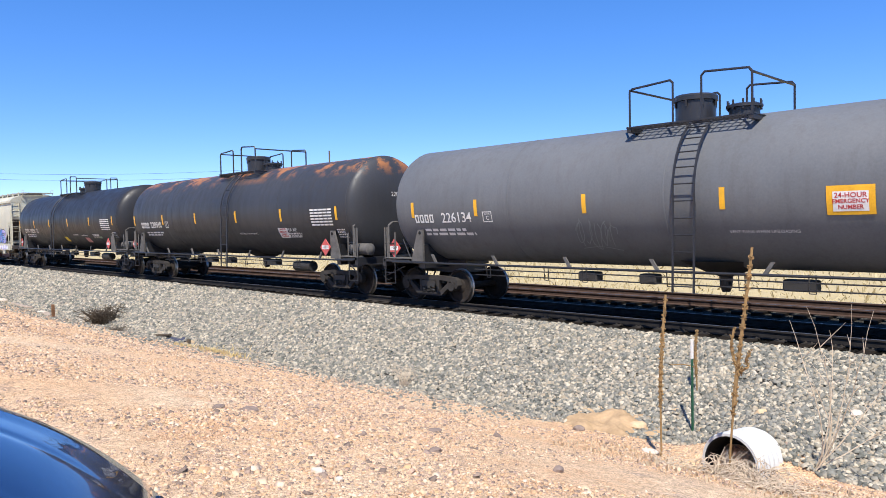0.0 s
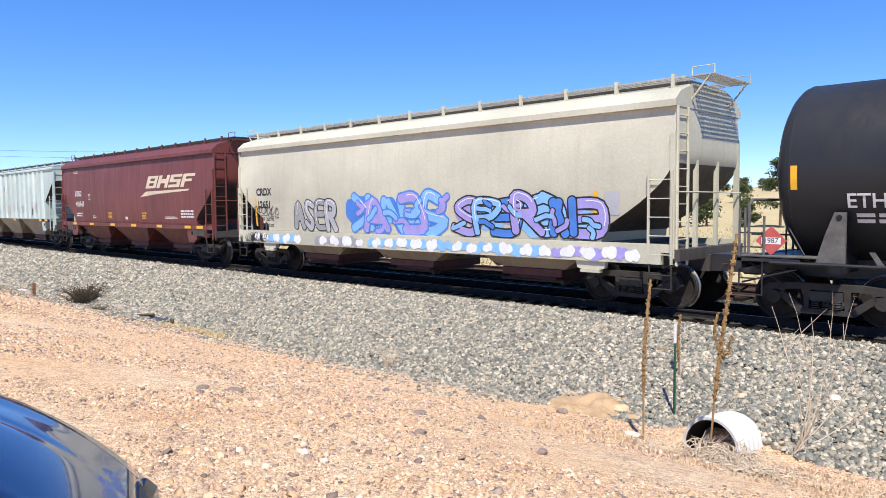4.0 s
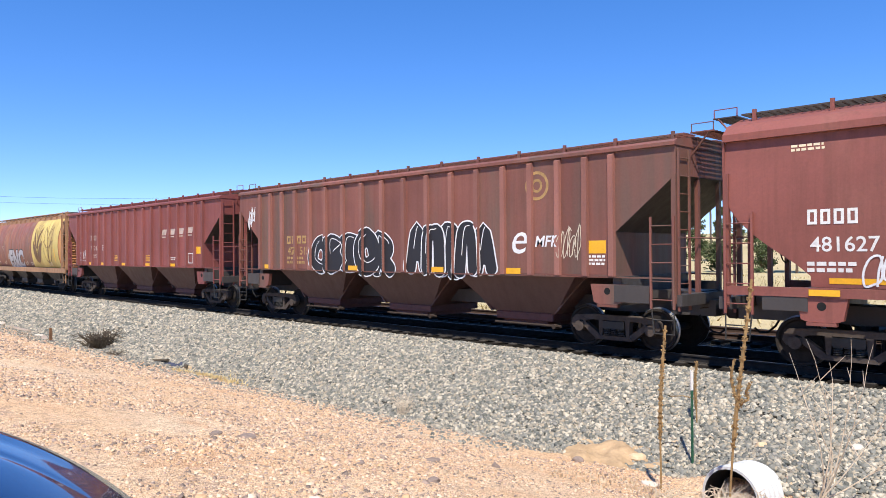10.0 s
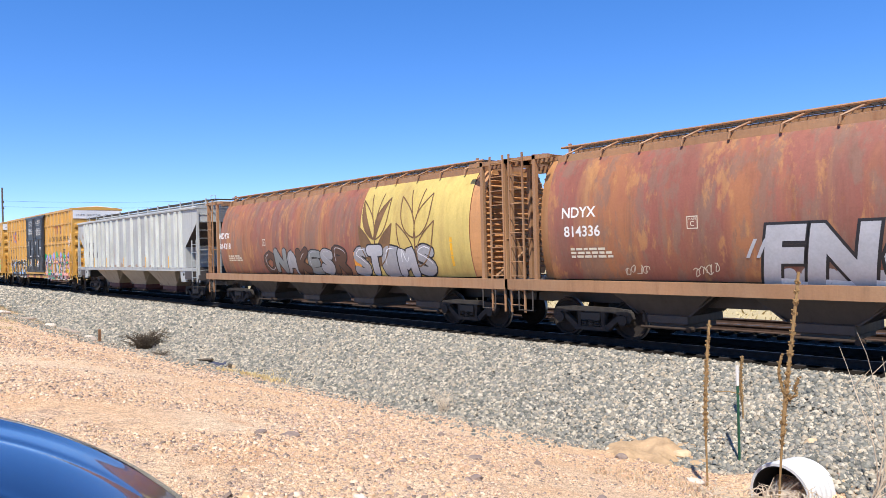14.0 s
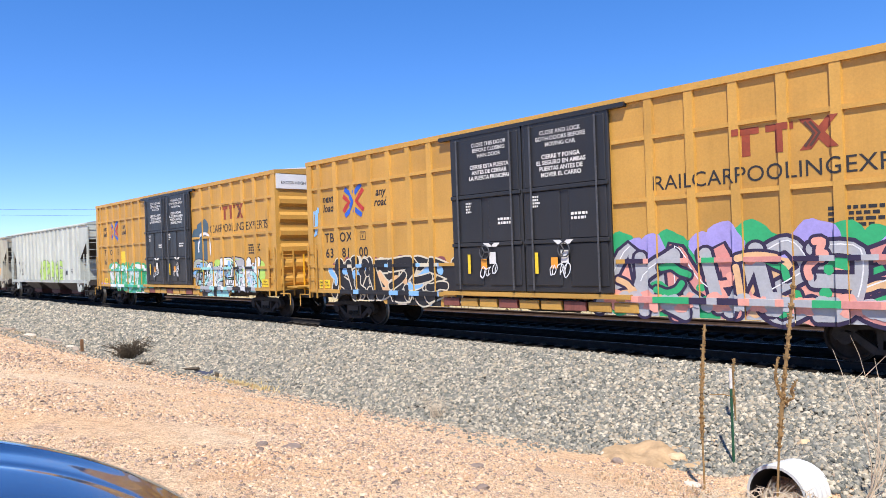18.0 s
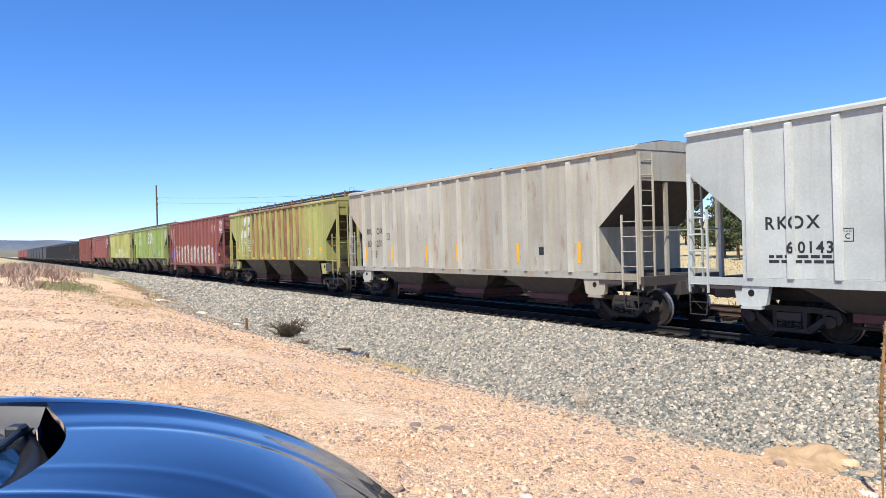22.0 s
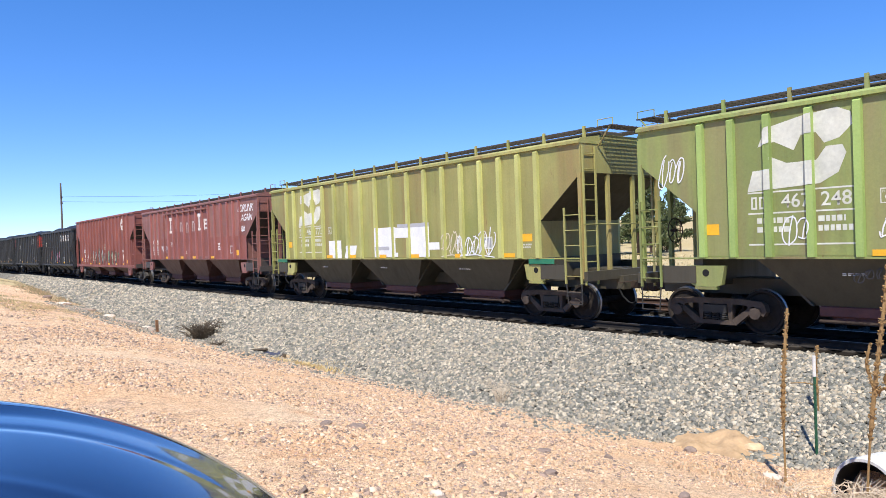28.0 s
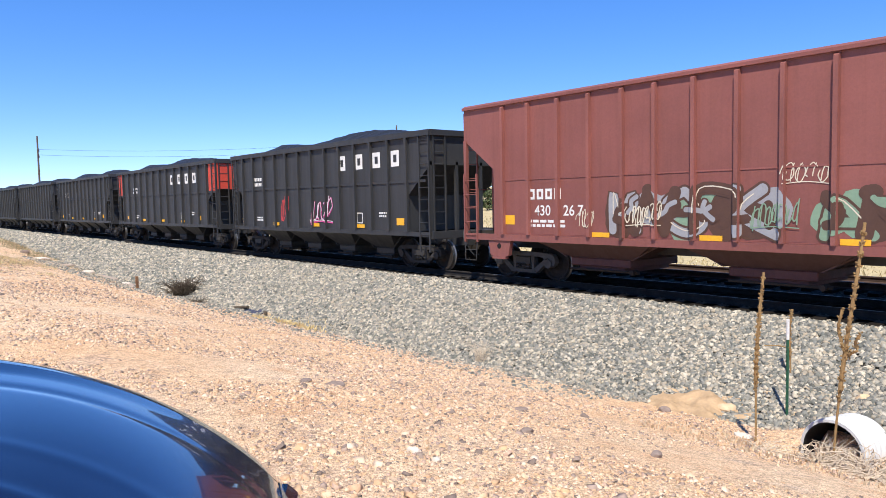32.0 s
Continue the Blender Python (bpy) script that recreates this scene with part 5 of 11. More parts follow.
def tank(label, L, half, r, zc, shell, dome_x, ladder_x, tone="dark", rail_mat=None, order=1, off=0.0):
    car = thing("tank_car", label, "tank car", "freight train")
    rail_mat = rail_mat or shell
    bm = bmesh.new()
    prof = []
    for k in range(9):
        a = math.pi / 2 * k / 8
        prof.append((-half - 0.5 * math.cos(a), max(0.02, r * math.sin(a))))
    prof += [(-half + (2 * half) * k / 12, r) for k in range(1, 12)]
    prof += [(half + 0.5 * math.sin(math.pi / 2 * k / 8), max(0.02, r * math.cos(math.pi / 2 * k / 8))) for k in range(9)]
    spin(bm, prof, "x", 56)
    for v in bm.verts:
        v.co.z += zc
    smooth(part("tank_shell", bm, shell, car), 40)
    for x in (-half, -half * 0.5, half * 0.02, half * 0.52, half):
        bm = bmesh.new()
        spin(bm, [(x - 0.02, r - 0.01), (x - 0.012, r + 0.004), (x + 0.012, r + 0.004), (x + 0.02, r - 0.01)], "x", 56)
        for v in bm.verts:
            v.co.z += zc
        smooth(part("weld_seam", bm, shell, car), 40)
    # fittings on top
    top = zc + r
    bm = bmesh.new()
    spin(bm, [(top - 0.2, 0.42), (top + 0.42, 0.42), (top + 0.43, 0.46), (top + 0.52, 0.46), (top + 0.56, 0.42), (top + 0.6, 0.1)], "z", 24)
    dx_, mx_ = (dome_x - 0.1, dome_x + 0.95) if order > 0 else (dome_x + 0.85, dome_x - 0.3)
    for v in bm.verts:
        v.co.x += dx_
    dome = smooth(part("valve_housing", bm, rail_mat, car, "round bolted valve housing"), 30)
    b = bmesh.new()
    rod(b, (0, 0, 0), (0, 0, 0.2), 0.022, 6)
    bolt_me = mesh_of("bolt", b, rail_mat)
    for k in range(8):
        a = k * math.tau / 8
        part("bolt", bolt_me, None, dome, at=(dx_ + 0.44 * math.cos(a), 0.44 * math.sin(a), top + 0.3))
    bm = bmesh.new()
    spin(bm, [(top - 0.15, 0.3), (top + 0.16, 0.3), (top + 0.17, 0.36), (top + 0.22, 0.36), (top + 0.25, 0.28)], "z", 20)
    for v in bm.verts:
        v.co.x += mx_
    lid = smooth(part("manway", bm, rail_mat, car, "bolted manway lid"), 30)
    for k in range(10):
        a = k * math.tau / 10
        part("bolt", bolt_me, None, lid, at=(mx_ + 0.33 * math.cos(a), 0.33 * math.sin(a), top + 0.12))
    bm = bmesh.new()
    zp = top - 0.1
    for y0, y1 in ((-1.15, -0.55), (0.55, 1.15)):
        for k in range(5):
            y = y0 + (y1 - y0) * k / 4
            box(bm, dome_x - 1.1, dome_x + 1.6, y - 0.013, y + 0.013, zp - 0.03, zp)
        for k in range(18):
            x = dome_x - 1.1 + 2.7 * k / 17
            box(bm, x - 0.012, x + 0.012, y0, y1, zp - 0.025, zp - 0.004)
    for x in (dome_x - 1.05, dome_x + 1.55):
        box(bm, x - 0.05, x + 0.05, -1.15, 1.15, zp - 0.12, zp - 0.03)
    part("platform", bm, rail_mat, car, "grated platform round the tank's top fittings")
    for y in (-1.1, 1.1):
        bm = bmesh.new()
        x0, x1 = dome_x - 1.05, dome_x + 1.55
        tube(bm, [(x0, y, zp), (x0, y, zp + 0.75), (x0 + 0.06, y, zp + 0.8), (dome_x - 0.12, y, zp + 0.86), (dome_x - 0.06, y, zp + 0.8), (dome_x - 0.06, y, zp)], 0.026)
        part("handrail", bm, rail_mat, car)
        bm = bmesh.new()
        tube(bm, [(dome_x + 0.55, y, zp), (dome_x + 0.55, y, zp + 0.85), (dome_x + 0.62, y, zp + 0.92), (x1 - 0.06, y, zp + 0.86), (x1, y, zp + 0.78), (x1, y, zp)], 0.026)
        part("handrail", bm, rail_mat, car)
    for x in (dome_x - 1.05, dome_x + 1.55):
        bm = bmesh.new()
        tube(bm, [(x, -1.1, zp + 0.78), (x, 1.1, zp + 0.78)], 0.024)
        part("handrail", bm, rail_mat, car)
    # side ladder, curved over the shell
    bm = bmesh.new()
    pts = []
    for k in range(12):
        a = -0.15 + (math.pi / 2 + 0.02) * k / 11
        pts.append((-(r + 0.13) * math.cos(a), zc + (r + 0.13) * math.sin(a)))
    pts = [(-(r + 0.16), 0.72)] + [p for p in pts if p[0] < -0.85]
    for x in (ladder_x - 0.22, ladder_x + 0.22):
        tube(bm, [(x, y, z) for y, z in pts], 0.026)
    lad = part("ladder", bm, rail_mat, car)
    b = bmesh.new()
    rod(b, (-0.22, 0, 0), (0.22, 0, 0), 0.015, 6)
    rung = mesh_of("rung", b, rail_mat)
    path_len = [0]
    for p, q in zip(pts, pts[1:]):
        path_len.append(path_len[-1] + math.dist(p, q))
    for k in range(11):
        d = (k + 0.4) * path_len[-1] / 11
        part("rung", rung, None, lad, at=(ladder_x, float(np.interp(d, path_len, [p[0] for p in pts])), float(np.interp(d, path_len, [p[1] for p in pts]))))
    # long side rail on short slanted stays, and the brake rods below it
    for s in (-1, 1):
        bm = bmesh.new()
        y = s * (r - 0.02)
        tube(bm, [(-half - 0.3, y, 1.12), (half + 0.3, y, 1.12)], 0.03)
        part("side_rail", bm, rail_mat, car)
    for k in range(7):
        x = -half + 1.45 + (2 * half - 2.9) * k / 6
        lean = 0.14 if x > 0 else -0.14
        bm = bmesh.new()
        prism(bm, [(x - 0.045, 1.14), (x + 0.045, 1.14), (x + lean + 0.04, 1.36), (x + lean - 0.04, 1.36)], -r + 0.02, -r + 0.06)
        part("rail_stay", bm, SADDLE_GREY, car)
    for z, y in ((0.99, -r + 0.22), (0.85, -r + 0.25)):
        bm = bmesh.new()
        tube(bm, [(-half * 0.66, y, z), (half * 0.66, y, z)], 0.015, 5)
        part("brake_rod", bm, rail_mat, car)
    for k in range(7):
        x = -half * 0.6 + half * 1.2 * k / 6 + 0.3 * math.sin(k * 2.3)
        bm = bmesh.new()
        tube(bm, [(x - 0.06, -r + 0.2, 1.14), (x - 0.06, -r + 0.23, 0.8), (x + 0.06, -r + 0.23, 0.8), (x + 0.06, -r + 0.2, 1.14)], 0.013, 5)
        part("rod_hanger", bm, rail_mat, car)
    for x, w_ in ((-half * 0.3, 0.5), (-half * 0.1, 0.4), (half * 0.28, 0.6)):
        bm = bmesh.new()
        bbox(bm, x, x + w_, -0.9, -0.6, 0.78, 1.0, 0.03)
        part("brake_valve", bm, STEEL_DARK, car)
    bm = bmesh.new()
    spin(bm, [(0.62, 0.08), (0.72, 0.12), (0.95, 0.14), (1.0, 0.3), (1.3, 1.0)], "z", 16)
    for v in bm.verts:
        v.co.x += ladder_x + 0.1
    part("outlet_valve", bm, STEEL_DARK, car)
    for s in (-1, 1):
        bm = bmesh.new()
        stack(bm, [(0.8, s * (half + 0.2) - 1.7, s * (half + 0.2) + 1.7, 0.4), (1.15, s * (half + 0.2) - 1.7, s * (half + 0.2) + 1.7, 0.4)])
        box(bm, s * (half - 0.7) - 0.1, s * (half - 0.7) + 0.1, -r + 0.25, r - 0.25, 0.95, 1.6)
        box(bm, s * (L / 2 - 0.98) - 0.55, s * (L / 2 - 0.98) + 0.55, -1.5, 1.5, 1.12, 1.18)
        box(bm, s * (L / 2 - 0.45) - 0.06, s * (L / 2 - 0.45) + 0.06, -1.5, 1.5, 0.98, 1.2)
        part("end_sill", bm, rail_mat, car)
        xs_ = s * (half - 0.7)
        for sy in (-1, 1):
            bm = bmesh.new()
            prism(bm, [(xs_ - 0.2 * s, 1.15), (xs_ + 0.26 * s, 1.15), (xs_ + 0.13 * s, 1.6), (xs_ - 0.02 * s, 2.02), (xs_ - 0.2 * s, 2.02)], sy * (r - 0.11) - 0.035, sy * (r - 0.11) + 0.035)
            saddle = part("saddle", bm, SADDLE_GREY, car, "dusty grey saddle bracket")
            # black disc paints in the dark of the saddle's eye; nothing is cut
            bm = bmesh.new()
            rod(bm, (xs_ - 0.1 * s, sy * (r - 0.06), 1.93), (xs_ - 0.1 * s, sy * (r - 0.15), 1.93), 0.045, 10)
            part("saddle_eye", bm, RUBBER, saddle)
        # deck plates and levers of the end platform
        bm = bmesh.new()
        bbox(bm, min(s * (half - 0.5), s * (L / 2 - 0.5)), max(s * (half - 0.5), s * (L / 2 - 0.5)), -1.5, -1.15, 1.2, 1.24, 0.01)
        part("deck_plate", bm, SADDLE_GREY, car, "dusty grey step plate")
        for a, b in (((half - 0.2, -1.3, 1.22), (half + 0.1, -1.3, 1.75)), ((half + 0.1, -1.0, 1.6), (L / 2 - 0.5, -1.0, 1.6)), ((half + 0.3, -0.8, 1.2), (half + 0.3, -0.8, 1.72)), ((half - 0.1, -1.42, 1.0), (L / 2 - 0.5, -1.42, 0.72)), ((half + 0.2, -1.2, 0.7), (L / 2 - 0.5, -1.2, 1.1)), ((L / 2 - 0.5, -1.45, 1.0), (L / 2 - 0.05, -0.2, 0.95))):
            bm = bmesh.new()
            rod(bm, (s * a[0], a[1], a[2]), (s * b[0], b[1], b[2]), 0.018, 5)
            part("end_lever", bm, rail_mat, car)
        for y in (-1.45, 1.45):
            bm = bmesh.new()
            xe = s * (L / 2 - 0.45)
            tube(bm, [(xe, y, 1.2), (xe, y, 0.5), (xe - s * 0.42, y, 0.5), (xe - s * 0.42, y, 1.2)], 0.02)
            part("sill_step", bm, rail_mat, car)
            for x_, ztop in ((xe, 2.1), (xe - s * 0.1, 2.1), (xe - s * 0.44, 1.95)):
                bm = bmesh.new()
                tube(bm, [(x_, y, 1.15), (x_, y, ztop)], 0.024)
                part("grab_post", bm, SADDLE_GREY, car)
            for z in (0.8, 1.38, 1.64):
                bm = bmesh.new()
                tube(bm, [(xe, y, z), (xe - s * 0.44, y, z)], 0.015)
                part("rung", bm, rail_mat, car)
        bm = bmesh.new()
        xe = s * (L / 2 - 0.62)
        tube(bm, [(xe, -1.45, 1.2), (xe, -1.45, 2.15), (xe, -1.3, 2.25), (xe, 1.3, 2.25), (xe, 1.45, 2.15), (xe, 1.45, 1.2)], 0.028)
        part("end_rail", bm, SADDLE_GREY, car)
    bm = bmesh.new()
    rod(bm, (half * 0.5, -0.75, 0.8), (half * 0.5 + 1.0, -0.75, 0.8), 0.18, 14)
    part("air_reservoir", bm, STEEL_DARK, car)
    bogies(car, (-L / 2 + 1.85, L / 2 - 1.85), tone)
    ends_gear(car, L / 2, STEEL_DARK, brake=False)
    bm = bmesh.new()
    bbox(bm, L / 2 - 1.08, L / 2 - 0.84, 0.05, 0.5, 1.65, 2.2, 0.04)
    box(bm, L / 2 - 1.0, L / 2 - 0.9, 0.2, 0.34, 1.2, 1.7)
    part("brake_stand", bm, STEEL_DARK, car, "black hand brake housing on its stand")
    part("brake_wheel", BRAKE_WHEEL, None, car, "dark spoked brake wheel", at=(L / 2 - 0.72, 0.28, 1.98))
    bm = bmesh.new()
    spin(bm, [(-0.5, 0.03), (-0.48, 0.12), (-0.43, 0.18), (0.43, 0.18), (0.48, 0.12), (0.5, 0.03)], "x", 18)
    for v in bm.verts:
        v.co += Vector((half + 0.12, -1.12, 1.44))
    smooth(part("brake_reservoir", bm, SADDLE_GREY, car, "dusty grey air reservoir on the end platform"), 40)
    # hazard placards in holders at both ends
    for x, y in ((half - 1.08, -r + 0.02), (-half - 0.35, -1.42)):
        bm = bmesh.new()
        prism(bm, [(x - 0.27, 1.5), (x, 1.23), (x + 0.27, 1.5), (x, 1.77)], y - 0.012, y + 0.012)
        hold = part("placard", bm, PLACARD_RED, car, "red diamond hazard placard in a holder")
        bm = bmesh.new()
        prism(bm, [(x - 0.17, 1.44), (x + 0.17, 1.44), (x + 0.17, 1.56), (x - 0.17, 1.56)], y - 0.016, y - 0.0125)
        part("placard_band", bm, WHITE_MARK, hold)
        bm = text_mesh("1987", 0.13, None)
        bmesh.ops.transform(bm, matrix=Matrix(((1, 0, 0, x), (0, 0, 1, y - 0.019), (0, 1, 0, 1.5), (0, 0, 0, 1))), verts=bm.verts)
        part("placard_number", bm, BLACK_MARK, hold)

    def surf(z):
        return math.sqrt(max(0.05, r * r - (z - zc) ** 2))

    return car, Side(car, surf, (), 0.0, off)


END_TAN = paint("orange tan end sheet paint", (0.44, 0.215, 0.085), 0.6, (0.2, 0.085, 0.03), (0.36, 0.19, 0.09), 0.5, grime=0.45)


def cylinder_hopper(label, L, half, r, zc, body, front, dark, frame):
    """A round-sided grain hopper with roomy open platforms at both ends."""
    car = thing("grain_hopper_car", label, "hopper car", "freight train")
    bm = bmesh.new()

    def surf(z):
        return r * max(0.02, 1 - ((z - 2.65) / 2.0) ** 2) ** 0.36

    levels = [(1.4 + 2.88 * k / 24, -half, half, surf(1.4 + 2.88 * k / 24)) for k in range(25)]
    stack(bm, levels)
    smooth(part("barrel", bm, body, car), 40)
    zt = levels[-1][0]
    wt = levels[-1][3]
    # painted panel wrapped round the forward third
    x0, x1 = half - 5.0, half + 0.004
    bm = bmesh.new()
    ring = [(z, w + 0.006) for z, _, _, w in levels]
    rows_ = [[bm.verts.new((x, -w, z)) for x in (x0, x1)] for z, w in ring]
    for a, b in zip(rows_, rows_[1:]):
        bm.faces.new((a[0], a[1], b[1], b[0]))
    smooth(part("painted_panel", bm, front, car, "faded yellow painted panel"), 60)
    # roof: a rusty band with arched brackets, and the board close above it
    bm = bmesh.new()
    long_prism(bm, [(-wt - 0.05, zt - 0.1), (-wt - 0.04, zt + 0.1), (-0.55, zt + 0.2), (0.55, zt + 0.2), (wt + 0.04, zt + 0.1), (wt + 0.05, zt - 0.1)], -half, half)
    part("roof", bm, frame, car, "rusty roof of the grain hopper")
    for k in range(15):
        x = -half + 0.4 + (2 * half - 0.8) * k / 14
        bm = bmesh.new()
        tube(bm, [(x - 0.12, -wt - 0.12, zt - 0.06), (x - 0.1, -wt - 0.1, zt + 0.1), (x + 0.06, -wt + 0.06, zt + 0.2), (x + 0.3, -0.88, zt + 0.3)], 0.028)
        part("roof_bracket", bm, frame, car)
    bm = bmesh.new()
    tube(bm, [(-half, -0.92, zt + 0.31), (half, -0.92, zt + 0.31)], 0.03)
    part("roof_rail", bm, frame, car)
    bm = bmesh.new()
    bbox(bm, -half, half, -0.42, 0.42, zt + 0.15, zt + 0.3, 0.03)
    part("hatch_trough", bm, frame, car, "long rusty roof hatch cover")
    walkway(car, half, zt + 0.33, 0.42, 0.9, frame, 2)
    # sill
    for s in (-1, 1):
        bm = bmesh.new()
        box(bm, -half - 1.4, half + 1.4, s * 1.5 - 0.07, s * 1.5 + 0.07, 1.12, 1.38)
        part("side_sill", bm, frame, car, "long dirty side sill")
    bm = bmesh.new()
    stack(bm, [(0.78, -half - 1.4, half + 1.4, 0.36), (1.12, -half - 1.4, half + 1.4, 0.36)])
    for s in (-1, 1):
        box(bm, s * (half + 1.3) - 0.1, s * (half + 1.3) + 0.1, -1.5, 1.5, 1.0, 1.3)
        box(bm, s * (half + 0.7) - 0.6, s * (half + 0.7) + 0.6, -1.5, 1.5, 1.3, 1.35)
    part("underframe", bm, dark, car)
    for s in (-1, 1):
        # end sheet sloping in, with posts, ladder and roof platform
        bm = bmesh.new()
        zz = [1.42 + (zt - 1.42) * i / 16 for i in range(17)]
        a = [bm.verts.new((s * (half + 0.005), y, z)) for y, z in [(-surf(z) * 0.985, z) for z in zz] + [(surf(z) * 0.985, z) for z in zz[::-1]]]
        b = [bm.verts.new((s * (half + 0.35), v.co.y * 0.9, v.co.z)) for v in a]
        for i in range(len(a) - 1):
            bm.faces.new((a[i], a[i + 1], b[i + 1], b[i]))
        bm.faces.new(b)
        bm.faces.new((a[0], b[0], b[-1], a[-1]))
        part("end_sheet", bm, END_TAN, car, "orange tan rusty end sheet")
        zb = zt + 0.17
        for y in (-1.42, -0.45, 0.45, 1.42):
            bm = bmesh.new()
            box(bm, s * (half + 1.25) - 0.05, s * (half + 1.25) + 0.05, y - 0.05, y + 0.05, 1.3, zb)
            part("end_post", bm, frame, car)
        bm = bmesh.new()
        box(bm, s * (half + 0.45) - 0.05, s * (half + 0.45) + 0.05, -1.47, -1.37, 1.3, zb)
        part("end_post", bm, frame, car)
        deck = None
        for y in (-1.42, -0.7, 0.7, 1.42):
            bm = bmesh.new()
            box(bm, s * (half + 0.75) - 0.75, s * (half + 0.75) + 0.75, y - 0.05, y + 0.05, zb - 0.12, zb - 0.021)
            beam = part("platform_beam", bm, frame, car)
        for k in range(9):
            bm = bmesh.new()
            x = s * (half + 0.2 + 0.16 * k)
            box(bm, x - 0.035, x + 0.035, -1.4, 1.4, zb - 0.02, zb)
            part("platform_slat", bm, frame, car)
        for k in range(18):
            bm = bmesh.new()
            z = 1.62 + 0.148 * k
            wide = surf(z) * 0.9 - 0.04
            prism(bm, [(s * (half + 0.34), z - 0.05), (s * (half + 0.4), z), (s * (half + 0.34), z + 0.05)], -wide, wide)
            part("end_stiffener", bm, END_TAN, car)
        bm = bmesh.new()
        tube(bm, [(s * (half + 1.3), -1.45, 2.4), (s * (half + 1.3), 1.45, 2.4)], 0.02)
        tube(bm, [(s * (half + 0.3), -0.9, 1.35), (s * (half + 1.1), -0.3, 2.2)], 0.05)
        box(bm, s * (half + 0.7) - 0.15, s * (half + 0.7) + 0.15, -0.6, -0.2, 1.35, 2.5)
        part("end_bracing", bm, frame, car)
        ladder(car, frame, s * (half + 1.25) - (0.45 if s > 0 else 0), s * (half + 1.25) + (0 if s > 0 else 0.45), -1.5, 0.55, zb + 0.1, 11)
        bm = bmesh.new()
        y = -1.55
        tube(bm, [(s * (half + 0.5), y, 1.15), (s * (half + 0.5), y, 0.62), (s * (half + 0.95), y, 0.62), (s * (half + 0.95), y, 1.15)], 0.018)
        part("step", bm, GRATE, car, "grey sill step")
    step = 2 * half / 4.6
    hopper_bays(car, (-1.5 * step, -0.5 * step, 0.5 * step, 1.5 * step), 1.39, 0.62, 1.2, 0.75, step * 0.97, 1.2, dark, dark)
    bogies(car, (-L / 2 + 2.1, L / 2 - 2.1), "dark")
    ends_gear(car, L / 2, dark)

    return car, Side(car, surf)


# Bars paler than the doors: glossy highlights are put into this colour.
DOOR_BAR = plain("lightened black lock bar steel", (0.075, 0.075, 0.08), 0.4, 0.2, 0.3, 7.0, 0.1)


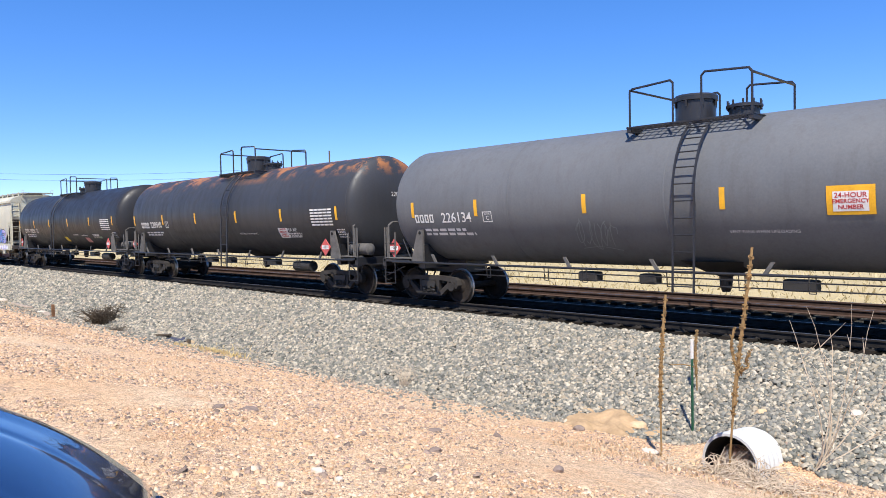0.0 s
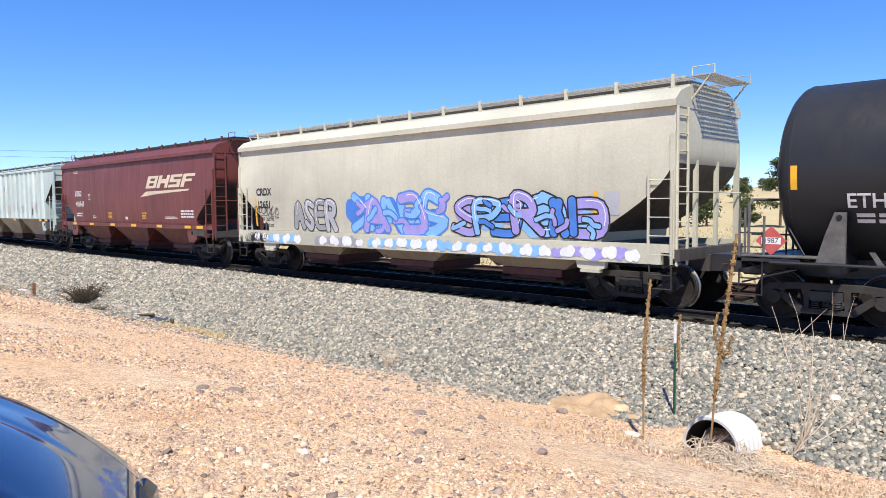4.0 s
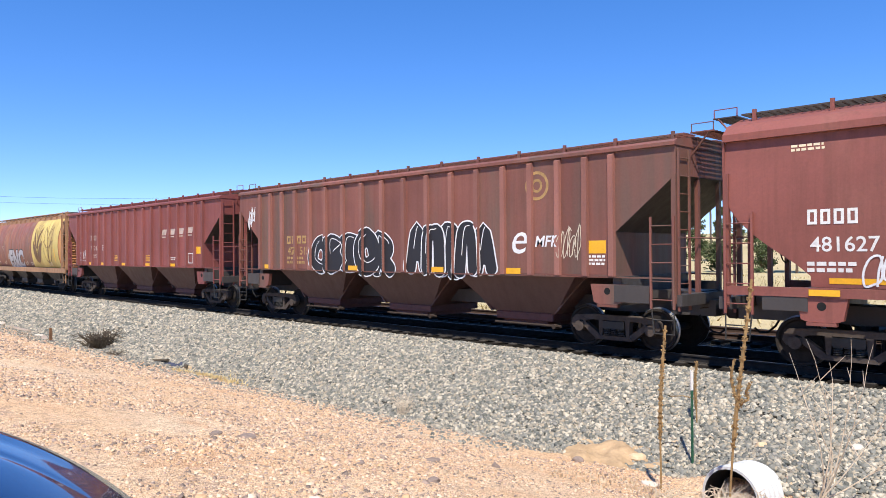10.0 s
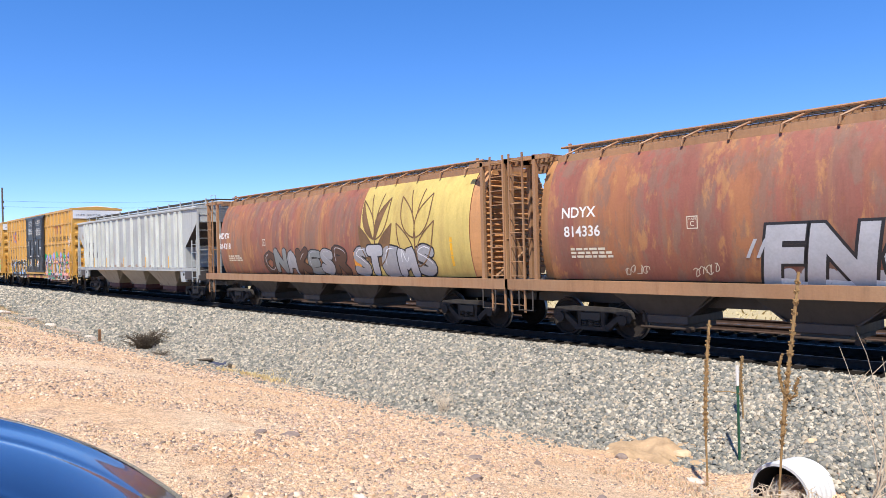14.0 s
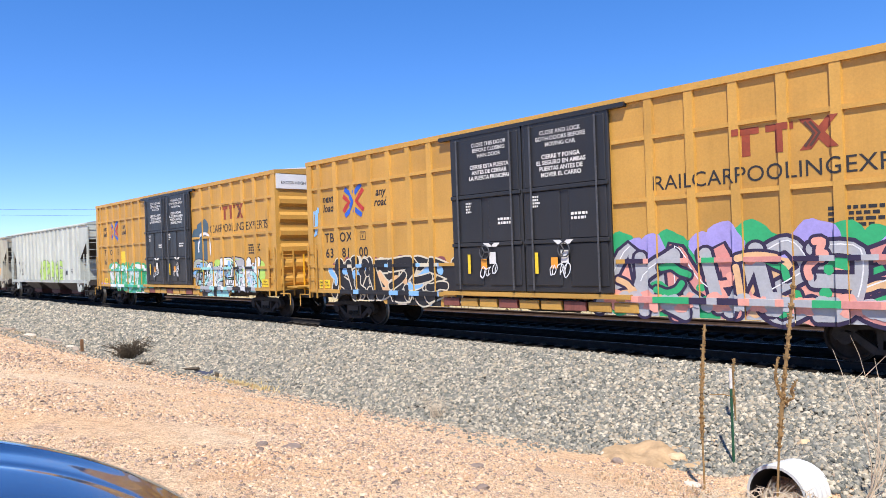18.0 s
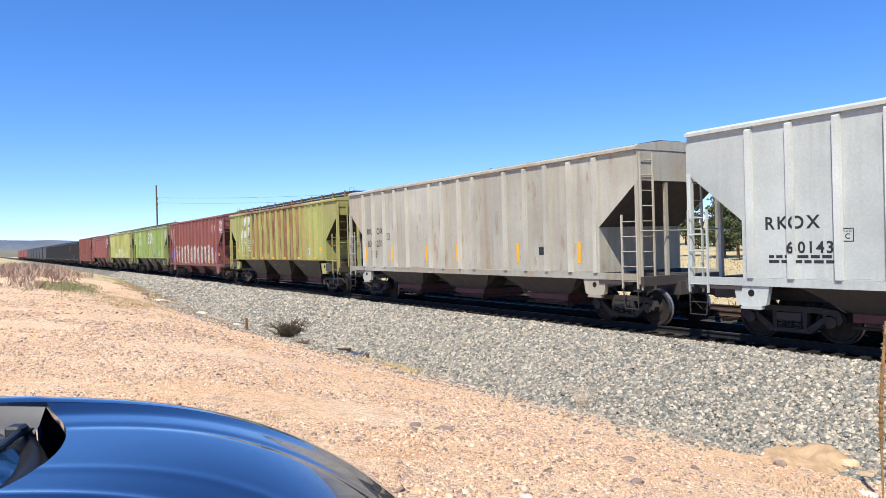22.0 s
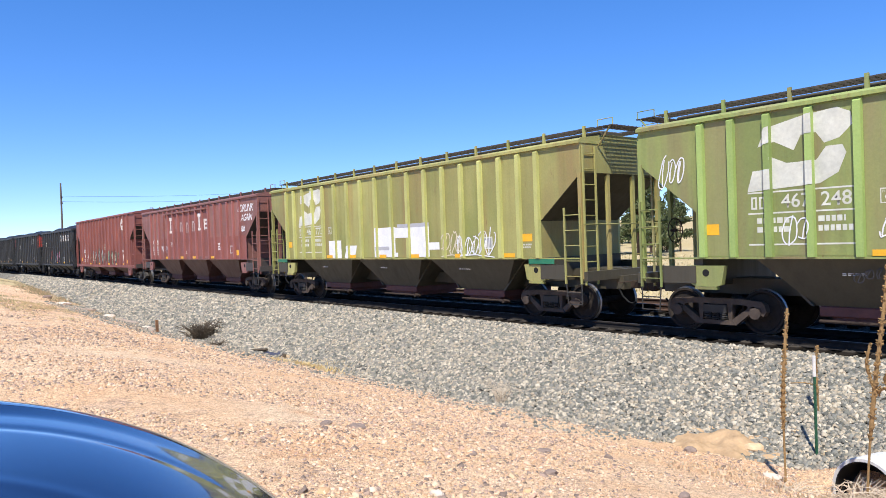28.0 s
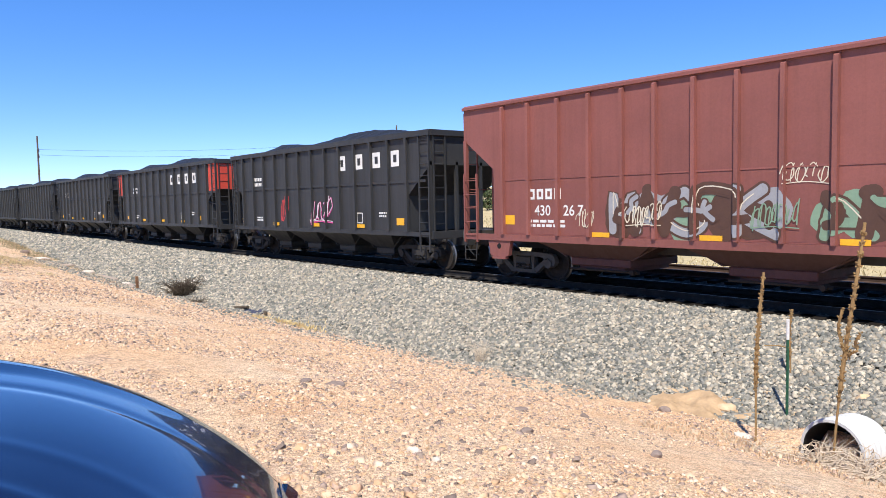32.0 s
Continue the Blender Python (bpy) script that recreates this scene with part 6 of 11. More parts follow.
def boxcar(label, L, half, zs, zt, body, rib, door, white, dark, door_x, off=0.0):
    car = thing("boxcar", label, "boxcar", "freight train")
    w = 1.5
    bm = bmesh.new()
    box(bm, -half, half, -w, w, zs, zt)
    part("body", bm, body, car)
    bm = bmesh.new()
    long_prism(bm, [(-w - 0.07, zt - 0.12), (-w - 0.07, zt + 0.02), (0, zt + 0.14), (w + 0.07, zt + 0.02), (w + 0.07, zt - 0.12)], -half - 0.05, half + 0.05)
    part("roof", bm, rib, car)
    bm = bmesh.new()
    long_prism(bm, [(-w + 0.02, zt + 0.03), (0, zt + 0.2), (w - 0.02, zt + 0.03)], -half, half)
    part("roof_sheet", bm, white, car, "pale galvanised roof sheet")
    d0, d1 = door_x
    ribs = []
    bm = bmesh.new()
    v = [bm.verts.new(p) for p in ((-0.11, 0, zs), (0.11, 0, zs), (0.09, -0.06, zs), (-0.09, -0.06, zs), (-0.11, 0, zt - 0.12), (0.11, 0, zt - 0.12), (0.09, -0.06, zt - 0.12), (-0.09, -0.06, zt - 0.12))]
    for f in ((0, 1, 2, 3), (4, 5, 6, 7), (0, 1, 5, 4), (1, 2, 6, 5), (2, 3, 7, 6), (3, 0, 4, 7)):
        bm.faces.new([v[i] for i in f])
    rib_me = mesh_of("rib", bm, rib)
    xs = [sg * (3.42 + 0.908 * k) for k in range(7) for sg in (-1, 1)]
    for x in xs:
        part("rib", rib_me, None, car, at=(x, -w + 0.002, 0))
        ribs.append((x, 0.1))
        r = part("rib", rib_me, None, car, at=(x, w - 0.002, 0))
        r.rotation_euler = (0, 0, math.pi)
    for z in (1.9, 3.2, 4.5):
        for a, b in ((-half, d0), (d1, half)):
            bm = bmesh.new()
            box(bm, a + 0.02, b - 0.02, -w - 0.052, -w + 0.01, z - 0.045, z + 0.045)
            part("belt_rail", bm, rib, car)
    for a, b in ((-half, d0), (d1, half)):
        bm = bmesh.new()
        box(bm, a + 0.02, b - 0.02, -w - 0.09, -w + 0.02, zs - 0.02, zs + 0.1)
        part("side_sill", bm, rib, car)
    for a, b in ((-5.6, d0 - 0.4), (d1 + 0.4, 5.6)):
        bm = bmesh.new()
        prism(bm, [(a, 0.74), (b, 0.74), (b + (0.0 if a < 0 else 0.3), 1.025), (a - (0.3 if a < 0 else 0.0), 1.025)], -w - 0.004, -w + 0.06)
        part("deep_sill", bm, body, car)
    for s in (-1, 1):
        bm = bmesh.new()
        box(bm, s * (half - 0.12) - 0.14, s * (half - 0.12) + 0.14, -w - 0.06, -w + 0.1, zs, zt - 0.1)
        part("corner_post", bm, rib, car)
    # doors
    dm = (d0 + d1) / 2
    for a, b in ((d0 + 0.02, dm - 0.02), (dm + 0.02, d1 - 0.02)):
        bm = bmesh.new()
        bbox(bm, a, b, -w - 0.12, -w - 0.03, zs + 0.15, zt - 0.16, 0.02)
        dr = part("door", bm, door, car, "black plug door with lock bars")
        for za, zb_ in ((zs + 0.3, zs + 1.3), (zs + 1.4, zs + 2.55), (zs + 2.65, zt - 0.26)):
            mid_ = (a + b) / 2
            for xa, xb in (((a + 0.08, b - 0.08),) if za > zs + 2 else ((a + 0.08, mid_ - 0.12), (mid_ + 0.12, b - 0.08))):
                bm = bmesh.new()
                bbox(bm, xa, xb, -w - 0.15, -w - 0.11, za, zb_, 0.02)
                part("door_panel", bm, door, dr)
        for z in (zs + 1.35, zs + 2.6):
            bm = bmesh.new()
            bbox(bm, a + 0.02, b - 0.02, -w - 0.18, -w - 0.11, z - 0.05, z + 0.05, 0.015)
            part("door_rail", bm, door, dr)
        for x in (a + 0.3, b - 0.3):
            bm = bmesh.new()
            rod(bm, (x, -w - 0.19, zs + 0.2), (x, -w - 0.19, zt - 0.25), 0.025, 6)
            part("lock_bar", bm, DOOR_BAR, dr)
        bm = bmesh.new()
        for k in range(10):
            rod(bm, ((a + b) / 2 + 0.17 * math.cos(k * 0.628), -w - 0.22, zs + 1.15 + 0.17 * math.sin(k * 0.628)), ((a + b) / 2 + 0.17 * math.cos((k + 1) * 0.628), -w - 0.22, zs + 1.15 + 0.17 * math.sin((k + 1) * 0.628)), 0.016, 5)
        for k in range(3):
            rod(bm, ((a + b) / 2, -w - 0.22, zs + 1.15), ((a + b) / 2 + 0.17 * math.cos(k * 2.1), -w - 0.22, zs + 1.15 + 0.17 * math.sin(k * 2.1)), 0.014, 5)
        part("hand_wheel", bm, DOOR_BAR, dr)
    for z in (zs + 0.08, zt - 0.14):
        bm = bmesh.new()
        box(bm, d0 - 0.4, d1 + 0.4, -w - 0.14, -w - 0.02, z - 0.05, z + 0.05)
        part("door_track", bm, door if z > 3 else rib, car)
    # ends, ribbed level by level, with a white band on top
    for s in (-1, 1):
        for k in range(6):
            z = zs + 0.35 + k * 0.58
            bm = bmesh.new()
            prism(bm, [(s * half, z - 0.2), (s * (half + 0.09), z - 0.08), (s * (half + 0.09), z + 0.08), (s * half, z + 0.2)], -w + 0.1, w - 0.1)
            part("end_rib", bm, body, car)
        bm = bmesh.new()
        box(bm, s * (half + 0.02) - 0.03, s * (half + 0.02) + 0.03, -w, w, zt - 0.66, zt - 0.1)
        part("end_band", bm, white, car, "white clearance band")
        ladder(car, rib, s * half - (0.48 if s > 0 else -0.03), s * half + (-0.03 if s > 0 else 0.48), -w - 0.12, zs - 0.2, zs + 1.6, 4)
        ladder(car, rib, s * (half + 0.14), s * (half + 0.14), -w + 0.1, zs - 0.2, zs + 1.5, 4, facing="end", name="end_ladder")
        bm = bmesh.new()
        box(bm, s * (half + 0.4) - 0.35, s * (half + 0.4) + 0.35, -1.2, 1.2, 1.15, 1.2)
        tube(bm, [(s * (half + 0.75), -1.5, 0.55), (s * (half + 0.75), -1.5, 0.95), (s * (half + 0.1), -1.5, 0.95)], 0.02)
        part("end_step", bm, rib, car)
        ladder(car, YELLOW, s * (half + 0.2), s * (half + 0.2), -0.55, zs - 0.2, zs + 1.3, 4, facing="end", name="brake_step_ladder")
    bm = bmesh.new()
    stack(bm, [(0.72, -half - 0.3, half + 0.3, 0.36), (zs, -half - 0.3, half + 0.3, 0.36)])
    for x in (-3.2, -1.6, 0, 1.6, 3.2):
        box(bm, x - 0.07, x + 0.07, -w + 0.1, w - 0.1, zs - 0.25, zs)
    rod(bm, (-half + 3.4, -0.9, 0.75), (half - 3.4, -0.9, 0.75), 0.03, 6)
    box(bm, d0 - 3.2, d1 + 3.2, -w + 0.1, -w + 0.2, zs - 0.28, zs - 0.04)
    rod(bm, (-0.6, -0.7, 0.85), (0.9, -0.7, 0.85), 0.2, 12)
    part("underframe", bm, dark, car)
    bogies(car, (-half + 1.75, half - 1.75), "dark")
    ends_gear(car, L / 2, dark, brake=False, off=off)
    part("brake_wheel", BRAKE_WHEEL, None, car, "dark spoked brake wheel", at=(half + 0.28, 0.35, zs + 1.45))
    return car, Side(car, lambda z: w, ribs, 0.06, off)


COAL_MESH = {}


def coal_car(label, L, half, body, dark, coal, near=True, first_red=False, red=None):
    car = thing("coal_car", label, "hopper car", "freight train")
    zs, ze, w, cut = 1.2, 4.12, 1.56, 1.1
    bm = bmesh.new()
    stack(bm, [(zs, -half + cut, half - cut, w), (2.3, -half + cut, half - cut, w), (3.2, -half, half, w), (ze, -half, half, w)])
    part("body", bm, body, car)
    bm = bmesh.new()
    for s in (-1, 1):
        box(bm, -half - 0.06, half + 0.06, s * w - 0.09, s * w + 0.09, ze - 0.05, ze + 0.12)
        box(bm, s * half - 0.09, s * half + 0.09, -w, w, ze - 0.05, ze + 0.12)
    part("top_chord", bm, body, car)
    key = round(half, 1)
    if key not in COAL_MESH:
        bm = bmesh.new()
        nx, ny = 60, 14
        grid = []
        for i in range(nx + 1):
            row = []
            for j in range(ny + 1):
                x, y = -half + 0.1 + (2 * half - 0.2) * i / nx, -w + 0.1 + (2 * w - 0.2) * j / ny
                u, v = 1 - abs(2 * j / ny - 1), min(i, nx - i) / nx
                h = 0.52 * min(1, u * 1.6) * min(1, v * 5) * (0.8 + 0.2 * math.sin(x * 0.9 + half * 9)) + 0.05 * noise.noise(Vector((x * 3, y * 3, half)))
                row.append(bm.verts.new((x, y, ze + 0.02 + h)))
            grid.append(row)
        for i in range(nx):
            for j in range(ny):
                bm.faces.new((grid[i][j], grid[i + 1][j], grid[i + 1][j + 1], grid[i][j + 1]))
        COAL_MESH[key] = mesh_of("coal_load", bm, coal)
    part("coal_load", COAL_MESH[key], None, car, "heaped black coal load")
    ribs = []
    if near:
        bm = bmesh.new()
        box(bm, -0.05, 0.05, -0.1, 0.0, zs, ze - 0.05)
        rib_me = mesh_of("rib", bm, body)
        n = 13
        for k in range(n):
            x = -half + cut + (2 * half - 2 * cut) * k / (n - 1)
            part("rib", rib_me, None, car, at=(x, -w, 0))
            ribs.append((x, 0.05))
        bm = bmesh.new()
        box(bm, -half + 0.2, half - 0.2, -w - 0.03, -w + 0.01, 2.7, 2.78)
        part("belt_rail", bm, body, car)
    bm = bmesh.new()
    box(bm, -half, half, -w - 0.05, -w + 0.06, zs - 0.14, zs)
    box(bm, -half, half, w - 0.06, w + 0.05, zs - 0.14, zs)
    stack(bm, [(0.75, -half - 0.3, half + 0.3, 0.36), (1.1, -half - 0.3, half + 0.3, 0.36)])
    for s in (-1, 1):
        box(bm, s * half - 0.1, s * half + 0.1, -w, w, 1.0, 1.22)
        for y in (-w + 0.04, -0.5, 0.5, w - 0.04):
            box(bm, s * (half - 0.05) - 0.05, s * (half - 0.05) + 0.05, y - 0.05, y + 0.05, 1.1, 3.3)
    part("frame", bm, body, car)
    if near:
        for s in (-1, 1):
            ladder(car, body, s * half - (0.46 if s > 0 else 0), s * half + (0 if s > 0 else 0.46), -w - 0.06, 0.6, ze, 10)
            ladder(car, body, s * (half + 0.04), s * (half + 0.04), -w + 0.1, 0.9, ze, 9, facing="end", name="end_ladder")
        hopper_bays(car, (-3.6, -1.2, 1.2, 3.6), zs - 0.1, 0.58, w - 0.1, 0.85, 2.3, 1.1, body, STEEL_DARK)
    else:
        bm = bmesh.new()
        for x in (-3.6, -1.2, 1.2, 3.6):
            stack(bm, [(0.45, x - 0.5, x + 0.5, 0.8), (zs - 0.1, x - 1.2, x + 1.2, w - 0.1)])
        part("hopper_bays", bm, body, car)
    bogies(car, (-L / 2 + 2.2, L / 2 - 2.2), "dark")
    ends_gear(car, L / 2, dark, brake=near)
    side = Side(car, lambda z: w, ribs, 0.1)
    if first_red:
        for s in (-1, 1):
            side.patch("end_panel", s * (half - 0.5), 3.45, 0.9, 1.3, red, 0.006, label="orange-red painted end panel")
            bm = bmesh.new()
            box(bm, s * (half + 0.03) - 0.006, s * (half + 0.03) + 0.006, -w + 0.02, w - 0.02, 2.85, 4.05)
            part("end_panel", bm, red, car, "orange-red painted end panel")
    return car, side

# gaps between the cars at the start, in metres along the track
GAPS = (2.3, -15.84, -33.4, -52.08, -70.66, -87.57, -106.24, -124.59, -142.9, -161.65, -179.23, -197.38, -217.11, -237.89, -258.47, -276.77, -295.77, -314.21, -332.55, -351.64, -370.3, -388.38, -407.5, -423.35, -440.67, -457.41)
SHIFT = -0.4


def length(k):
    return GAPS[k] - GAPS[k + 1]


def couple(k, made):
    CARS.append((made[0], (GAPS[k] + GAPS[k + 1]) / 2 + SHIFT + made[1].off))
    return made[1]


def L_(k):
    return length(k) - 0.0


BLACK_TANK = paint("worn black tank paint", (0.025, 0.025, 0.027), 0.15, (0.2, 0.08, 0.03), grime=0.35, rough=0.4, vary=0.2, dent=0.06, spec=0.3)
RUSTY_TANK = paint("black tank paint rusting on top", (0.042, 0.043, 0.047), 0.15, (0.2, 0.08, 0.03), grime=0.35, rough=0.45, vary=0.2, dent=0.06, spec=0.35, top_rust=(3.7, 4.15))
TANK_FITTING = paint("black fitting paint", (0.022, 0.022, 0.025), 0.1, grime=0.3, rough=0.4)
GREY_TANK = paint("faded black tank paint", (0.125, 0.129, 0.135), 0.1, (0.2, 0.08, 0.03), grime=0.35, rough=0.5, vary=0.15, dent=0.06, spec=0.35)
BROWN_DEEP = paint("oxide brown paint", (0.15, 0.04, 0.034), 0.25, (0.05, 0.03, 0.025), grime=0.45, rough=0.5)
BROWN_LIGHT = paint("faded red oxide paint", (0.225, 0.07, 0.052), 0.3, (0.07, 0.035, 0.025), (0.24, 0.09, 0.065), 0.4, grime=0.55)
BROWN_RIB = paint("dirty brown paint", (0.19, 0.07, 0.05), 0.25, (0.08, 0.045, 0.035), (0.13, 0.08, 0.058), 0.5, grime=0.45, bands=(((0.125, 0.082, 0.06), 0.47, 0.8), ((0.24, 0.085, 0.06), 0.52, 0.7)), each=0.16)
CREAM = paint("cream white paint", (0.53, 0.50, 0.385), 0.15, (0.3, 0.18, 0.1), grime=0.2, rough=0.5)
MINT = paint("pale mint paint", (0.43, 0.51, 0.48), 0.25, (0.28, 0.17, 0.12), (0.40, 0.47, 0.44), 0.4, grime=0.35, each=0.05)
GREY_WHITE = paint("dusty pale grey paint", (0.39, 0.40, 0.385), 0.45, (0.24, 0.13, 0.08), (0.39, 0.37, 0.34), 0.4, grime=0.45, bands=(((0.38, 0.33, 0.27), 0.6, 0.5),), each=0.05)
PALE = paint("pale grey green paint", (0.47, 0.495, 0.45), 0.2, (0.26, 0.16, 0.1), grime=0.35, each=0.05)
BEIGE = paint("stained grey beige paint", (0.42, 0.405, 0.325), 0.5, (0.22, 0.13, 0.08), (0.33, 0.275, 0.195), 0.85, grime=0.5, each=0.12, bands=(((0.36, 0.26, 0.16), 0.53, 0.65),), blotch=(((0.30, 0.19, 0.11), 0.57, 0.75),))
GREEN = paint("faded leaf green paint", (0.235, 0.28, 0.085), 0.25, (0.16, 0.09, 0.04), (0.27, 0.27, 0.09), 0.4, grime=0.4, bands=(((0.25, 0.215, 0.10), 0.46, 0.85), ((0.20, 0.145, 0.07), 0.54, 0.75)), each=0.2, blotch=(((0.17, 0.10, 0.05), 0.6, 0.8),))
GREEN_RUST = paint("rusty yellow green paint", (0.36, 0.345, 0.11), 0.55, (0.19, 0.08, 0.03), (0.40, 0.31, 0.10), 0.5, grime=0.5, bands=(((0.36, 0.195, 0.06), 0.33, 0.85), ((0.17, 0.08, 0.04), 0.47, 0.85)), zone=((-6.5, -3.5), (5.2, 3.2)), each=0.2, blotch=(((0.34, 0.14, 0.04), 0.46, 0.9), ((0.11, 0.05, 0.033), 0.5, 0.9), ((0.38, 0.36, 0.12), 0.55, 0.8)))
GREEN_EDGE = paint("yellow green rib paint", (0.33, 0.36, 0.11), 0.3, (0.17, 0.08, 0.03), (0.34, 0.30, 0.10), 0.4, grime=0.35)
GREEN_OLIVE = paint("dusty olive green paint", (0.33, 0.31, 0.105), 0.5, (0.15, 0.08, 0.03), (0.21, 0.24, 0.06), 0.5, grime=0.45, each=0.16, bands=(((0.31, 0.21, 0.085), 0.52, 0.75),), blotch=(((0.22, 0.12, 0.05), 0.6, 0.7),))
SANTA = paint("faded maroon paint", (0.255, 0.105, 0.086), 0.3, (0.07, 0.045, 0.035), (0.20, 0.108, 0.086), 0.8, grime=0.5, each=0.1)
MAROON = paint("red brown paint", (0.235, 0.078, 0.062), 0.2, (0.07, 0.03, 0.02), grime=0.35, each=0.07)
MAROON_DEEP = paint("deep red brown paint", (0.215, 0.06, 0.05), 0.2, (0.07, 0.03, 0.02), grime=0.4, each=0.09)
RIB_DEEP = paint("deep red brown rib paint", (0.22, 0.066, 0.054), 0.12, (0.09, 0.04, 0.03), grime=0.35, each=0.1)
YELLOW_BOX = paint("golden yellow paint", (0.51, 0.275, 0.056), 0.12, (0.2, 0.09, 0.03), grime=0.22, rough=0.45)
YELLOW_RIB = paint("golden yellow rib paint", (0.54, 0.295, 0.061), 0.12, (0.2, 0.09, 0.03), grime=0.2, rough=0.45)
BLACK_DOOR = paint("black door paint", (0.02, 0.02, 0.022), 0.1, grime=0.3, rough=0.38)
WHITE_BAND = paint("white band paint", (0.72, 0.72, 0.72), 0.05, grime=0.15)
COAL_BLACK = paint("sooty black paint", (0.03, 0.03, 0.031), 0.25, (0.05, 0.035, 0.03), grime=0.4)
COAL = plain("coal lumps", (0.012, 0.012, 0.013), 0.55, 0, 0.4, 9.0, 1.0)
RUST_BARREL = paint("rust brown barrel paint", (0.26, 0.09, 0.06), 0.5, (0.17, 0.068, 0.02), grime=0.55, bands=(((0.40, 0.17, 0.06), 0.45, 0.6), ((0.19, 0.105, 0.072), 0.5, 0.7), ((0.42, 0.23, 0.085), 0.56, 0.6), ((0.30, 0.10, 0.07), 0.53, 0.55)), blotch=(((0.21, 0.125, 0.085), 0.5, 0.7), ((0.44, 0.21, 0.075), 0.54, 0.7), ((0.12, 0.07, 0.05), 0.61, 0.6)))
RUST_YELLOW = paint("stained yellow panel paint", (0.62, 0.47, 0.14), 0.3, (0.28, 0.15, 0.05), (0.50, 0.36, 0.10), 0.4, grime=0.5, bands=(((0.40, 0.27, 0.09), 0.47, 0.75), ((0.30, 0.17, 0.06), 0.58, 0.6)))
RUST_FRAME = paint("rusty tan steel", (0.33, 0.175, 0.085), 0.7, (0.16, 0.07, 0.03), (0.36, 0.22, 0.12), 0.6, grime=0.6)
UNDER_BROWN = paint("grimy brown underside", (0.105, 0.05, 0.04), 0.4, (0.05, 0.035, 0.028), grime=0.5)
# Grimy olive, darkened further to paint in shade below the overhanging sides.
UNDER_GREEN = paint("grimy shaded olive underside", (0.06, 0.052, 0.034), 0.5, (0.06, 0.04, 0.03), grime=0.5)
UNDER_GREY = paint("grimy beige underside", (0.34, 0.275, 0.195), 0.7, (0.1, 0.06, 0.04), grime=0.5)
# dark from dirt and from painted shade beneath the cars
UNDER_DARK = paint("grimy shaded underside", (0.06, 0.05, 0.045), 0.3, grime=0.4)
RED_END = paint("orange red panel paint", (0.55, 0.06, 0.035), 0.1, grime=0.2)
ORANGE = paint("orange red car paint", (0.26, 0.055, 0.035), 0.1, grime=0.3)

# ribs keep more of their paint than the dusty panels between them
RIB_MINT = paint("mint rib paint", (0.56, 0.63, 0.59), 0.1, (0.3, 0.2, 0.14), grime=0.25, each=0.06)
RIB_BROWN = paint("brown rib paint", (0.24, 0.10, 0.075), 0.15, (0.09, 0.05, 0.04), grime=0.4, each=0.22)
RIB_RED = paint("red brown rib paint", (0.25, 0.085, 0.067), 0.1, (0.09, 0.04, 0.03), grime=0.3, each=0.08)
RIB_PALE = paint("pale rib paint", (0.57, 0.585, 0.53), 0.1, (0.3, 0.2, 0.13), grime=0.2, each=0.05)
RIB_BEIGE = paint("beige rib paint", (0.47, 0.45, 0.37), 0.2, (0.3, 0.18, 0.1), grime=0.3, each=0.1)
RIB_GREEN = paint("leaf green rib paint", (0.28, 0.38, 0.11), 0.15, (0.2, 0.11, 0.05), grime=0.3, each=0.12)
RIB_OLIVE = paint("olive green rib paint", (0.44, 0.44, 0.15), 0.2, (0.24, 0.14, 0.06), grime=0.3, each=0.1)
RIB_MAROON = paint("maroon rib paint", (0.29, 0.105, 0.088), 0.15, (0.09, 0.05, 0.04), grime=0.4, each=0.15)

S0 = couple(0, tank("weathered black tank car with yellow tape and faint graffiti", L_(0), 7.9, 1.57, 2.69, GREY_TANK, 0.2, 0.65, rail_mat=TANK_FITTING))
S1 = couple(1, tank("black tank car with orange rust patches on top", L_(1), 8.0, 1.62, 2.74, RUSTY_TANK, 0.45, 0.71, rail_mat=TANK_FITTING, off=-0.4))
S2 = couple(2, tank("clean black tank car with a red hazard placard", L_(2), 7.98, 1.63, 2.75, BLACK_TANK, -0.42, -1.1, rail_mat=TANK_FITTING, off=-0.35, order=-1))
S3 = couple(3, hopper("cream covered hopper car with blue graffiti along its sill", L_(3), 8.15, CREAM, UNDER_DARK, 0, zs=1.38, ze=4.2, cut=1.7, cz0=1.7, cz1=3.2, curved=True, under=UNDER_GREY, arc=True, off=0.0, board_up=0.14, grate=GREY_WHITE))
S4 = couple(4, hopper("dark red-brown covered hopper car with a cream railway emblem", L_(4), 7.9, BROWN_DEEP, UNDER_DARK, 0, zs=1.5, ze=4.3, cut=1.5, cz0=2.1, cz1=3.3, curved=True, arc=True, under=BROWN_DEEP, off=-0.15, board_up=0.08))
S5 = couple(5, hopper("pale mint ribbed covered hopper car with small red graffiti", L_(5), 8.55, MINT, UNDER_DARK, 17, RIB_MINT, rib_xs=(-6.55, -5.83, -5.08, -4.25, -3.43, -2.59, -1.74, -0.88, 0.1, 1.08, 1.94, 2.79, 3.63, 4.45, 5.28, 6.03, 6.75), roof_mat=MINT, under=UNDER_GREY, off=-0.15, board_mat=GREY_WHITE, sill=0.035))
S6 = couple(6, hopper("faded red covered hopper car with a cream emblem and tags", L_(6), 8.6, BROWN_LIGHT, UNDER_DARK, 0, zs=1.5, ze=4.3, cut=1.5, cz0=2.1, cz1=3.3, curved=True, arc=True, under=BROWN_RIB, tone="brown", off=-0.2, board_up=0.08))
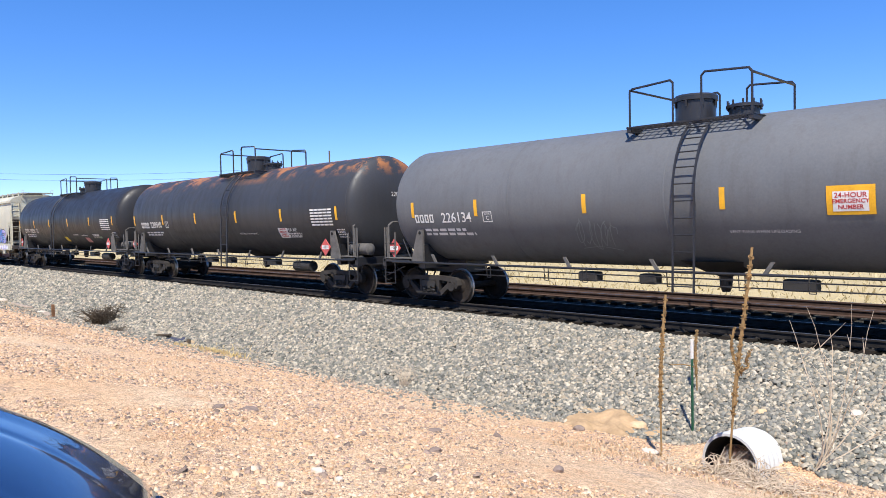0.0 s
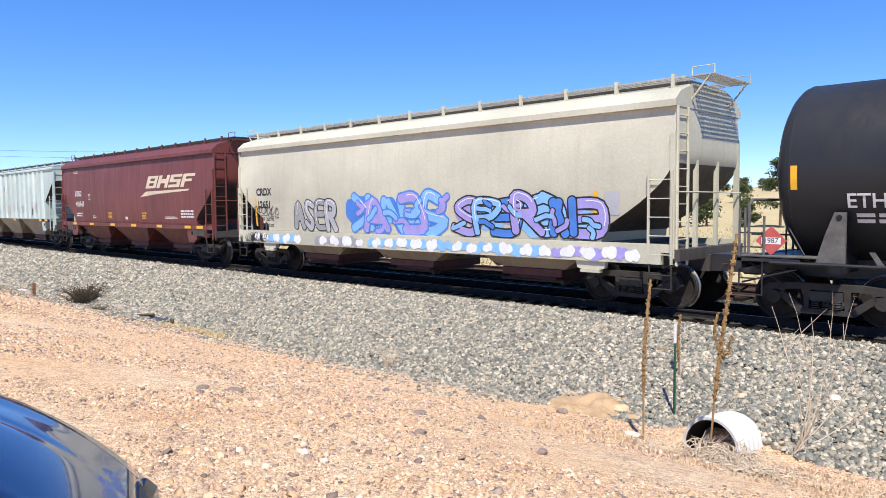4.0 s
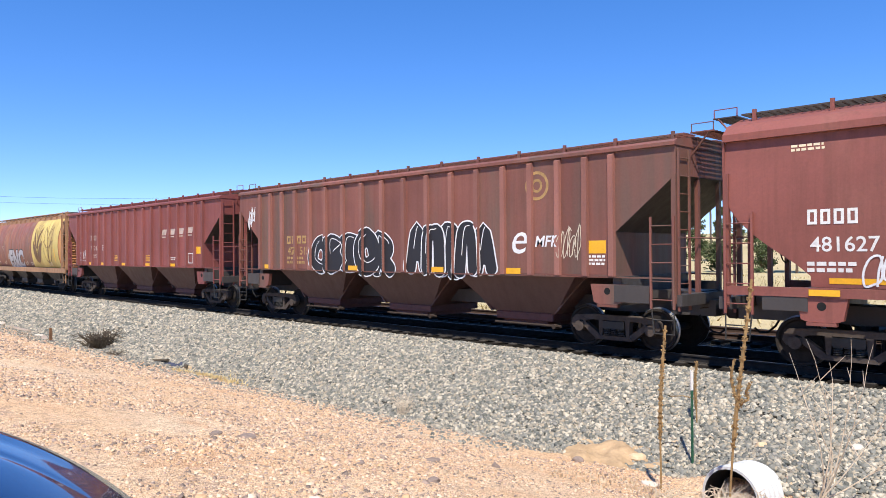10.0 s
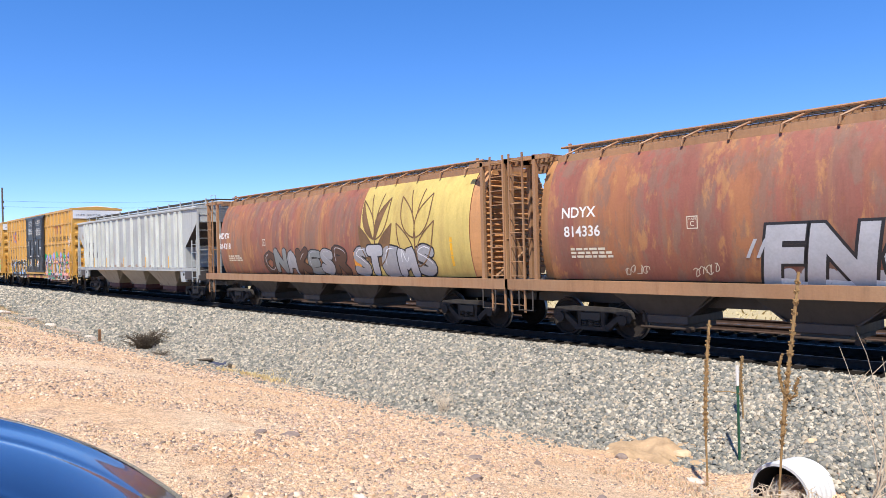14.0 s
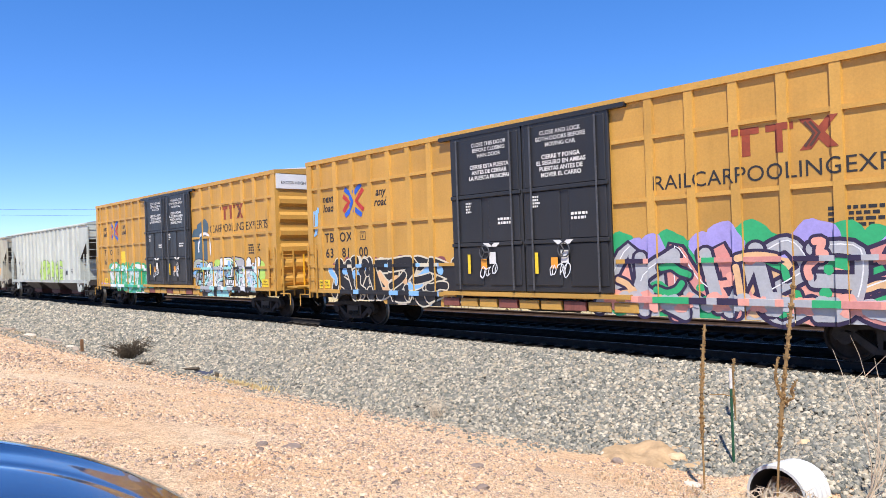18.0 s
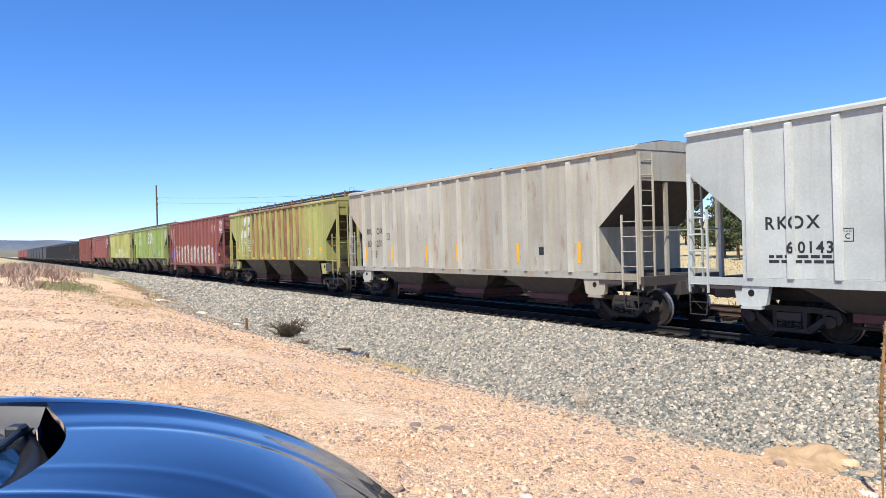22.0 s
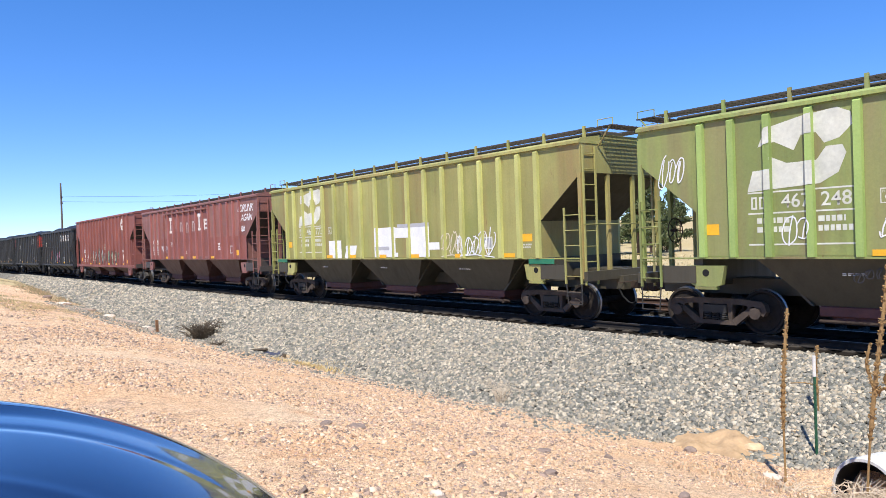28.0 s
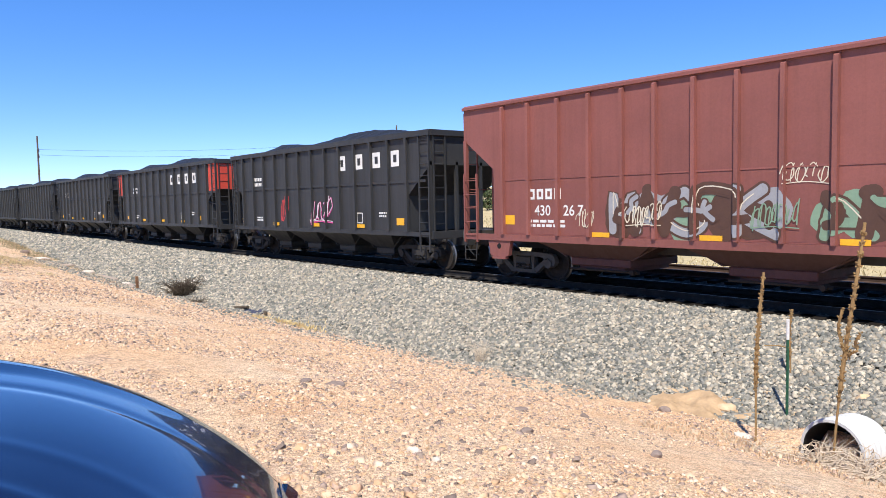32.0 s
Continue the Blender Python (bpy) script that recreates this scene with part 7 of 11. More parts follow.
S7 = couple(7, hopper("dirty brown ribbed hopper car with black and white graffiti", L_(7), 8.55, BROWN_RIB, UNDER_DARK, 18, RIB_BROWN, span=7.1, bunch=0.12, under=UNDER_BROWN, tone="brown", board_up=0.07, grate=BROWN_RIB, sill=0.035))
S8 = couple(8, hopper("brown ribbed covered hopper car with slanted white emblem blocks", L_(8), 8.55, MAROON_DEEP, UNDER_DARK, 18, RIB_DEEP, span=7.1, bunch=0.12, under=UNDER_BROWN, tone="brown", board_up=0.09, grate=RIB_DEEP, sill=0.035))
S9 = couple(9, cylinder_hopper("rusty round-sided grain hopper with yellow wheat panel and silver graffiti", L_(9), 7.55, 1.52, 2.75, RUST_BARREL, RUST_YELLOW, UNDER_DARK, RUST_FRAME))
S10 = couple(10, cylinder_hopper("rust-streaked round-sided grain hopper with yellow wheat panel and dark graffiti", L_(10), 7.6, 1.52, 2.75, RUST_BARREL, RUST_YELLOW, UNDER_DARK, RUST_FRAME))
S11 = couple(11, hopper("pale grey ribbed hopper car with rust drips", L_(11), 9.1, GREY_WHITE, UNDER_DARK, 20, RIB_PALE, rib_xs=(-7.57, -7.0, -6.33, -5.57, -4.8, -4.04, -3.3, -2.54, -1.56, -0.4, 0.76, 1.9, 2.9, 3.66, 4.4, 5.16, 5.93, 6.7, 7.3), roof_mat=GREY_WHITE, under=UNDER_GREY, rib_w=0.09, rib_depth=0.1))
S12 = couple(12, boxcar("tall yellow boxcar with black doors and pink and purple graffiti", L_(12), 9.55, 1.05, 5.42, YELLOW_BOX, YELLOW_RIB, BLACK_DOOR, WHITE_BAND, UNDER_DARK, (-2.5, 2.5), 0.2))
S13 = couple(13, boxcar("tall yellow boxcar with black doors, teal graffiti and grey paint patch", L_(13), 9.5, 1.05, 5.42, YELLOW_BOX, YELLOW_RIB, BLACK_DOOR, WHITE_BAND, UNDER_DARK, (-2.5, 2.5), -0.32))
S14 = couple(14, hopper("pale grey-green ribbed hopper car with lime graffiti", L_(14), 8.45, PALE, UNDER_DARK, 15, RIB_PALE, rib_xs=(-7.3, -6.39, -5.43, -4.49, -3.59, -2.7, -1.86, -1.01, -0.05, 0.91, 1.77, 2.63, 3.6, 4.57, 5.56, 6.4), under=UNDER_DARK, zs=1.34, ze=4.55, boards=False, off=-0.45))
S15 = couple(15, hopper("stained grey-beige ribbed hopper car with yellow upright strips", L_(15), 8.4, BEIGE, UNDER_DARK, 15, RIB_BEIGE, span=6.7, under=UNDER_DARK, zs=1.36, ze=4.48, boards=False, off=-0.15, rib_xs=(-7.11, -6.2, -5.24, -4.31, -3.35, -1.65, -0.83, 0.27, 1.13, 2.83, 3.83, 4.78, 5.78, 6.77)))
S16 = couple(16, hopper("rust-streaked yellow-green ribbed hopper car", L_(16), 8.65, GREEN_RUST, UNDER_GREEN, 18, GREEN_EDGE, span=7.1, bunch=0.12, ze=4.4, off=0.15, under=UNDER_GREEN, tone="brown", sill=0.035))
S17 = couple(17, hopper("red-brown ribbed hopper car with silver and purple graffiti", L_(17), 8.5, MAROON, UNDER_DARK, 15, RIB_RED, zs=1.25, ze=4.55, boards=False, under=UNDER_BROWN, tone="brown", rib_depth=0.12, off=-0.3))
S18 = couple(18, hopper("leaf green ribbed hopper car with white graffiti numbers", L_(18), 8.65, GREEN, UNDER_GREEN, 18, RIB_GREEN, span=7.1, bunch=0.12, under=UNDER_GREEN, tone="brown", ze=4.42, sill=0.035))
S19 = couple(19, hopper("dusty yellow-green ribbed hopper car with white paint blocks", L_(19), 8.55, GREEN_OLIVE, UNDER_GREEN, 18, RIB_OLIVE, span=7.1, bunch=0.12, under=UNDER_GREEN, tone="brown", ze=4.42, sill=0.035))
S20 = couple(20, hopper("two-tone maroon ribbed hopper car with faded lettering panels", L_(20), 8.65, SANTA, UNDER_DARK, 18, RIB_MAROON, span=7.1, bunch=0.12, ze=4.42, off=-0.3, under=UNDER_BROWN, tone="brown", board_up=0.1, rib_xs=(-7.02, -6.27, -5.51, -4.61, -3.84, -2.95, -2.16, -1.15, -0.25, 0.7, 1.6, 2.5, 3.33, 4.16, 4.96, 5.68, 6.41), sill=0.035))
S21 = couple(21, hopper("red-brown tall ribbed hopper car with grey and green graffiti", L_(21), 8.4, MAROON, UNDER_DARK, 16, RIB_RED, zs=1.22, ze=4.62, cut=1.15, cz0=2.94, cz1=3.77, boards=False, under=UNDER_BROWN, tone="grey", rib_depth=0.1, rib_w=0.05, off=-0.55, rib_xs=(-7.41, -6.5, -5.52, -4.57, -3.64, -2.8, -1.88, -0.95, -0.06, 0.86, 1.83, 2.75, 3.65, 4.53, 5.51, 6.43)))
COALS = []
for k in range(22, 25):
    COALS.append(couple(k, coal_car("black coal hopper car heaped with coal", L_(k), length(k) / 2 - 0.95, COAL_BLACK, UNDER_DARK, COAL, True, k == 23, RED_END)))
tail = GAPS[-1]
for k in range(9):
    made = coal_car("black coal hopper car heaped with coal", 16.6, 7.35, COAL_BLACK, UNDER_DARK, COAL, k < 2)
    CARS.append((made[0], tail - 8.3 + SHIFT))
    tail -= 16.6
for k in range(6):
    made = hopper("orange-red hopper car far down the train", 18.4, 8.3, ORANGE, UNDER_DARK, 0, boards=False)
    CARS.append((made[0], tail - 9.2 + SHIFT))
    tail -= 18.4

# ---- lettering, stencils, tape and graffiti on the cars ----
SP = {n: spray(n, c) for n, c in {
    "white": (0.72, 0.72, 0.72), "black": (0.015, 0.015, 0.018), "silver": (0.40, 0.40, 0.42), "blue": (0.06, 0.2, 0.6), "sky": (0.22, 0.45, 0.75), "purple": (0.3, 0.22, 0.6), "lilac": (0.34, 0.29, 0.62),
    "pink": (0.60, 0.25, 0.22), "salmon": (0.75, 0.33, 0.26), "green": (0.03, 0.36, 0.14), "teal": (0.06, 0.42, 0.33), "aqua": (0.3, 0.62, 0.6), "lime": (0.42, 0.62, 0.13), "cream": (0.62, 0.55, 0.42),
    "grey": (0.3, 0.3, 0.31), "slate": (0.06, 0.11, 0.15), "orange": (0.75, 0.3, 0.03), "red": (0.55, 0.05, 0.05), "magenta": (0.6, 0.08, 0.25), "moss": (0.2, 0.3, 0.2), "yellow": (0.8, 0.55, 0.03), "rust": (0.33, 0.105, 0.025), "tan": (0.30, 0.215, 0.155), "umber": (0.085, 0.04, 0.025), "ghost": (0.2, 0.215, 0.21), "violet": (0.03, 0.02, 0.055), "orange_pale": (0.68, 0.42, 0.22), "wine": (0.24, 0.07, 0.08)}.items()}
WORN_MARK = plain("worn cream lettering", (0.46, 0.36, 0.30), 0.6, 0, 0.35, 4.0, 0)
OWNER_RED = plain("weathered dark red logo paint", (0.27, 0.05, 0.022), 0.6, 0, 0.2, 4.0, 0)
LOGO_RED = plain("red logo paint", (0.46, 0.035, 0.03), 0.5, 0, 0.1, 4.0, 0)
LOGO_BLUE = plain("blue logo paint", (0.02, 0.1, 0.5), 0.5, 0, 0.1, 4.0, 0)
LEAF_BROWN = plain("brown leaf paint", (0.16, 0.085, 0.035), 0.6, 0, 0.3, 2.0, 0)
GREEN_TAG = plain("dark green plate", (0.02, 0.16, 0.08), 0.5, 0, 0.15, 4.0, 0)


def outline_words(side, text, x, z, size, fill, edge, fat=0.03, edge_fat=0.07, over=True, shear=0.0, space=1.0):
    side.words(text, x, z, size, edge, edge_fat, shear, over, space, 0.009, "graffiti_outline")
    side.words(text, x, z, size, fill, fat, shear, over, space, 0.013, "graffiti_letters")


def stain(side, x, z, w, h, material, seed, lift=0.0055, over=False):
    """An uneven blotch with a ragged lower edge."""
    r = random.Random(seed)
    bm = bmesh.new()
    n = 26
    ph = [r.uniform(0, 6) for _ in range(4)]
    c = bm.verts.new((0, 0, 0))
    ring = []
    for i in range(n):
        a = i * math.tau / n
        q = 1 + 0.22 * math.sin(3 * a + ph[0]) + 0.16 * math.sin(5 * a + ph[1]) + 0.14 * math.sin(9 * a + ph[2])
        ring.append(bm.verts.new((math.cos(a) * w / 2 * q, math.sin(a) * h / 2 * q, 0)))
    mids = [bm.verts.new((v.co.x * 0.5, v.co.y * 0.5, 0)) for v in ring]
    for i in range(n):
        j = (i + 1) % n
        bm.faces.new((c, mids[i], mids[j]))
        bm.faces.new((mids[i], ring[i], ring[j], mids[j]))
    side.lay("paint_blotch", bm, material, x, z, lift, over=over)


def disc(side, x, z, r, material, lift=0.006, name="emblem", n=28, inner=0.0):
    bm = bmesh.new()
    out = [bm.verts.new((r * math.cos(i * math.tau / n), r * math.sin(i * math.tau / n), 0)) for i in range(n)]
    if inner:
        ins = [bm.verts.new((inner * math.cos(i * math.tau / n), inner * math.sin(i * math.tau / n), 0)) for i in range(n)]
        for i in range(n):
            j = (i + 1) % n
            bm.faces.new((out[i], out[j], ins[j], ins[i]))
    else:
        bm.faces.new(out)
    side.lay(name, bm, material, x, z, lift)


def cross_badge(side, x, z, r):
    disc(side, x, z, r, WHITE_MARK, 0.006, inner=r * 0.72)
    bm = bmesh.new()
    for sx in (-1, 1):
        for sy in (-1, 1):
            n = 8
            pts = [(sx * r * 0.16, sy * r * 0.16)] + [(sx * (r * 0.16 + r * 0.55 * math.sin(i * math.pi / 2 / n)), sy * (r * 0.16 + r * 0.55 * math.cos(i * math.pi / 2 / n))) for i in range(n + 1)]
            bm.faces.new([bm.verts.new((a, b, 0)) for a, b in pts])
    bmesh.ops.recalc_face_normals(bm, faces=bm.faces[:])
    side.lay("emblem_quarters", bm, WHITE_MARK, x, z, 0.006)


def stacked_logo(side, x, z, s, material, over=True):
    """The merged railway's white mark as two plain shapes."""
    bm = bmesh.new()
    for pts in (((-0.765, 0.22), (-0.59, 0.72), (0.09, 0.91), (0.735, 1.0), (0.97, 0.83), (0.99, 0.52), (0.765, 0.22), (0.5, 0.13), (0.35, 0.43), (0.08, 0.41), (-0.06, 0.03), (-0.44, 0.32)),
                ((-1.0, -1.0), (-0.88, -0.43), (-0.49, -0.41), (-0.5, -0.09), (-0.2, -0.29), (0.35, -0.29), (0.53, 0.04), (0.81, 0.04), (0.88, -0.17), (0.735, -0.65), (0.41, -0.9))):
        bm.faces.new([bm.verts.new((a * s, b * s * 0.71, 0)) for a, b in pts])
    bmesh.ops.triangulate(bm, faces=bm.faces[:])
    for f in bm.faces:
        f.normal_update()
        if f.normal.z < 0:
            f.normal_flip()
    side.lay("railway_logo", bm, material, x, z, 0.006, "white railway emblem of two plain shapes", over)


def upright_tape(side, xs, z, h=0.42, w=0.11):
    for x in xs:
        side.patch("reflector_strip", x, z, w, h, YELLOW, 0.006)


# tank cars
upright_tape(S0, (-7.3, -4.97, -1.74, 1.36, 4.6), 2.55)
S0.blocks(-6.85, 2.31, 0.75, 0.22, 4, WHITE_MARK)
S0.words("226134", -5.68, 2.31, 0.36, WHITE_MARK, 0.004)
S0.frame_box(-4.6, 2.32, 0.3, 0.26, WHITE_MARK, 0.02)
S0.bars(-6.0, 1.93, 1.9, 0.22, 2, None, 3)
S0.scrawl(-1.55, 1.88, 1.0, 0.6, SP["ghost"], 21, 5, 0.014)
S0.patch("emergency_sign", 3.56, 2.44, 0.75, 0.5, YELLOW, 0.012, label="yellow emergency notice sign")
S0.patch("sign_panel", 3.56, 2.42, 0.55, 0.34, WHITE_MARK, 0.016)
S0.words("24-HOUR", 3.56, 2.52, 0.12, LOGO_RED, 0.002, lift=0.02)
S0.words("EMERGENCY", 3.56, 2.42, 0.1, LOGO_RED, 0.002, lift=0.02)
S0.words("NUMBER", 3.56, 2.32, 0.1, LOGO_RED, 0.002, lift=0.02)
S0.words("VENT TANK WHEN UNLOADING", 2.07, 1.91, 0.085, WHITE_MARK)
upright_tape(S1, (-8.28, -5.32, -2.3, 0.93, 3.97, 7.1), 2.56)
S1.blocks(-7.15, 2.34, 0.82, 0.25, 4, WHITE_MARK)
S1.words("220910", -6.05, 2.34, 0.36, WHITE_MARK, 0.006)
S1.frame_box(-4.97, 2.35, 0.3, 0.26, WHITE_MARK, 0.02)
S1.words("VENT TANK WHEN UNLOADING", 1.55, 1.94, 0.085, WHITE_MARK)
for sd, wide, words in ((S1, 8.0, "220910"), (S2, 7.98, "ETHX 100233")):
    bm = text_mesh(words, 0.2, None)
    bmesh.ops.transform(bm, matrix=Matrix(((0, 0, 1, wide + 0.497), (1, 0, 0, 0.1), (0, 1, 0, 3.12), (0, 0, 0, 1))), verts=bm.verts)
    part("end_lettering", bm, WHITE_MARK, sd.car)
S1.bars(-6.3, 1.95, 1.9, 0.2, 2, None, 5)
for sd, px in ((S1, 6.3), (S2, 6.1)):
    bm = bmesh.new()
    for k in range(6):
        for j in range(5):
            a, b = -0.58 + 0.235 * j, 0.27 - 0.095 * k
            bm.faces.new([bm.verts.new(p) for p in ((a, b - 0.05, 0), (a + 0.21, b - 0.05, 0), (a + 0.21, b, 0), (a, b, 0))])
    tagged(sd.lay("inspection_table", bm, WHITE_MARK, px, 2.44, 0.007), "white stencilled inspection table", kind="stuff")
    sd.bars(px - 1.7, 1.87, 1.0, 0.18, 3, None, 8)
    if sd is S1:
        sd.words("FRA AIP", px - 1.85, 2.06, 0.17, WHITE_MARK, 0.002)
    sd.bars(px + 0.9, 1.92, 0.5, 0.3, 4, None, 7)
S1.patch("emergency_sign", 3.9, 1.96, 0.56, 0.34, WHITE_MARK, 0.01, label="white emergency notice sign with red writing")
S1.words("24-HOUR", 3.9, 2.08, 0.09, LOGO_RED, 0.002, lift=0.015)
S1.words("EMERGENCY", 3.9, 1.99, 0.08, LOGO_RED, 0.002, lift=0.015)
S1.words("NUMBER", 3.9, 1.91, 0.08, LOGO_RED, 0.002, lift=0.015)
S1.bars(3.92, 1.84, 0.45, 0.06, 1, LOGO_RED, 9, 0.015)
upright_tape(S2, (-8.25, -5.33, -2.49, 0.67, 3.96, 7.1), 2.62)
S2.words("ETHX 100233", -6.45, 2.2, 0.34, WHITE_MARK, 0.004)
S2.frame_box(-5.05, 2.2, 0.28, 0.25, WHITE_MARK, 0.02)
S2.bars(-6.4, 1.9, 1.8, 0.2, 2, None, 6)
S2.patch("notice", -0.45, 1.71, 0.5, 0.26, SP["yellow"], 0.008, label="yellow notice plate")
S2.patch("notice", 2.83, 1.66, 0.6, 0.26, SP["pink"], 0.008)
S2.patch("notice", 4.85, 1.8, 0.35, 0.1, SP["moss"], 0.008)
for x, z in ((1.49, 1.93), (2.69, 1.9), (4.44, 1.91)):
    S2.bars(x, z, 0.9, 0.08, 1, None, int(x * 10))

# cream hopper
bm = bmesh.new()
box(bm, -7.9, 7.9, -1.63, -1.5, 0.97, 1.38)
part("deep_sill", bm, CREAM, S3.car, "deep cream side sill with graffiti")
S3.words("CRDX", -6.6, 2.67, 0.33, BLACK_MARK, 0.012)
S3.words("12651", -6.6, 2.24, 0.33, BLACK_MARK, 0.012)
S3.words("LD LMT  222700", -6.6, 1.76, 0.15, BLACK_MARK, 0.002)
S3.words("LT WT    63300", -6.6, 1.55, 0.15, BLACK_MARK, 0.002)
upright_tape(S3, (-7.13, 6.35), 2.0, 0.95, 0.11)
S3.scrawl(-6.5, 2.05, 1.5, 0.35, SP["black"], 31, 6, 0.018)
S3.piece(-3.7, 1.9, 2.2, 0.85, "aser", (SP["grey"], SP["silver"]), SP["black"], 32, 0.18, 0.03, SP["white"], over=False)
S3.clouds(-2.1, 1.5, 1.95, 0.33, (SP["blue"], SP["sky"]), 35, 0.2, False)
S3.piece(-0.2, 1.95, 3.5, 0.95, "kanes", (SP["sky"], SP["lilac"]), SP["blue"], 33, 0.17, 0.05, SP["white"], over=False, wild=1.0)
S3.clouds(2.3, 6.2, 1.9, 0.3, (SP["lilac"], SP["sky"]), 36, 0.2, False)
S3.piece(4.3, 1.9, 4.0, 0.85, "sperone", (SP["lilac"], SP["sky"], SP["blue"]), SP["black"], 34, 0.17, 0.04, SP["white"], over=False, wild=1.0)
S3b = Side(S3.car, lambda z: 1.634, (), 0, 0)
for k, (x, w, m) in enumerate(((-6.8, 1.0, "black"), (-5.4, 1.6, "sky"), (-2.5, 2.2, "grey"), (0.4, 3.0, "sky"), (3.6, 3.2, "sky"), (6.3, 2.0, "lilac"))):
    S3b.clouds(x - w / 2, x + w / 2, 1.15, 0.12, (SP[m], SP["white"]), 40 + k, 0.04, False)
S3b.scrawl(-7.0, 1.17, 1.3, 0.28, SP["black"], 47, 5, 0.016)
S3.patch("data_plate", 5.2, 2.2, 0.3, 0.4, SP["grey"], 0.008)
S3.patch("data_plate", 6.75, 2.2, 0.35, 0.5, SP["silver"], 0.008)

# emblem hoppers
for sd, x, num, ink, refl in ((S4, 3.75, "491847", CREAM_MARK, (-6.05, -3.86, -1.33, 0.96, 3.47, 5.94, 6.91)), (S6, 4.3, "481627", CREAM_MARK, (-6.84, -4.82, -1.78, 1.4, 4.46, 6.68))):
    d = 0.0 if sd is S4 else -1.1
    sd.slanted_logo(x, 3.04, 4.5, 0.82, plain("emblem cream", (0.60, 0.50, 0.36) if sd is S4 else (0.62, 0.46, 0.2), 0.6, 0, 0.12, 2.0, 0))
    sd.blocks(-5.8 + d, 2.9 if sd is S4 else 2.73, 0.85, 0.26, 4, WHITE_MARK)
    sd.words(num, -5.65 + d, 2.37 if sd is S4 else 2.24, 0.36, WHITE_MARK, 0.004)
    sd.frame_box(-4.4 - d * 0.9, 2.72 if sd is S4 else 2.36, 0.26, 0.26, WHITE_MARK, 0.018)
    sd.bars(-5.8 + d, 1.84, 0.9, 0.22, 2, None, 11)
    for k, xx in enumerate((-2.0, 1.68)):
        sd.words("WARNING", xx, 1.94, 0.1, YELLOW, 0.003)
        sd.bars(xx, 1.77, 0.5, 0.2, 3, YELLOW, 12 + k)
    sd.bars(-3.9, 1.75, 0.45, 0.14, 2, None, 14)
    sd.patch("data_plate", -0.22, 1.72, 0.25, 0.12, WHITE_MARK)
    sd.bars(5.6, 1.9, 1.1, 0.34, 3, None, 15)
    sd.bars(4.2, 1.75, 1.2, 0.12, 2, None, 16)
    sd.bars(-6.2 + d, 3.95, 0.6, 0.14, 2, CREAM_MARK, 17)
    sill = Side(sd.car, lambda z: 1.612, (), 0, 0)
    reflectors(sill, refl, 1.415, 0.5, 0.11)
S6.scrawl(-5.9, 1.85, 1.1, 0.75, SP["white"], 51, 4, 0.03)
S6.piece(-0.2, 1.98, 1.25, 0.55, "ake", (SP["lilac"],), SP["white"], 52, 0.2, 0.03, SP["black"], over=False)
S6.scrawl(-0.2, 1.98, 1.1, 0.4, SP["black"], 53, 5, 0.016)
S6.patch("data_board", 5.45, 1.82, 0.62, 0.34, SP["black"], 0.007)
S6.frame_box(5.45, 1.82, 0.62, 0.34, WHITE_MARK, 0.02)
S6.bars(6.68, 1.94, 0.7, 0.26, 3, None, 54)
S6.patch("dust_band", -6.4, 1.62, 1.2, 0.1, YELLOW, 0.005)

# mint hopper
for word, x, z in (("MW", -6.29, 2.94), ("CX", -5.45, 2.93), ("46", -6.29, 2.43), ("36", -5.42, 2.42), ("67", -4.6, 2.41)):
    S5.words(word, x, z, 0.4, BLACK_MARK, 0.008)
S5.patch("emblem", -0.25, 3.42, 0.4, 0.24, SP["slate"], 0.006, label="dark shield-shaped railway emblem")
S5.patch("emblem_band", -0.25, 3.42, 0.3, 0.1, SP["silver"], 0.009)
for k in range(4):
    S5.patch("emblem_stripe", -0.385 + 0.09 * k, 3.15, 0.045, 0.24 - 0.05 * abs(k - 1.5), SP["pink"], 0.006)
S5.patch("data_board", 4.93, 1.98, 0.36, 0.36, SP["black"], 0.006)
S5.frame_box(4.93, 1.98, 0.28, 0.28, WHITE_MARK, 0.03)
for k, (x, w) in enumerate(((-1.2, 0.9), (0.6, 0.8), (1.8, 0.6), (-2.6, 0.7), (3.2, 0.9), (5.6, 0.8))):
    S5.scrawl(x, 2.1 + 0.08 * (k % 3), w, 0.5, SP["pink"] if k % 2 else SP["grey"], 62 + k, 3, 0.02)
sill5 = Side(S5.car, lambda z: 1.612, (), 0, 0)
reflectors(sill5, (1.87, 6.44, 7.38, -3.4, -6.5), 1.53, 0.45, 0.1)

# brown ribbed hoppers
GOLD_MARK = plain("faded gold lettering", (0.36, 0.22, 0.085), 0.7, 0, 0.35, 6.0, 0)
S7.piece(-1.95, 2.12, 3.85, 0.84, "obeor", (SP["black"],), SP["white"], 701, 0.31, 0.035, SP["white"])
S7.piece(2.25, 2.16, 3.1, 1.08, "ahhha", (SP["black"],), SP["white"], 702, 0.33, 0.04, SP["white"])
S7.words("e", 4.5, 2.45, 1.1, SP["white"], 0.0, 0.25, True)
S7.words("MFK", 5.35, 2.38, 0.36, SP["white"], 0.006, 0.2, True)
disc(S7, 5.09, 3.69, 0.16, GOLD_MARK, 0.006, inner=0.1)
S7.scrawl(6.0, 2.3, 0.6, 0.7, SP["cream"], 73, 4, 0.014)
S7.scrawl(-7.7, 3.45, 0.45, 0.8, SP["white"], 74, 3, 0.03)
disc(S7, 5.09, 3.69, 0.34, GOLD_MARK, 0.006, inner=0.27)
S7.patch("route_plate", 6.69, 2.25, 0.5, 0.28, YELLOW, 0.006, label="yellow plate")
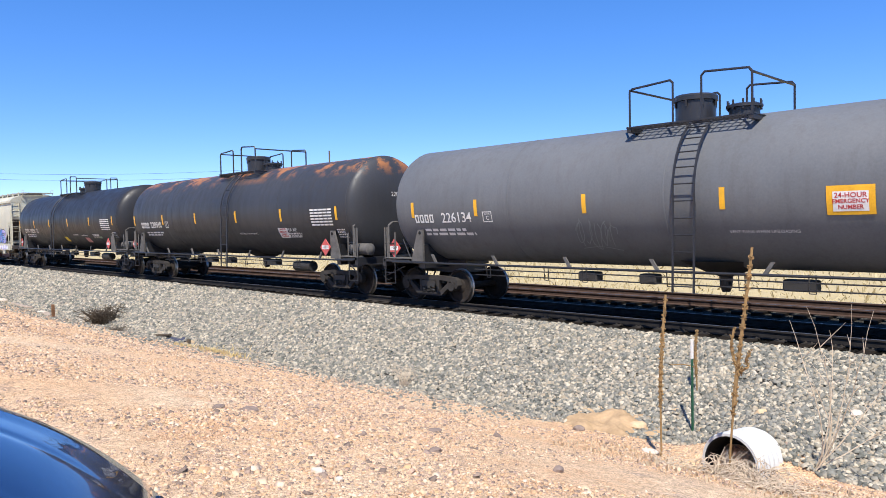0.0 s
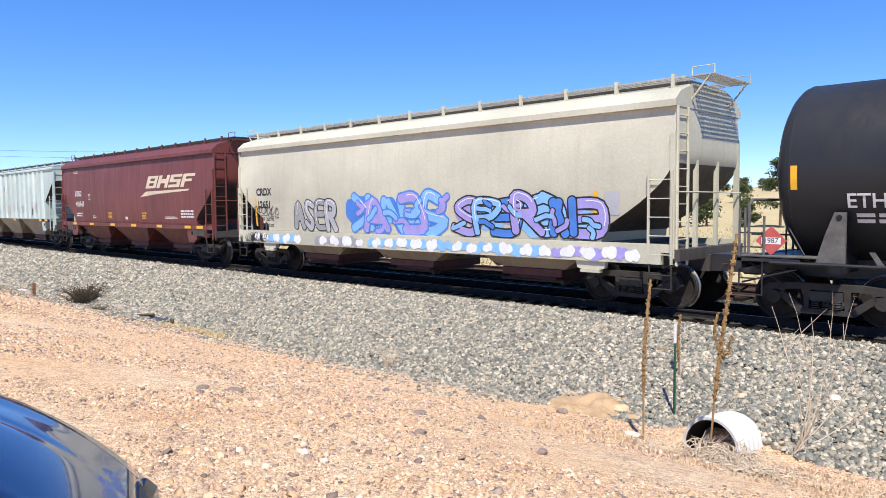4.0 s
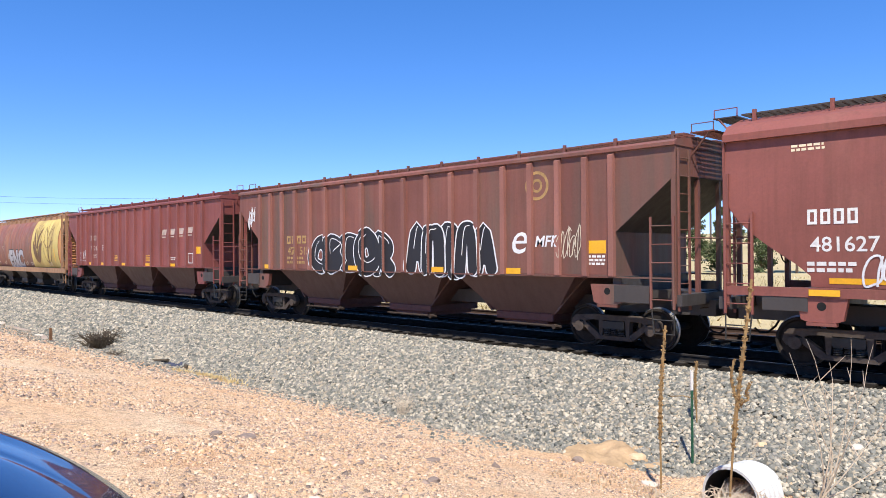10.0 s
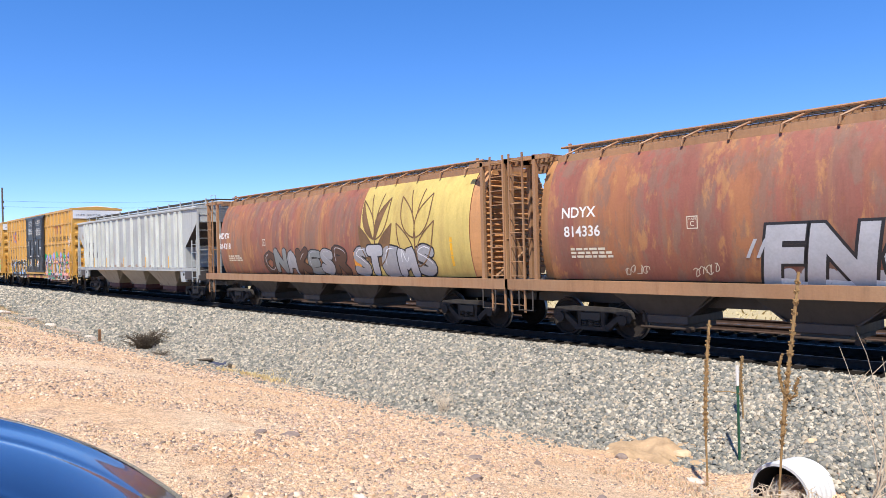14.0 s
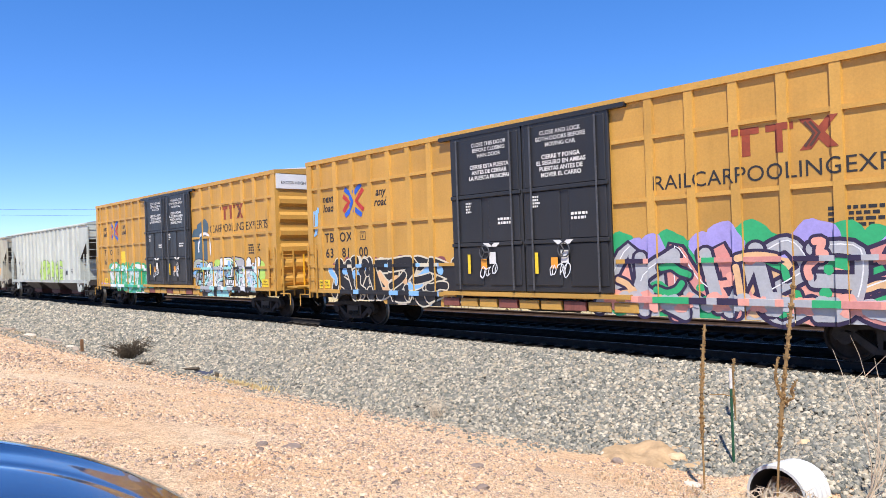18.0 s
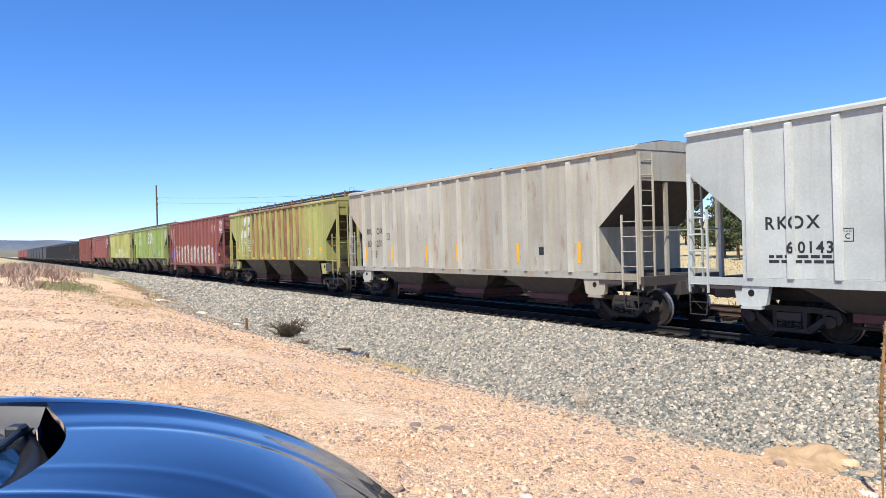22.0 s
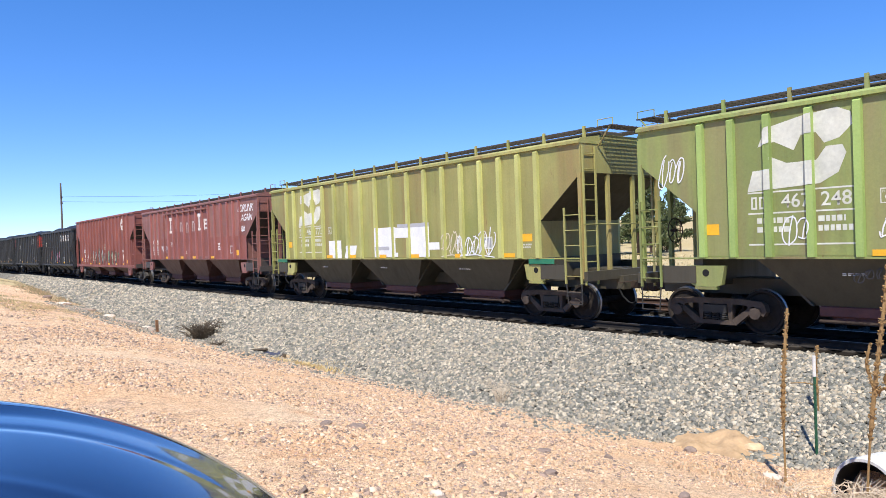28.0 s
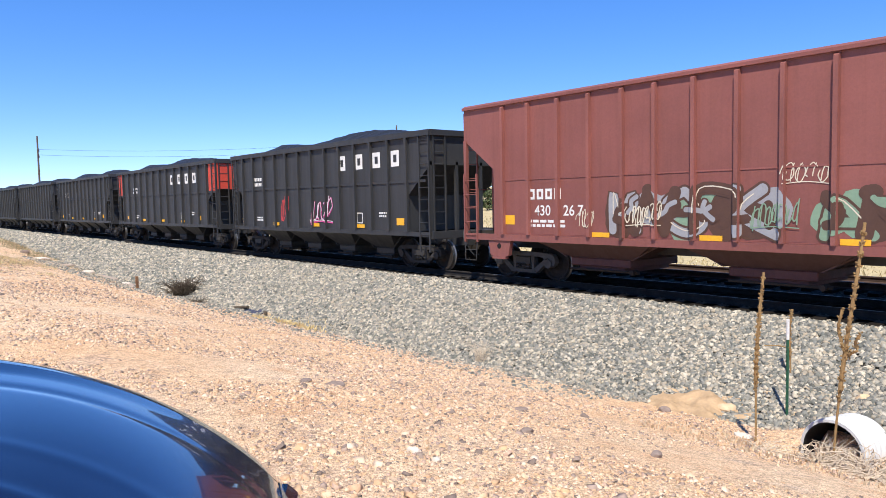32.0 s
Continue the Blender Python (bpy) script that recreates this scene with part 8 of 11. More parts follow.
S7.bars(6.69, 1.95, 0.6, 0.24, 3, None, 75)
S7.blocks(-4.85, 2.6, 1.2, 0.26, 4, GOLD_MARK)
S7.words("429", -5.12, 2.22, 0.36, GOLD_MARK, 0.006, over=True)
S7.words("515", -4.42, 2.22, 0.36, GOLD_MARK, 0.006, over=True)
S7.bars(-4.9, 1.9, 1.1, 0.28, 2, GOLD_MARK, 76)
reflectors(S7, (-6.63, -1.86, 1.78, 4.37), 1.7, 0.45, 0.14)
for x, z in ((3.54, 3.08), (4.34, 3.09), (5.16, 3.1), (5.98, 3.12)):
    S8.patch("owner_mark", x, z, 0.42, 0.24, WORN_MARK, 0.006, slant=0.4)
    S8.patch("owner_mark", x - 0.1, z - 0.2, 0.5, 0.05, WORN_MARK, 0.006)
S8.blocks(-4.8, 2.99, 0.8, 0.24, 4, WORN_MARK, True)
S8.words("470 835", -4.6, 2.46, 0.34, WORN_MARK, 0.002, over=True)
S8.bars(-4.6, 2.05, 0.9, 0.2, 2, WORN_MARK, 84)
S8.frame_box(-3.5, 2.48, 0.24, 0.26, WHITE_MARK, 0.018)
S8.patch("route_plate", 6.68, 2.3, 0.5, 0.28, YELLOW, 0.006)
S8.frame_box(5.99, 1.98, 0.42, 0.42, WHITE_MARK, 0.03)
S8.scrawl(-6.1, 2.1, 0.8, 0.5, SP["white"], 81, 4, 0.018)
for x in (-1.8, 1.86):
    S8.bars(x, 1.96, 0.5, 0.3, 4, YELLOW, 82)
reflectors(S8, (-5.2, -3.54, -0.92, 1.81, 4.36), 1.69, 0.45, 0.12)
S8.bars(4.4, 1.95, 0.5, 0.14, 2, None, 83)

# wheat hoppers
def leaf_pts(a, b, w, n=9):
    a, b = Vector((a[0], a[1], 0)), Vector((b[0], b[1], 0))
    d = b - a
    side_v = Vector((-d.y, d.x, 0)).normalized()
    right = [a + d * (i / n) + side_v * w * math.sin(math.pi * (i / n) ** 0.8) for i in range(n + 1)]
    left = [a + d * (i / n) - side_v * w * math.sin(math.pi * (i / n) ** 0.8) for i in range(n, -1, -1)]
    return right, left


for sd, x1, x2, num in ((S9, 3.8, 5.75, "814336"), (S10, 3.35, 5.3, "814318")):
    for xc, filled in ((x1, True), (x2, False)):
        fill, lines = bmesh.new(), bmesh.new()
        for a, b in (((-0.06, -1.0), (-0.86, 0.32)), ((0.06, -1.0), (0.86, 0.32)), ((-0.05, -0.15), (-0.7, 1.12)), ((0.05, -0.15), (0.7, 1.12))):
            r1, r2 = leaf_pts(a, b, 0.26 if filled else 0.27)
            if filled and a[1] < -0.5:
                for i in range(len(r1) - 1):
                    q = r1[i], r1[i + 1], r2[len(r2) - 2 - i], r2[len(r2) - 1 - i]
                    fill.faces.new([fill.verts.new(p) for p in q])
            elif filled:
                for i in range(len(r1) - 1):
                    m0, m1 = (r1[i] + r2[len(r2) - 1 - i]) / 2, (r1[i + 1] + r2[len(r2) - 2 - i]) / 2
                    fill.faces.new([fill.verts.new(p) for p in (r1[i], r1[i + 1], m1, m0)])
            ribbon(lines, r1, 0.022)
            ribbon(lines, r2, 0.022)
        ribbon(lines, [Vector((0, -1.1 + 0.1 * i, 0)) for i in range(12)], 0.03)
        for off in (-0.3, 0.3):
            ribbon(lines, [Vector((off * (0.2 + 0.1 * i), 0.4 + 0.11 * i, 0)) for i in range(9)], 0.02)
        if filled:
            sd.lay("wheat_leaf", fill, LEAF_BROWN, xc, 2.68, 0.011)
        else:
            fill.free()
        sd.lay("wheat_outline", lines, LEAF_BROWN, xc, 2.68, 0.014)
    sd.words("NDYX", -6.65 - (0.6 if sd is S10 else 0), 2.94, 0.34, WHITE_MARK, 0.006)
    sd.words(num, -6.55 - (0.6 if sd is S10 else 0), 2.5, 0.34, WHITE_MARK, 0.006)
    sd.bars(-6.3, 2.0, 1.2, 0.26, 3, SP["cream"], 91)
    sd.frame_box(-3.8, 2.6, 0.24, 0.26, SP["cream"], 0.018)
    upright_tape(sd, (6.85,), 2.1, 0.8, 0.1)
S9.clouds(-2.3, 0.4, 1.45, 0.2, (SP["silver"],), 260, 0.08, over=False)
outline_words(S9, "FNC", -0.95, 1.82, 1.5, SP["silver"], SP["black"], 0.085, 0.14, False, 0.16, 1.12)
for x_, v_ in ((-2.62, 0.5), (-2.42, 0.5), (0.62, -0.4), (0.8, -0.4)):
    S9.patch("graffiti_dash", x_, 2.05, 0.07, 0.36, SP["silver"], 0.012, slant=v_)
S9.blobs(-1.0, 1.36, 2.6, 0.3, 5, (SP["white"],), None, 92, False)
for k, x in enumerate((-3.6, -5.2, 1.2, 2.3, 5.9)):
    S9.scrawl(x, 1.62, 0.6, 0.22, SP["cream"], 93 + k, 4, 0.014)
S10.piece(4.15, 1.85, 3.9, 0.75, "stems", (SP["grey"], SP["silver"]), SP["black"], 98, 0.2, 0.05, SP["white"], over=False)
S10.piece(-1.0, 1.85, 5.6, 0.75, "onakesr", (SP["umber"], SP["ghost"], SP["grey"]), SP["black"], 99, 0.18, 0.04, SP["silver"], over=False)
S10.patch("graffiti_block", 2.3, 1.85, 0.35, 0.6, SP["orange"], 0.012)

# grey hopper
for word, x, z in (("FU", -6.58, 2.9), ("RX", -5.8, 2.86), ("82", -6.73, 2.36), ("68", -5.97, 2.33), ("18", -5.2, 2.3)):
    S11.words(word, x, z, 0.46, BLACK_MARK, 0.01)
S11.words("LD LMT 203200", -6.1, 1.93, 0.15, BLACK_MARK)
S11.words("LT WT   64000", -6.1, 1.75, 0.15, BLACK_MARK)
for x in (-7.57, -5.57, -3.3, -0.4, 2.9, 5.93):
    S11.patch("reflector_strip", x, 1.88, 0.085, 0.55, YELLOW, 0.006, True)
for k, (x, w, h) in enumerate(((-4.4, 0.4, 0.16), (-2.95, 0.35, 0.2), (-2.1, 0.5, 0.3), (-1.0, 0.8, 0.45), (-0.75, 0.22, 0.9), (0.2, 0.7, 0.25), (1.3, 0.6, 0.3), (2.4, 0.5, 0.2), (3.3, 0.4, 0.3), (4.8, 0.4, 0.2))):
    stain(S11, x, 1.6 + 0.2 * h, w * 0.7, h * 0.7, SP["tan"], 270 + k, 0.0055 + 0.0012 * (k % 3))
for k, (x, z, h) in enumerate(((-8.25, 3.5, 0.3), (-8.05, 3.4, 0.25), (-7.95, 3.0, 0.5))):
    stain(S11, x, z, 0.1, h, SP["tan"], 101 + k)
S11.scrawl(-7.5, 2.85, 0.35, 0.7, SP["grey"], 110, 3, 0.014)
S11.bars(-1.6, 1.95, 0.45, 0.28, 6, SP["tan"], 111)

# boxcars
def x_logo(sd, x, z, s):
    """Two curved blue arrows and two red ones that meet."""
    arms = ((LOGO_BLUE, ((-0.5, 0.5), (-0.15, 0.28), (0.05, 0), (-0.15, -0.28), (-0.5, -0.5)), 0.09), (LOGO_BLUE, ((0.1, 0.3), (0.3, 0.46), (0.52, 0.6)), 0.09), (LOGO_BLUE, ((0.1, -0.28), (0.3, -0.4), (0.52, -0.52)), 0.09),
            (LOGO_RED, ((-0.6, 0.25), (-0.4, 0.12), (-0.24, 0), (-0.4, -0.14), (-0.6, -0.33)), 0.08), (LOGO_RED, ((0.64, 0.42), (0.4, 0.22), (0.2, 0.02), (0.4, -0.16), (0.64, -0.33)), 0.08))
    for k, (m, line, half) in enumerate(arms):
        bm = bmesh.new()
        ribbon(bm, [Vector((a, b, 0)) * s for a, b in line], half * s)
        sd.lay("emblem_arrow", bm, m, x, z, 0.008 + 0.001 * k, over=True)


for sd, slogan, num, sx, lx, dx in ((S12, "RAILCARPOOLINGEXPERTS", "638100", 6.35, -6.85, 0.1), (S13, "CARPOOLINGEXPERTS", "642794", 6.3, -7.2, -0.35)):
    sd.words(slogan, sx, 3.5, 0.43 if sd is S12 else 0.45, BLACK_MARK, 0.0, space=1.02, over=True)
    for k in range(2):
        sd.patch("owner_mark", 5.55 + 0.62 * k + dx, 4.1, 0.16, 0.5, OWNER_RED, 0.006, over=True)
        sd.patch("owner_mark", 5.55 + 0.62 * k + dx, 4.32, 0.5, 0.13, OWNER_RED, 0.007, over=True)
    for v in (-0.85, 0.85):
        sd.patch("owner_mark", 6.85 + dx, 4.12, 0.2, 0.56, OWNER_RED, 0.006 if v > 0 else 0.009, over=True, slant=v)
    for off_ in (0.0, 0.09):
        bm = bmesh.new()
        ribbon(bm, [Vector((-0.14 + off_, 0.22, 0)), Vector((0.02 + off_, 0.0, 0)), Vector((-0.14 + off_, -0.22, 0))], 0.025)
        sd.lay("owner_mark", bm, SP["umber"], 6.75 + dx, 4.12, 0.012, over=True)
    x_logo(sd, lx, 3.93, 0.86)
    for word, dy in (("next", 0.15), ("load", -0.16)):
        sd.words(word, lx - 1.38, 3.96 + dy, 0.34, BLACK_MARK, 0.008, 0.25, True)
    for word, dy in (("any", 0.15), ("road", -0.16)):
        sd.words(word, lx + 1.38, 3.98 + dy, 0.34, BLACK_MARK, 0.008, 0.25, True)
    for k, mark in enumerate(("TB", "OX")):
        sd.words(mark, lx - 1.36 + 0.91 * k, 2.82, 0.42, BLACK_MARK, 0.008, space=1.15)
    for k in range(3):
        sd.words(num[2 * k:2 * k + 2], lx - 1.36 + 0.91 * k, 2.32, 0.42, BLACK_MARK, 0.008, space=1.15)
    sd.frame_box(lx + 0.45, 2.84, 0.28, 0.26, BLACK_MARK, 0.018, "F")
    door = Side(sd.car, lambda z: 1.655, (), 0, 0)
    for k, (xx, rows_) in enumerate(((-1.05, ("CLOSE THIS DOOR", "BEFORE CLOSING", "MAIN DOOR", "", "CIERRE ESTA PUERTA", "ANTES DE CERRAR", "LA PUERTA PRINCIPAL")), (1.2, ("CLOSE AND LOCK", "BOTH DOORS BEFORE", "MOVING CAR", "", "CIERRE Y PONGA", "EL SEGURO EN AMBAS", "PUERTAS ANTES DE", "MOVER EL CARRO")))):
        for n, row in enumerate(rows_):
            if row:
                door.words(row, xx, 4.96 - 0.142 * n, 0.14, WHITE_MARK, 0.001 if n < 4 else 0.004)
        door.bars(xx + 0.5, 2.95, 0.5, 0.2, 2, WHITE_MARK, 125 + k)
        door.bars(xx - 0.75, 3.35, 0.22, 0.3, 4, WHITE_MARK, 225 + k)
        door.patch("door_label", xx - 0.25, 1.9, 0.2, 0.26, SP["orange"], 0.03)
        door.patch("door_label", xx + 0.05, 2.05, 0.22, 0.3, WHITE_MARK, 0.03)
        door.patch("door_label", xx - 0.78, 1.9, 0.1, 0.5, SP["yellow"], 0.03)
        for sg in (-1, 1):
            door.patch("door_label", xx + 0.02 + 0.13 * sg, 2.38, 0.2, 0.1, WHITE_MARK, 0.03, slant=1.2 * sg)
        door.scrawl(xx - 0.1, 1.72, 0.6, 0.35, SP["white"], 126 + k, 3, 0.018, lift=0.03)
    # step boxes below the doors
    for k in range(9):
        bm = bmesh.new()
        xa = -3.0 + 0.68 * k
        bbox(bm, xa, xa + 0.6, -1.56, -1.45, 0.78, 1.0, 0.015)
        part("sill_box", bm, (YELLOW_RIB, BROWN_LIGHT, YELLOW_BOX)[(k + (1 if sd is S12 else 0)) % 3] if sd is S12 or k % 3 else YELLOW_BOX, sd.car)
    sd.bars(7.5, 2.6, 0.9, 0.4, 4, BLACK_MARK, 128)
    for xx in (8.3, -8.55):
        sd.patch("notice", xx, 1.32, 0.62, 0.28, SP["yellow"], 0.012, over=True, label="yellow excess height notice")
        sd.words("THIS CAR", xx, 1.37, 0.09, BLACK_MARK, 0.001, over=True, lift=0.018)
        sd.words("EXCESS HEIGHT", xx, 1.27, 0.075, BLACK_MARK, 0.001, over=True, lift=0.018)
    for s, words, yy in ((1, "EXCESS HEIGHT CAR", -0.55), (1, "TBOX " + num, 0.95)):
        bm = text_mesh(words, 0.16, None)
        bmesh.ops.transform(bm, matrix=Matrix(((0, 0, 1, (9.55 if sd is S12 else 9.5) + 0.056), (1, 0, 0, yy), (0, 1, 0, 4.98), (0, 0, 0, 1))), verts=bm.verts)
        part("end_lettering", bm, BLACK_MARK, sd.car)
S12.patch("graffiti_base", 5.3, 1.3, 5.9, 1.1, SP["silver"], 0.006, over=True)
S12.clouds(2.3, 8.9, 2.15, 0.36, (SP["green"], SP["lilac"]), 131, 0.12)
S12.clouds(1.5, 2.6, 1.5, 0.4, (SP["lilac"], SP["green"]), 132, 0.25)
S12.clouds(2.4, 8.6, 1.3, 0.34, (SP["salmon"], SP["green"], SP["silver"], SP["pink"], SP["orange_pale"]), 134, 0.28, lift=0.0085)
S12.piece(5.35, 1.5, 6.1, 1.4, "akmnses", (SP["silver"], SP["silver"], SP["pink"], SP["silver"]), SP["violet"], 133, 0.14, 0.075, SP["white"], second=(SP["salmon"], SP["orange_pale"], SP["green"]), wild=1.0)
S12.clouds(2.4, 8.0, 1.05, 0.18, (SP["salmon"], SP["silver"]), 139, 0.05, lift=0.0215)
S12.clouds(-8.0, -2.9, 1.9, 0.2, (SP["wine"], SP["wine"], SP["cream"]), 140, 0.08)
S12.patch("graffiti_base", -5.2, 1.45, 4.9, 0.75, SP["black"], 0.0078, over=True, slant=0.1)
S12.piece(-5.2, 1.5, 5.4, 1.05, "knezsk", (SP["black"],), SP["cream"], 135, 0.2, 0.05, None, second=(SP["black"], SP["sky"], SP["black"], SP["orange_pale"]), wild=1.0)


def overspray(sd, x0, x1, cols, seed):
    """Graffiti paint that runs on over the belt rail and the sills."""
    r = random.Random(seed)
    for y, za, zb, lo, hi in ((-1.556, 1.85, 1.95, x0, x1), (-1.594, 1.025, 1.155, x0, x1), (-1.508, 0.745, 1.02, max(x0, -5.3), min(x1, 5.3))):
        x = lo
        while x < hi:
            b = min(hi, x + r.uniform(0.15, 0.5))
            bm = bmesh.new()
            box(bm, x - sd.off, b - sd.off, y, -1.45, za, zb)
            part("graffiti_overspray", bm, r.choice(cols), sd.car)
            x = b


overspray(S12, 2.95, 8.7, (SP["silver"], SP["silver"], SP["salmon"], SP["violet"], SP["salmon"], SP["green"], SP["pink"]), 150)
overspray(S12, -7.6, -2.95, (SP["black"], SP["black"], SP["cream"], SP["black"], SP["sky"]), 151)
overspray(S13, 2.95, 7.6, (SP["silver"], SP["white"], SP["black"], SP["aqua"]), 152)
overspray(S13, -7.8, -2.95, (SP["green"], SP["white"], SP["teal"]), 153)
S12.scrawl(9.0, 3.3, 0.6, 0.9, SP["white"], 136, 4, 0.022)
S12.scrawl(8.6, 2.3, 0.6, 0.5, SP["umber"], 137, 4, 0.012)
S12.scrawl(-9.0, 3.4, 0.5, 1.1, SP["sky"], 138, 5, 0.045)
S13.patch("paint_patch", 2.95, 2.9, 1.2, 1.3, SP["slate"], 0.005, over=True, label="dark slate repainted patch")
S13.clouds(2.3, 3.2, 3.45, 0.42, (SP["slate"],), 149, 0.2)
bm = bmesh.new()
ribbon(bm, [Vector((0.62 * math.cos(a * 0.3 - 0.5), 0.62 * math.sin(a * 0.3 - 0.5), 0)) for a in range(14)], 0.06)
S13.lay("graffiti_arc", bm, SP["white"], 3.35, 2.75, 0.012, over=True)
S13.clouds(2.4, 7.7, 1.75, 0.4, (SP["lime"],), 141, 0.2)
S13.piece(5.0, 1.68, 5.2, 0.95, "pakezn", (SP["silver"], SP["white"]), SP["black"], 142, 0.16, 0.04, SP["lime"], second=(SP["aqua"], SP["sky"]), wild=1.0)
S13.piece(4.9, 1.3, 5.0, 0.6, "esranks", (SP["aqua"], SP["silver"]), SP["black"], 146, 0.15, 0.03, SP["white"], wild=1.0)
S13.clouds(-8.1, -2.6, 1.85, 0.3, (SP["teal"], SP["green"]), 147, 0.12)
S13.clouds(-8.0, -2.6, 1.2, 0.3, (SP["green"], SP["teal"]), 148, 0.1)
S13.piece(-5.3, 1.5, 5.2, 1.1, "prakei", (SP["white"], SP["aqua"]), SP["green"], 143, 0.15, 0.09, SP["white"], second=(SP["teal"], SP["green"]), wild=1.0)
for k in range(4):
    S13.scrawl(3.1 + 1.25 * k, 1.6, 1.3, 0.8, (SP["black"], SP["white"])[k % 2], 154 + k, 4, 0.035, lift=0.022)
    S13.scrawl(-7.2 + 1.25 * k, 1.55, 1.3, 0.8, (SP["white"], SP["green"])[k % 2], 158 + k, 4, 0.04, lift=0.022)
S13.patch("paint_patch", -6.0, 2.55, 0.9, 0.6, SP["yellow"], 0.005, over=False)
S13.patch("paint_patch", -8.6, 1.12, 1.4, 0.2, SP["purple"], 0.006, over=True)


# pale and beige hoppers
S14.piece(1.1, 1.85, 4.6, 1.1, "spame", (SP["lime"],), SP["black"], 150, 0.2, 0.028, wild=0.35)
S14.scrawl(-1.5, 1.65, 0.5, 0.5, SP["black"], 151, 3, 0.02)
S14.scrawl(3.5, 1.6, 0.5, 0.6, SP["black"], 152, 3, 0.018)
S14.words("RKOX", -6.4, 2.46, 0.36, BLACK_MARK, 0.008, space=1.3, over=True)
S14.words("60143", -6.0, 1.96, 0.32, BLACK_MARK, 0.008, space=1.2, over=True)
S14.bars(-6.2, 1.72, 1.4, 0.2, 2, BLACK_MARK, 153)
S14.frame_box(-5.28, 2.2, 0.24, 0.26, BLACK_MARK, 0.018)
S14.patch("data_board", 4.14, 1.78, 0.5, 0.26, SP["black"], 0.006)
upright_tape(S14, (6.41, -7.3), 1.95, 0.65, 0.12)
S14.bars(5.2, 1.85, 0.5, 0.3, 3, BLACK_MARK, 154)
for word, x, z in (("RK", -6.66, 2.81), ("OX", -5.72, 2.81), ("60", -6.66, 2.3), ("231", -5.72, 2.3)):
    S15.words(word, x, z, 0.36, BLACK_MARK, 0.006)
S15.bars(-6.2, 1.85, 0.6, 0.3, 3, BLACK_MARK, 155)
S15.frame_box(-4.97, 2.58, 0.24, 0.26, BLACK_MARK, 0.018)
upright_tape(S15, (-7.0, -4.69, -1.99, 0.05, 3.4, 6.1), 1.9, 0.6, 0.13)
S15.patch("data_board", 4.6, 1.95, 0.4, 0.24, SP["black"], 0.006)

# green hoppers
WORN_WHITE = plain("worn white logo paint", (0.58, 0.58, 0.5), 0.6, 0, 0.2, 2.0, 0)
for sd, x, a, b in ((S16, -5.25, "467", "923"), (S18, -5.2, "467", "248"), (S19, -5.2, "467", "773")):
    stacked_logo(sd, x + 0.05, 3.58, 0.98, WORN_WHITE)
    sd.blocks(x - 0.7, 2.66, 0.32, 0.24, 2, WORN_WHITE)
    sd.words(a, x, 2.66, 0.36, WORN_WHITE, 0.004)
    sd.words(b, x + 0.72, 2.66, 0.36, WORN_WHITE, 0.004)
    for z in (2.86, 2.46, 1.86):
        sd.patch("data_line", x + 0.05, z, 1.95, 0.03, WORN_WHITE, 0.005)
    sd.bars(x - 0.4, 2.2, 0.7, 0.34, 2, WORN_WHITE, 161)
    sd.bars(x + 0.7, 2.2, 0.6, 0.34, 2, WORN_WHITE, 162)
    sd.frame_box(x + 1.55, 2.66, 0.24, 0.26, WORN_WHITE, 0.018)
    sd.patch("route_plate", 6.65, 2.15, 0.42, 0.2, YELLOW, 0.006)
    sd.patch("route_plate", -6.9, 2.18, 0.3, 0.22, YELLOW, 0.006)
    sd.bars(6.65, 1.92, 0.45, 0.14, 2, WORN_WHITE, 163)
    sd.patch("data_board", 5.08, 2.04, 0.5, 0.34, WORN_WHITE, 0.006)
    sd.patch("data_board", 5.0, 2.04, 0.17, 0.26, SP["grey"], 0.008)
    sd.patch("data_board", 5.2, 2.04, 0.17, 0.26, SP["grey"], 0.008)
    reflectors(sd, (-3.7, -2.05, -0.12, 1.7, 3.9, 6.0), 1.69, 0.42, 0.11)
    hop = Side(sd.car, lambda z: 1.47, (), 0, 0)
    for k, xx in enumerate((-4.2, -0.2, 4.0)):
        hop.bars(xx, 1.3, 0.5, 0.05, 2, SP["grey"], 164 + k)
outline_words(S18, "308", 0.75, 3.5, 1.5, SP["white"], SP["silver"], 0.018, 0.03, True, 0.08, 1.2)
S18.words("ZEF", 2.7, 3.76, 0.36, SP["white"], 0.002, 0.1, True)
S18.words("BOEK", 2.8, 3.42, 0.36, SP["white"], 0.002, 0.1, True)
S18.scrawl(2.8, 3.14, 0.7, 0.16, SP["white"], 190, 2, 0.022)
for k, (x, z, w, h, tone) in enumerate(((7.95, 4.02, 0.8, 0.28, "white"), (8.0, 3.72, 0.85, 0.28, "white"), (7.95, 3.45, 0.6, 0.25, "white"), (5.9, 2.2, 0.7, 0.6, "white"), (6.65, 2.1, 0.6, 0.7, "white"), (-5.2, 2.1, 0.5, 0.6, "white"), (-3.6, 2.2, 0.5, 0.5, "white"), (-2.8, 2.3, 0.55, 0.4, "white"), (-2.8, 1.95, 0.55, 0.35, "slate"), (-1.0, 2.05, 0.45, 0.3, "slate"), (1.9, 2.05, 1.9, 0.55, "slate"), (3.6, 2.05, 1.2, 0.5, "slate"), (-7.8, 3.4, 0.6, 0.8, "white"))):
    S18.scrawl(x, z, w, h, SP[tone], 191 + k, max(2, round(w / 0.22)), 0.013 if tone == "slate" else 0.02)
